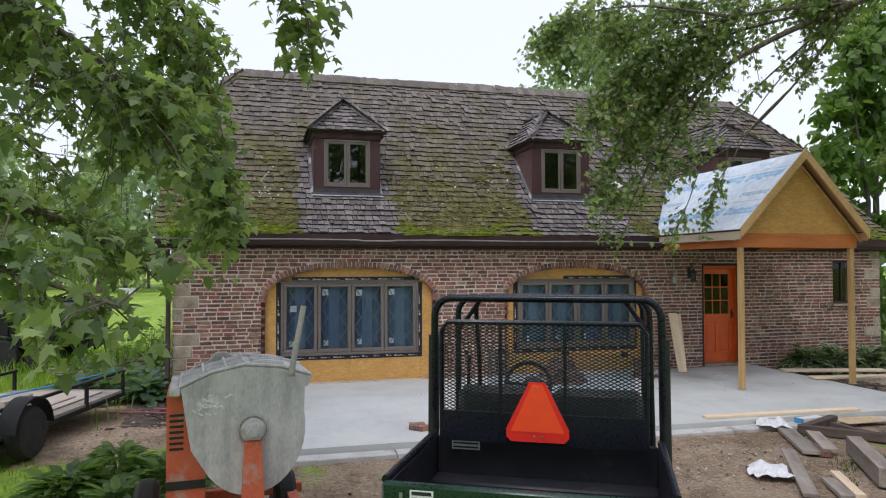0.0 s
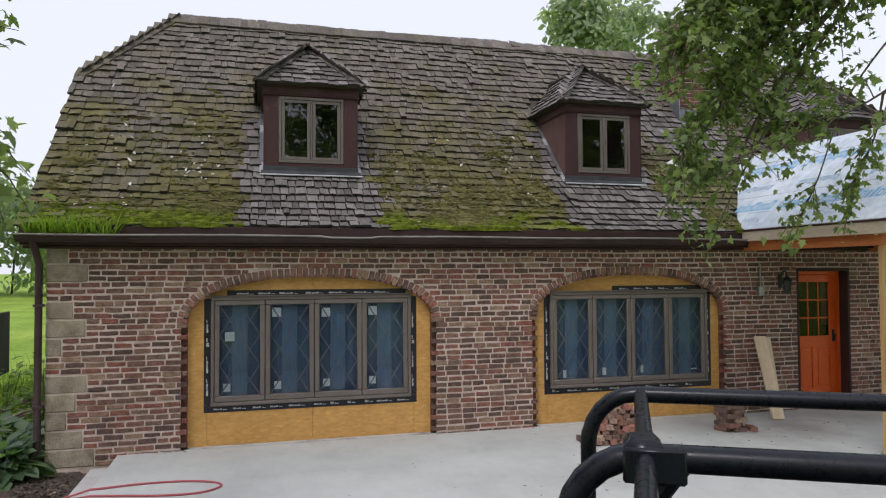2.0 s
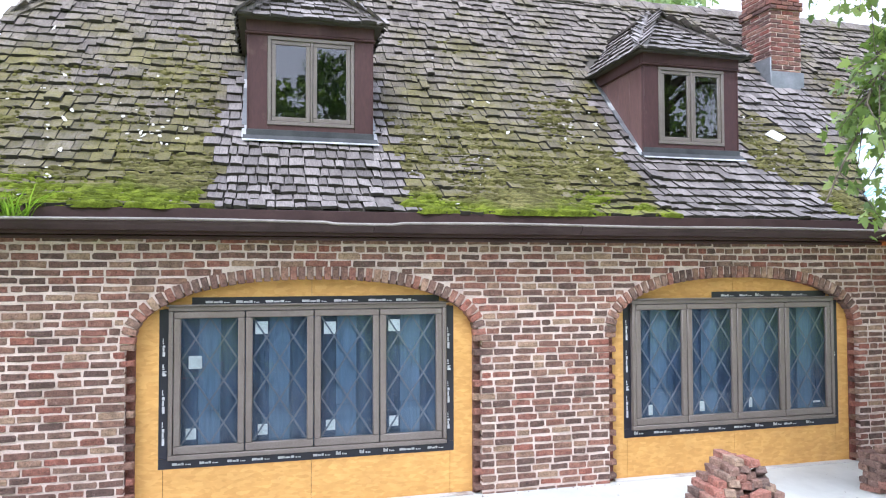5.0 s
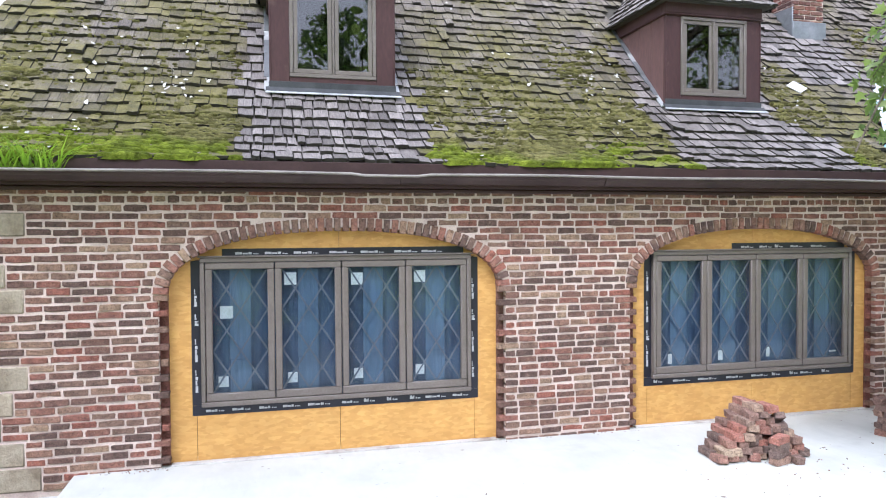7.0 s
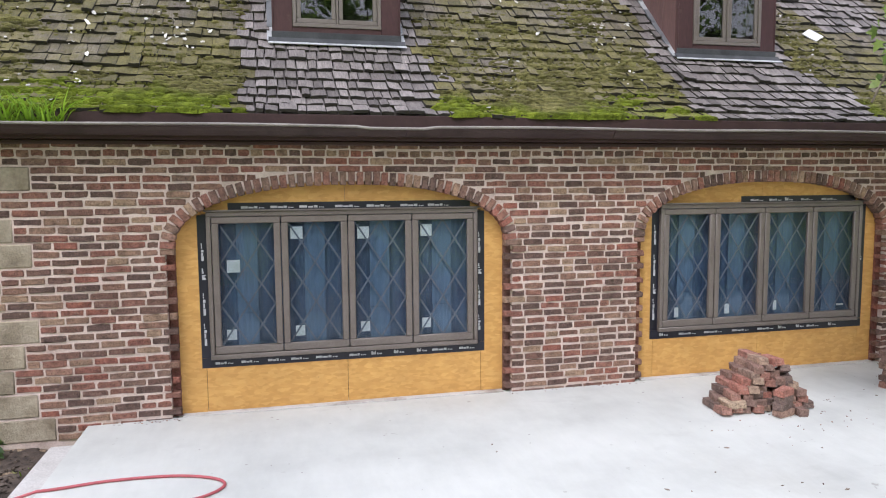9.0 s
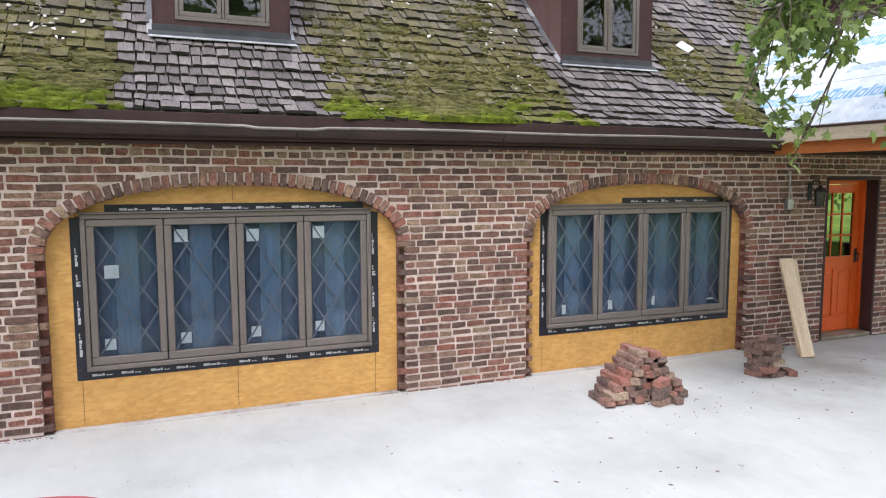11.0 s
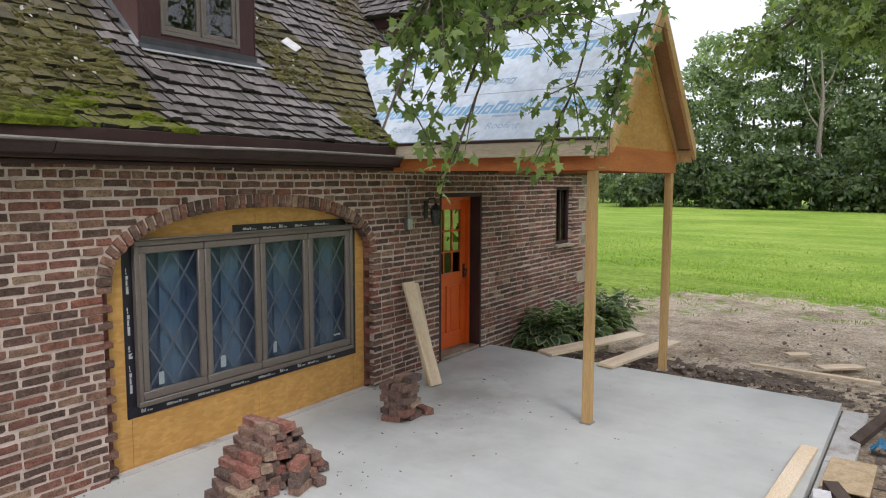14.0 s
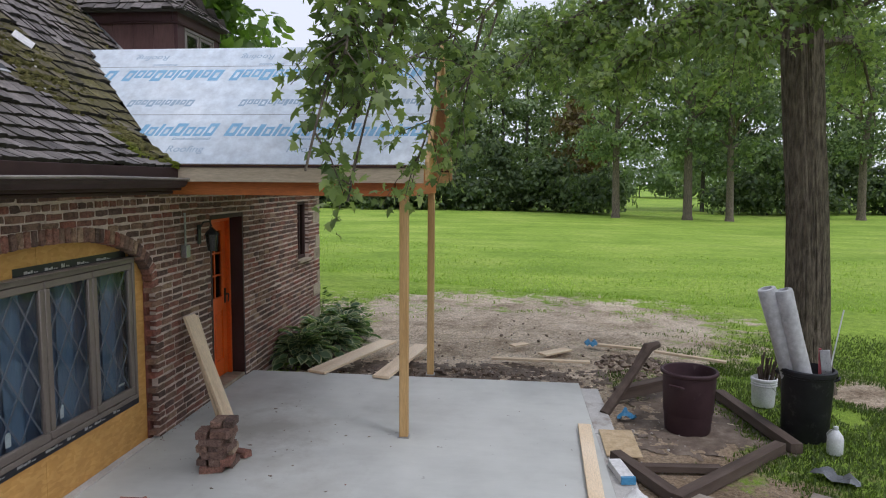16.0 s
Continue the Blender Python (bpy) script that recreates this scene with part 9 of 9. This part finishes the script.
park_tree(62, 0.6, 15, 4.6, 51, 8000, "tall broad tree with a stout trunk on the lawn")
park_tree(60.5, -5.0, 17, 4.4, 52, 8000, "tall tree with a dark crown on the lawn")
park_tree(59.6, -8.1, 14, 3.6, 53, 4000, "slender tree with a dark crown on the lawn", LEAF_SHADED)
park_tree(64, -20.3, 16, 4.6, 54, 4400, "tall dark tree at the edge of the lawn", LEAF_SHADED)
park_tree(-13.5, 62, 10, 3.2, 55, 1500, "slim pale-barked tree on the far lawn", low=0.4)
willow = thing("willow_tree", "pale green weeping willow on the far lawn", "tree", pose(-15.5, 76, -0.4))
part("trunk", Geo().tube([(0, 0, -0.3), (0.2, 0, 3), (0.1, 0.2, 7)], [0.5, 0.4, 0.15], 12), BARK, willow)
wr = np.random.RandomState(56)
feet = []
for k in range(150):
    a, rad = wr.rand() * 6.28, 3.8 * math.sqrt(wr.rand())
    top = 9 - 0.32 * rad ** 2 * 0.6 + wr.normal(0, 0.4)
    z = np.linspace(top, max(0.8, top - 4 - 2.5 * wr.rand()), 26)
    feet.append(np.stack([rad * math.cos(a) + wr.normal(0, 0.1, 26), rad * math.sin(a) + wr.normal(0, 0.1, 26), z], 1))
feet = np.concatenate(feet)
n = len(feet)
v, f = spread(OVAL, OVAL_F, feet, wr.normal(0, 0.25, (n, 3)) + np.array((0, 0, -1)), wr.normal(0, 1, (n, 3)), 0.4 * (0.6 + 0.8 * wr.rand(n)))
part("crown", np_mesh("crown", v, f, LEAF_WILLOW), None, willow)["kind"] = "stuff"


def clump(name, x, y, n, size, spread_r, tall, material, label, seed, shape=OVAL, faces=OVAL_F, category="plant", z=None, group="", margin=None):
    """A rosette of arching leaves, with pale margins where a margin shape is given."""
    r = np.random.RandomState(seed)
    a = r.rand(n) * 6.283
    lean = 0.25 + 0.75 * r.rand(n)
    rad = spread_r * lean * (0.4 + 0.5 * r.rand(n))
    feet = np.stack([rad * np.cos(a), rad * np.sin(a), tall * (1.05 - 0.75 * lean) * (0.6 + 0.5 * r.rand(n))], 1)
    way = np.stack([np.cos(a) * (0.4 + lean), np.sin(a) * (0.4 + lean), 0.55 - 0.9 * lean + r.normal(0, 0.15, n)], 1)
    face = np.stack([-np.cos(a) * 0.2, -np.sin(a) * 0.2, np.ones(n)], 1) + r.normal(0, 0.25, (n, 3))
    big = size * (0.6 + 0.6 * r.rand(n))
    v, f = spread(shape, faces, feet, way, face, big)
    plant = thing(name, label, category, pose(x, y, ground_height(x, y) - 0.02 if z is None else z), group=group)
    part("leaves", np_mesh("leaves", v, f, material), None, plant)
    if margin is not None:
        v, f = spread(margin, MARGIN_F, feet, way, face, big)
        part("leaf_edge", np_mesh("leaf_edge", v, f, LEAF_MARGIN), None, plant, "creamy white leaf edges")["kind"] = "stuff"
    stems = Geo()
    for k in range(0, n, 3):
        stems.tube([(feet[k][0] * 0.15, feet[k][1] * 0.15, 0), tuple(feet[k])], [0.006, 0.004], 4)
    part("stem_mass", stems, material, plant)["kind"] = "stuff"
    return plant


HOSTA = np.array([(0, 0, 0), (0.22, 0.18, 0.05), (0.33, 0.45, 0.05), (0.2, 0.78, 0.01), (0, 1.0, -0.12), (-0.2, 0.78, 0.01), (-0.33, 0.45, 0.05), (-0.22, 0.18, 0.05), (0, 0.45, -0.02)])
HOSTA_F = np.array([(8, i, i + 1) for i in range(7)] + [(8, 7, 0)])
MARGIN = np.concatenate([HOSTA[:8], HOSTA[8] + (HOSTA[:8] - HOSTA[8]) * np.array((0.76, 0.86, 0.76))]) + np.array((0, 0, 0.012))
MARGIN_F = np.array([t for i in range(8) for t in ((i, (i + 1) % 8, i + 8), ((i + 1) % 8, (i + 1) % 8 + 8, i + 8))])
for k, (x, y, n, rr) in enumerate(((11.75, 12.65, 130, 0.5), (12.5, 12.5, 160, 0.6), (13.15, 12.35, 130, 0.55), (13.8, 12.5, 110, 0.5))):
    clump("hosta", x, y, int(n * 1.25), 0.25, rr * 1.05, 0.64, LEAF_HOSTA, "bushy hosta with pale-edged green leaves by the wall", 60 + k, HOSTA, HOSTA_F, group="hostas by the wall", margin=MARGIN)
for k, (x, y, n, rr) in enumerate(((-1.75, 12.9, 120, 0.5), (-2.35, 13.4, 140, 0.6), (-1.75, 13.7, 120, 0.55), (-2.9, 12.9, 110, 0.5), (-2.3, 14.4, 120, 0.6))):
    clump("hosta", x, y, n, 0.26, rr, 0.5, LEAF_HOSTA, "bushy dark hosta at the corner of the house", 70 + k, HOSTA, HOSTA_F, group="hostas at the corner")
for k, (x, y, n, rr, t) in enumerate(((14.6, 13.2, 170, 0.6, 0.95), (15.2, 13.8, 150, 0.6, 0.9), (14.9, 12.6, 120, 0.5, 0.6), (-2.0, 15.4, 200, 0.6, 1.3), (-2.7, 15.9, 200, 0.7, 1.2), (-1.9, 16.6, 180, 0.6, 1.5), (-3.2, 14.9, 140, 0.6, 0.7))):
    clump("weed_bush", x, y, n, 0.13, rr, t, LEAF_WEED, "rank green weeds beside the house", 80 + k, group="weeds beside the house")
for k, (x, y, n, rr) in enumerate(((-1.05, 6.6, 150, 0.45), (-0.7, 7.3, 130, 0.4), (-1.6, 7.3, 150, 0.5), (-1.3, 8.1, 120, 0.45), (-0.5, 5.9, 100, 0.35))):
    clump("leafy_plant", x, y, int(n * 2.2), 0.20, rr * 1.15, 0.45, LEAF_WEED, "bushy low plant with pointed bright green leaves", 90 + k, OVAL * np.array((0.8, 1, 1.6)), OVAL_F, group="plants beside the mixer")


def blades(name, at, height, material, label, seed, lean=0.35, broad=1.0):
    r = np.random.RandomState(seed)
    n = len(at)
    a = r.rand(n) * 6.283
    h = height * (0.5 + 0.8 * r.rand(n))
    tip = np.stack([np.cos(a) * h * lean * r.rand(n) * 2, np.sin(a) * h * lean * r.rand(n) * 2, h], 1)
    w = (0.004 + 0.006 * r.rand(n)) * broad
    side = np.stack([-np.sin(a) * w, np.cos(a) * w, np.zeros(n)], 1)
    mid = at + tip * np.array((0.35, 0.35, 0.6))
    v = np.stack([at - side, at + side, mid + side * 0.8, mid - side * 0.8, at + tip], 1).reshape(-1, 3)
    i = (np.arange(n) * 5)[:, None, None]
    f = (np.array([(0, 1, 2), (0, 2, 3), (3, 2, 4)])[None] + i).reshape(-1, 3)
    return solo(name, np_mesh(name, v, f, material), None, label, "grass", kind="stuff")


gr = np.random.RandomState(9)
spots, coarse = [], []
while len(spots) < 9000:
    x, y = -6.5 + 6.2 * gr.rand(), 5 + 16 * gr.rand()
    if -1.4 < x < 14.4 and y > 13 or (-0.8 < x < 11.0 and 8.0 < y < 13):
        continue
    if bare_at(x, y) + 0.5 * noise.noise((x * 1.6, y * 1.6, 3)) < 0.42 + 0.16 * gr.rand():
        spots.append((x, y, ground_height(x, y) - 0.01))
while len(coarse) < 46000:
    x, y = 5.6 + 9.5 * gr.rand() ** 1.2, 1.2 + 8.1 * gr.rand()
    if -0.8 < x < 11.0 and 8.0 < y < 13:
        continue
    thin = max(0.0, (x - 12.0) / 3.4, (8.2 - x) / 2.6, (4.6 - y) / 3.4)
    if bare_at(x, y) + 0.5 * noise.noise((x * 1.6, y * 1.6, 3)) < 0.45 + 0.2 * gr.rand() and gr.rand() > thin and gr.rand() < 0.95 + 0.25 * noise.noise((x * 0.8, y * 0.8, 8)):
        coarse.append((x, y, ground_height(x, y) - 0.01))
field = []
while len(field) < 18000:
    y = -10 + 32 * gr.rand()
    u = gr.rand() ** 1.7
    x = 18.4 + 0.28 * (y - 5.8) + 0.018 * (y - 5.8) ** 2 + 0.35 * noise.noise((y * 0.7, 2.0, 0)) + 12 * u
    if noise.noise((x * 0.5, y * 0.25, 4)) > -0.35 + 0.5 * u * gr.rand():
        field.append((x, y, ground_height(x, y) - 0.02))
blades("field_grass", np.array(field), 0.085, FIELD_GRASS, "long soft green grass beyond the mown strip", 15, 0.8, 1.5)
blades("grass", np.array(spots), 0.075, GRASS, "short uneven green grass round the bare soil", 10)
border = []
while len(border) < 4200:
    x, y = 11.2 + 8.5 * gr.rand(), 4.6 + 9.2 * gr.rand()
    b_ = bare_at(x, y) + 0.35 * noise.noise((x * 1.3, y * 1.3, 3))
    if 0.10 + 0.3 * gr.rand() < b_ < 0.45 + 0.2 * gr.rand() and not (x < 14.4 and y > 12.9):
        border.append((x, y, ground_height(x, y) - 0.01))
blades("grass_edge", np.array(border), 0.055, GRASS, "ragged green grass round the edge of the bare soil", 14, 0.5)
blades("coarse_grass", np.array(coarse), 0.055, COARSE_SHADE_GRASS, "coarse grass coloured dark green for the shade of the maple", 13, 0.6)
spots = [(gr.normal(-3.4, 1.6), gr.normal(17.5, 2.5)) for _ in range(4500)]
spots = np.array([(x, y, ground_height(x, y) - 0.02) for x, y in spots if x < -1.8])
blades("tall_grass", spots, 0.42, GRASS, "tall unmown grass beside the house", 11, 0.5)
tuft = np.array([(-1.5 + 0.95 * gr.rand() ** 1.2, 12.77 + 0.08 * gr.rand(), 2.63) for _ in range(400)])
blades("gutter_grass", tuft, 0.25, GRASS, "bright green grass growing out of the gutter", 12, 1.0)

# ---- moss cushions ----
def moss_cushions():
    """Low uneven cushions of moss on the shingles, thick near the eave."""
    r, vs, fs = random.Random(77), [], []
    count = 0
    while count < 11500:
        s_ = min(abs(r.gauss(0, 1.6 if r.random() < 0.6 else 0.3)) + 0.14, 5.0)
        s_ = min(ROWS, key=lambda q: abs(q - s_)) + (r.uniform(0.0, 0.03) if r.random() < 0.72 else r.uniform(0.02, 0.16))
        x = r.choice((r.uniform(-1.5, 0.95), r.uniform(2.75, 5.75), r.uniform(2.75, 5.75), r.uniform(7.4, 8.4), r.uniform(9.9, 10.4), r.uniform(12.2, 14.3)))
        y, z, ty, tz = roof_at(s_)
        if in_hole(x, y, z) or grey_patch(x, y):
            continue
        cover = noise.noise((x * 1.1, s_ * 1.3, 4.0)) + 0.6 * noise.noise((x * 3.3, s_ * 3.3, 9.0)) + 0.46 - 0.12 * s_
        if cover < r.uniform(0.0, 0.75):
            continue
        rad = r.uniform(0.009, 0.027) * (1.25 if cover > 0.6 else 0.85)
        rad *= 1.45 if s_ < 0.55 else 1.0
        rad *= 1.2
        h, wide = rad * r.uniform(0.3, 0.65), r.uniform(1.2, 2.6)
        up, nrm = Vector((0, ty, tz)), Vector((0, -tz, ty))
        c = Vector((x, y, z)) + nrm * 0.030
        n0 = len(vs)
        turn = r.uniform(0, 6.28)
        for k in range(7):
            w = turn + 2 * math.pi * k / 7
            q = rad * r.uniform(0.7, 1.25)
            vs.append(c + Vector((1, 0, 0)) * q * wide * math.cos(w) + up * q * 0.85 * math.sin(w) - nrm * 0.02)
        for k in range(7):
            w = turn + 2 * math.pi * (k + 0.4) / 7
            q = rad * r.uniform(0.45, 0.7)
            vs.append(c + Vector((1, 0, 0)) * q * wide * math.cos(w) + up * q * 0.85 * math.sin(w) + nrm * h * 0.75)
        vs.append(c + nrm * h)
        for k in range(7):
            a, b = n0 + k, n0 + (k + 1) % 7
            fs += [(a, b, b + 7), (a, b + 7, a + 7), (a + 7, b + 7, n0 + 14)]
        count += 1
    me = np_mesh("moss", np.array([tuple(v) for v in vs]), np.array(fs), MOSS)
    me.polygons.foreach_set("use_smooth", [True] * len(me.polygons))
    solo("moss", me, None, "thick olive and lime moss cushions on the shingles", "moss", kind="stuff")


moss_cushions()

# ---- roof litter ----
chips = Geo()
for k in range(170):
    cx_, cs_, sp_ = rng.choice(((0.2, 1.9, 0.22), (0.35, 1.5, 0.15), (-0.6, 1.2, 0.3), (4.95, 1.8, 0.2), (5.1, 1.3, 0.2), (3.6, 1.6, 0.5), (5.3, 2.4, 0.3), (7.8, 2.0, 0.3), (-0.9, 2.3, 0.5), (3.9, 2.8, 0.8)))
    s_, x = max(0.3, rng.gauss(cs_, sp_ * 1.6)), rng.gauss(cx_, sp_ * 0.7)
    y, z, ty, tz = roof_at(s_)
    if in_hole(x, y, z):
        continue
    u = rng.uniform(0.006, 0.024)
    m = Matrix.Translation((x, y - tz * 0.034, z + ty * 0.034)) @ Matrix((Vector((1, 0, 0)), Vector((0, ty, tz)), Vector((0, -tz, ty)))).transposed().to_4x4() @ Matrix.Rotation(rng.uniform(-0.7, 0.7), 4, "Z")
    long = rng.uniform(0.5, 1.1) if k % 3 else rng.uniform(1.4, 3.0)
    ring = [(w, u * rng.uniform(0.45, 1.25)) for w in np.linspace(0, 2 * math.pi, 9, endpoint=False)]
    chips.prism([(q * math.cos(w), q * long * math.sin(w)) for w, q in ring], 0.0, 0.004, m, axis="z")
solo("roof_chips", chips, DEBRIS_PALE, "pale chips and droppings scattered on the shingles", "debris", kind="stuff", smooth=False)
y, z, ty, tz = roof_at(float(np.interp(14.40, [p[0] for p in PROFILE], ARC)))
m = Matrix.Translation((8.12, y - tz * 0.05, z + ty * 0.05)) @ Matrix((Vector((1, 0, 0)), Vector((0, ty, tz)), Vector((0, -tz, ty)))).transposed().to_4x4() @ Matrix.Rotation(0.6, 4, "Z")
solo("shingle_scrap", Geo().box((-0.12, -0.10, 0), (0.11, 0.11, 0.014), m, c=0.003), PAPER, "white scrap lying on the shingles below the chimney", "debris")

# ---- single bricks and shingles ----
BRICK_MESH = {}
for k, w in enumerate((0.10, 0.13, 0.16, 0.19, 0.203, 0.22, 0.24)):
    BRICK_MESH[w] = [Geo().add(*brick_shape(w, COURSE - 0.0175, 0.09, rng)).mesh("brick", BRICK, False) for _ in range(4)]
for i, (m, w, h) in enumerate(single):
    near = min(BRICK_MESH, key=lambda q: abs(q - w))
    ob = part("brick", BRICK_MESH[near][i % 4], BRICK, wall_front)
    ob.matrix_basis = m @ Matrix.Diagonal((w / near, 1, 1, 1))
SHINGLE_MESH = [Geo().add(*shingle_geo(0.145, 0.30, rng.uniform(0.022, 0.038), rng)).mesh("shingle", (SHINGLE_NEW, SHINGLE_EDGE_SHADE), False) for _ in range(8)]
for i, (m, w) in enumerate(single_shingles):
    ob = part("shingle", SHINGLE_MESH[i % 8], SHINGLE_NEW, house_roof)
    ob.matrix_basis = m @ Matrix.Diagonal(((w - 0.012) / 0.145, 1, 1, 1))
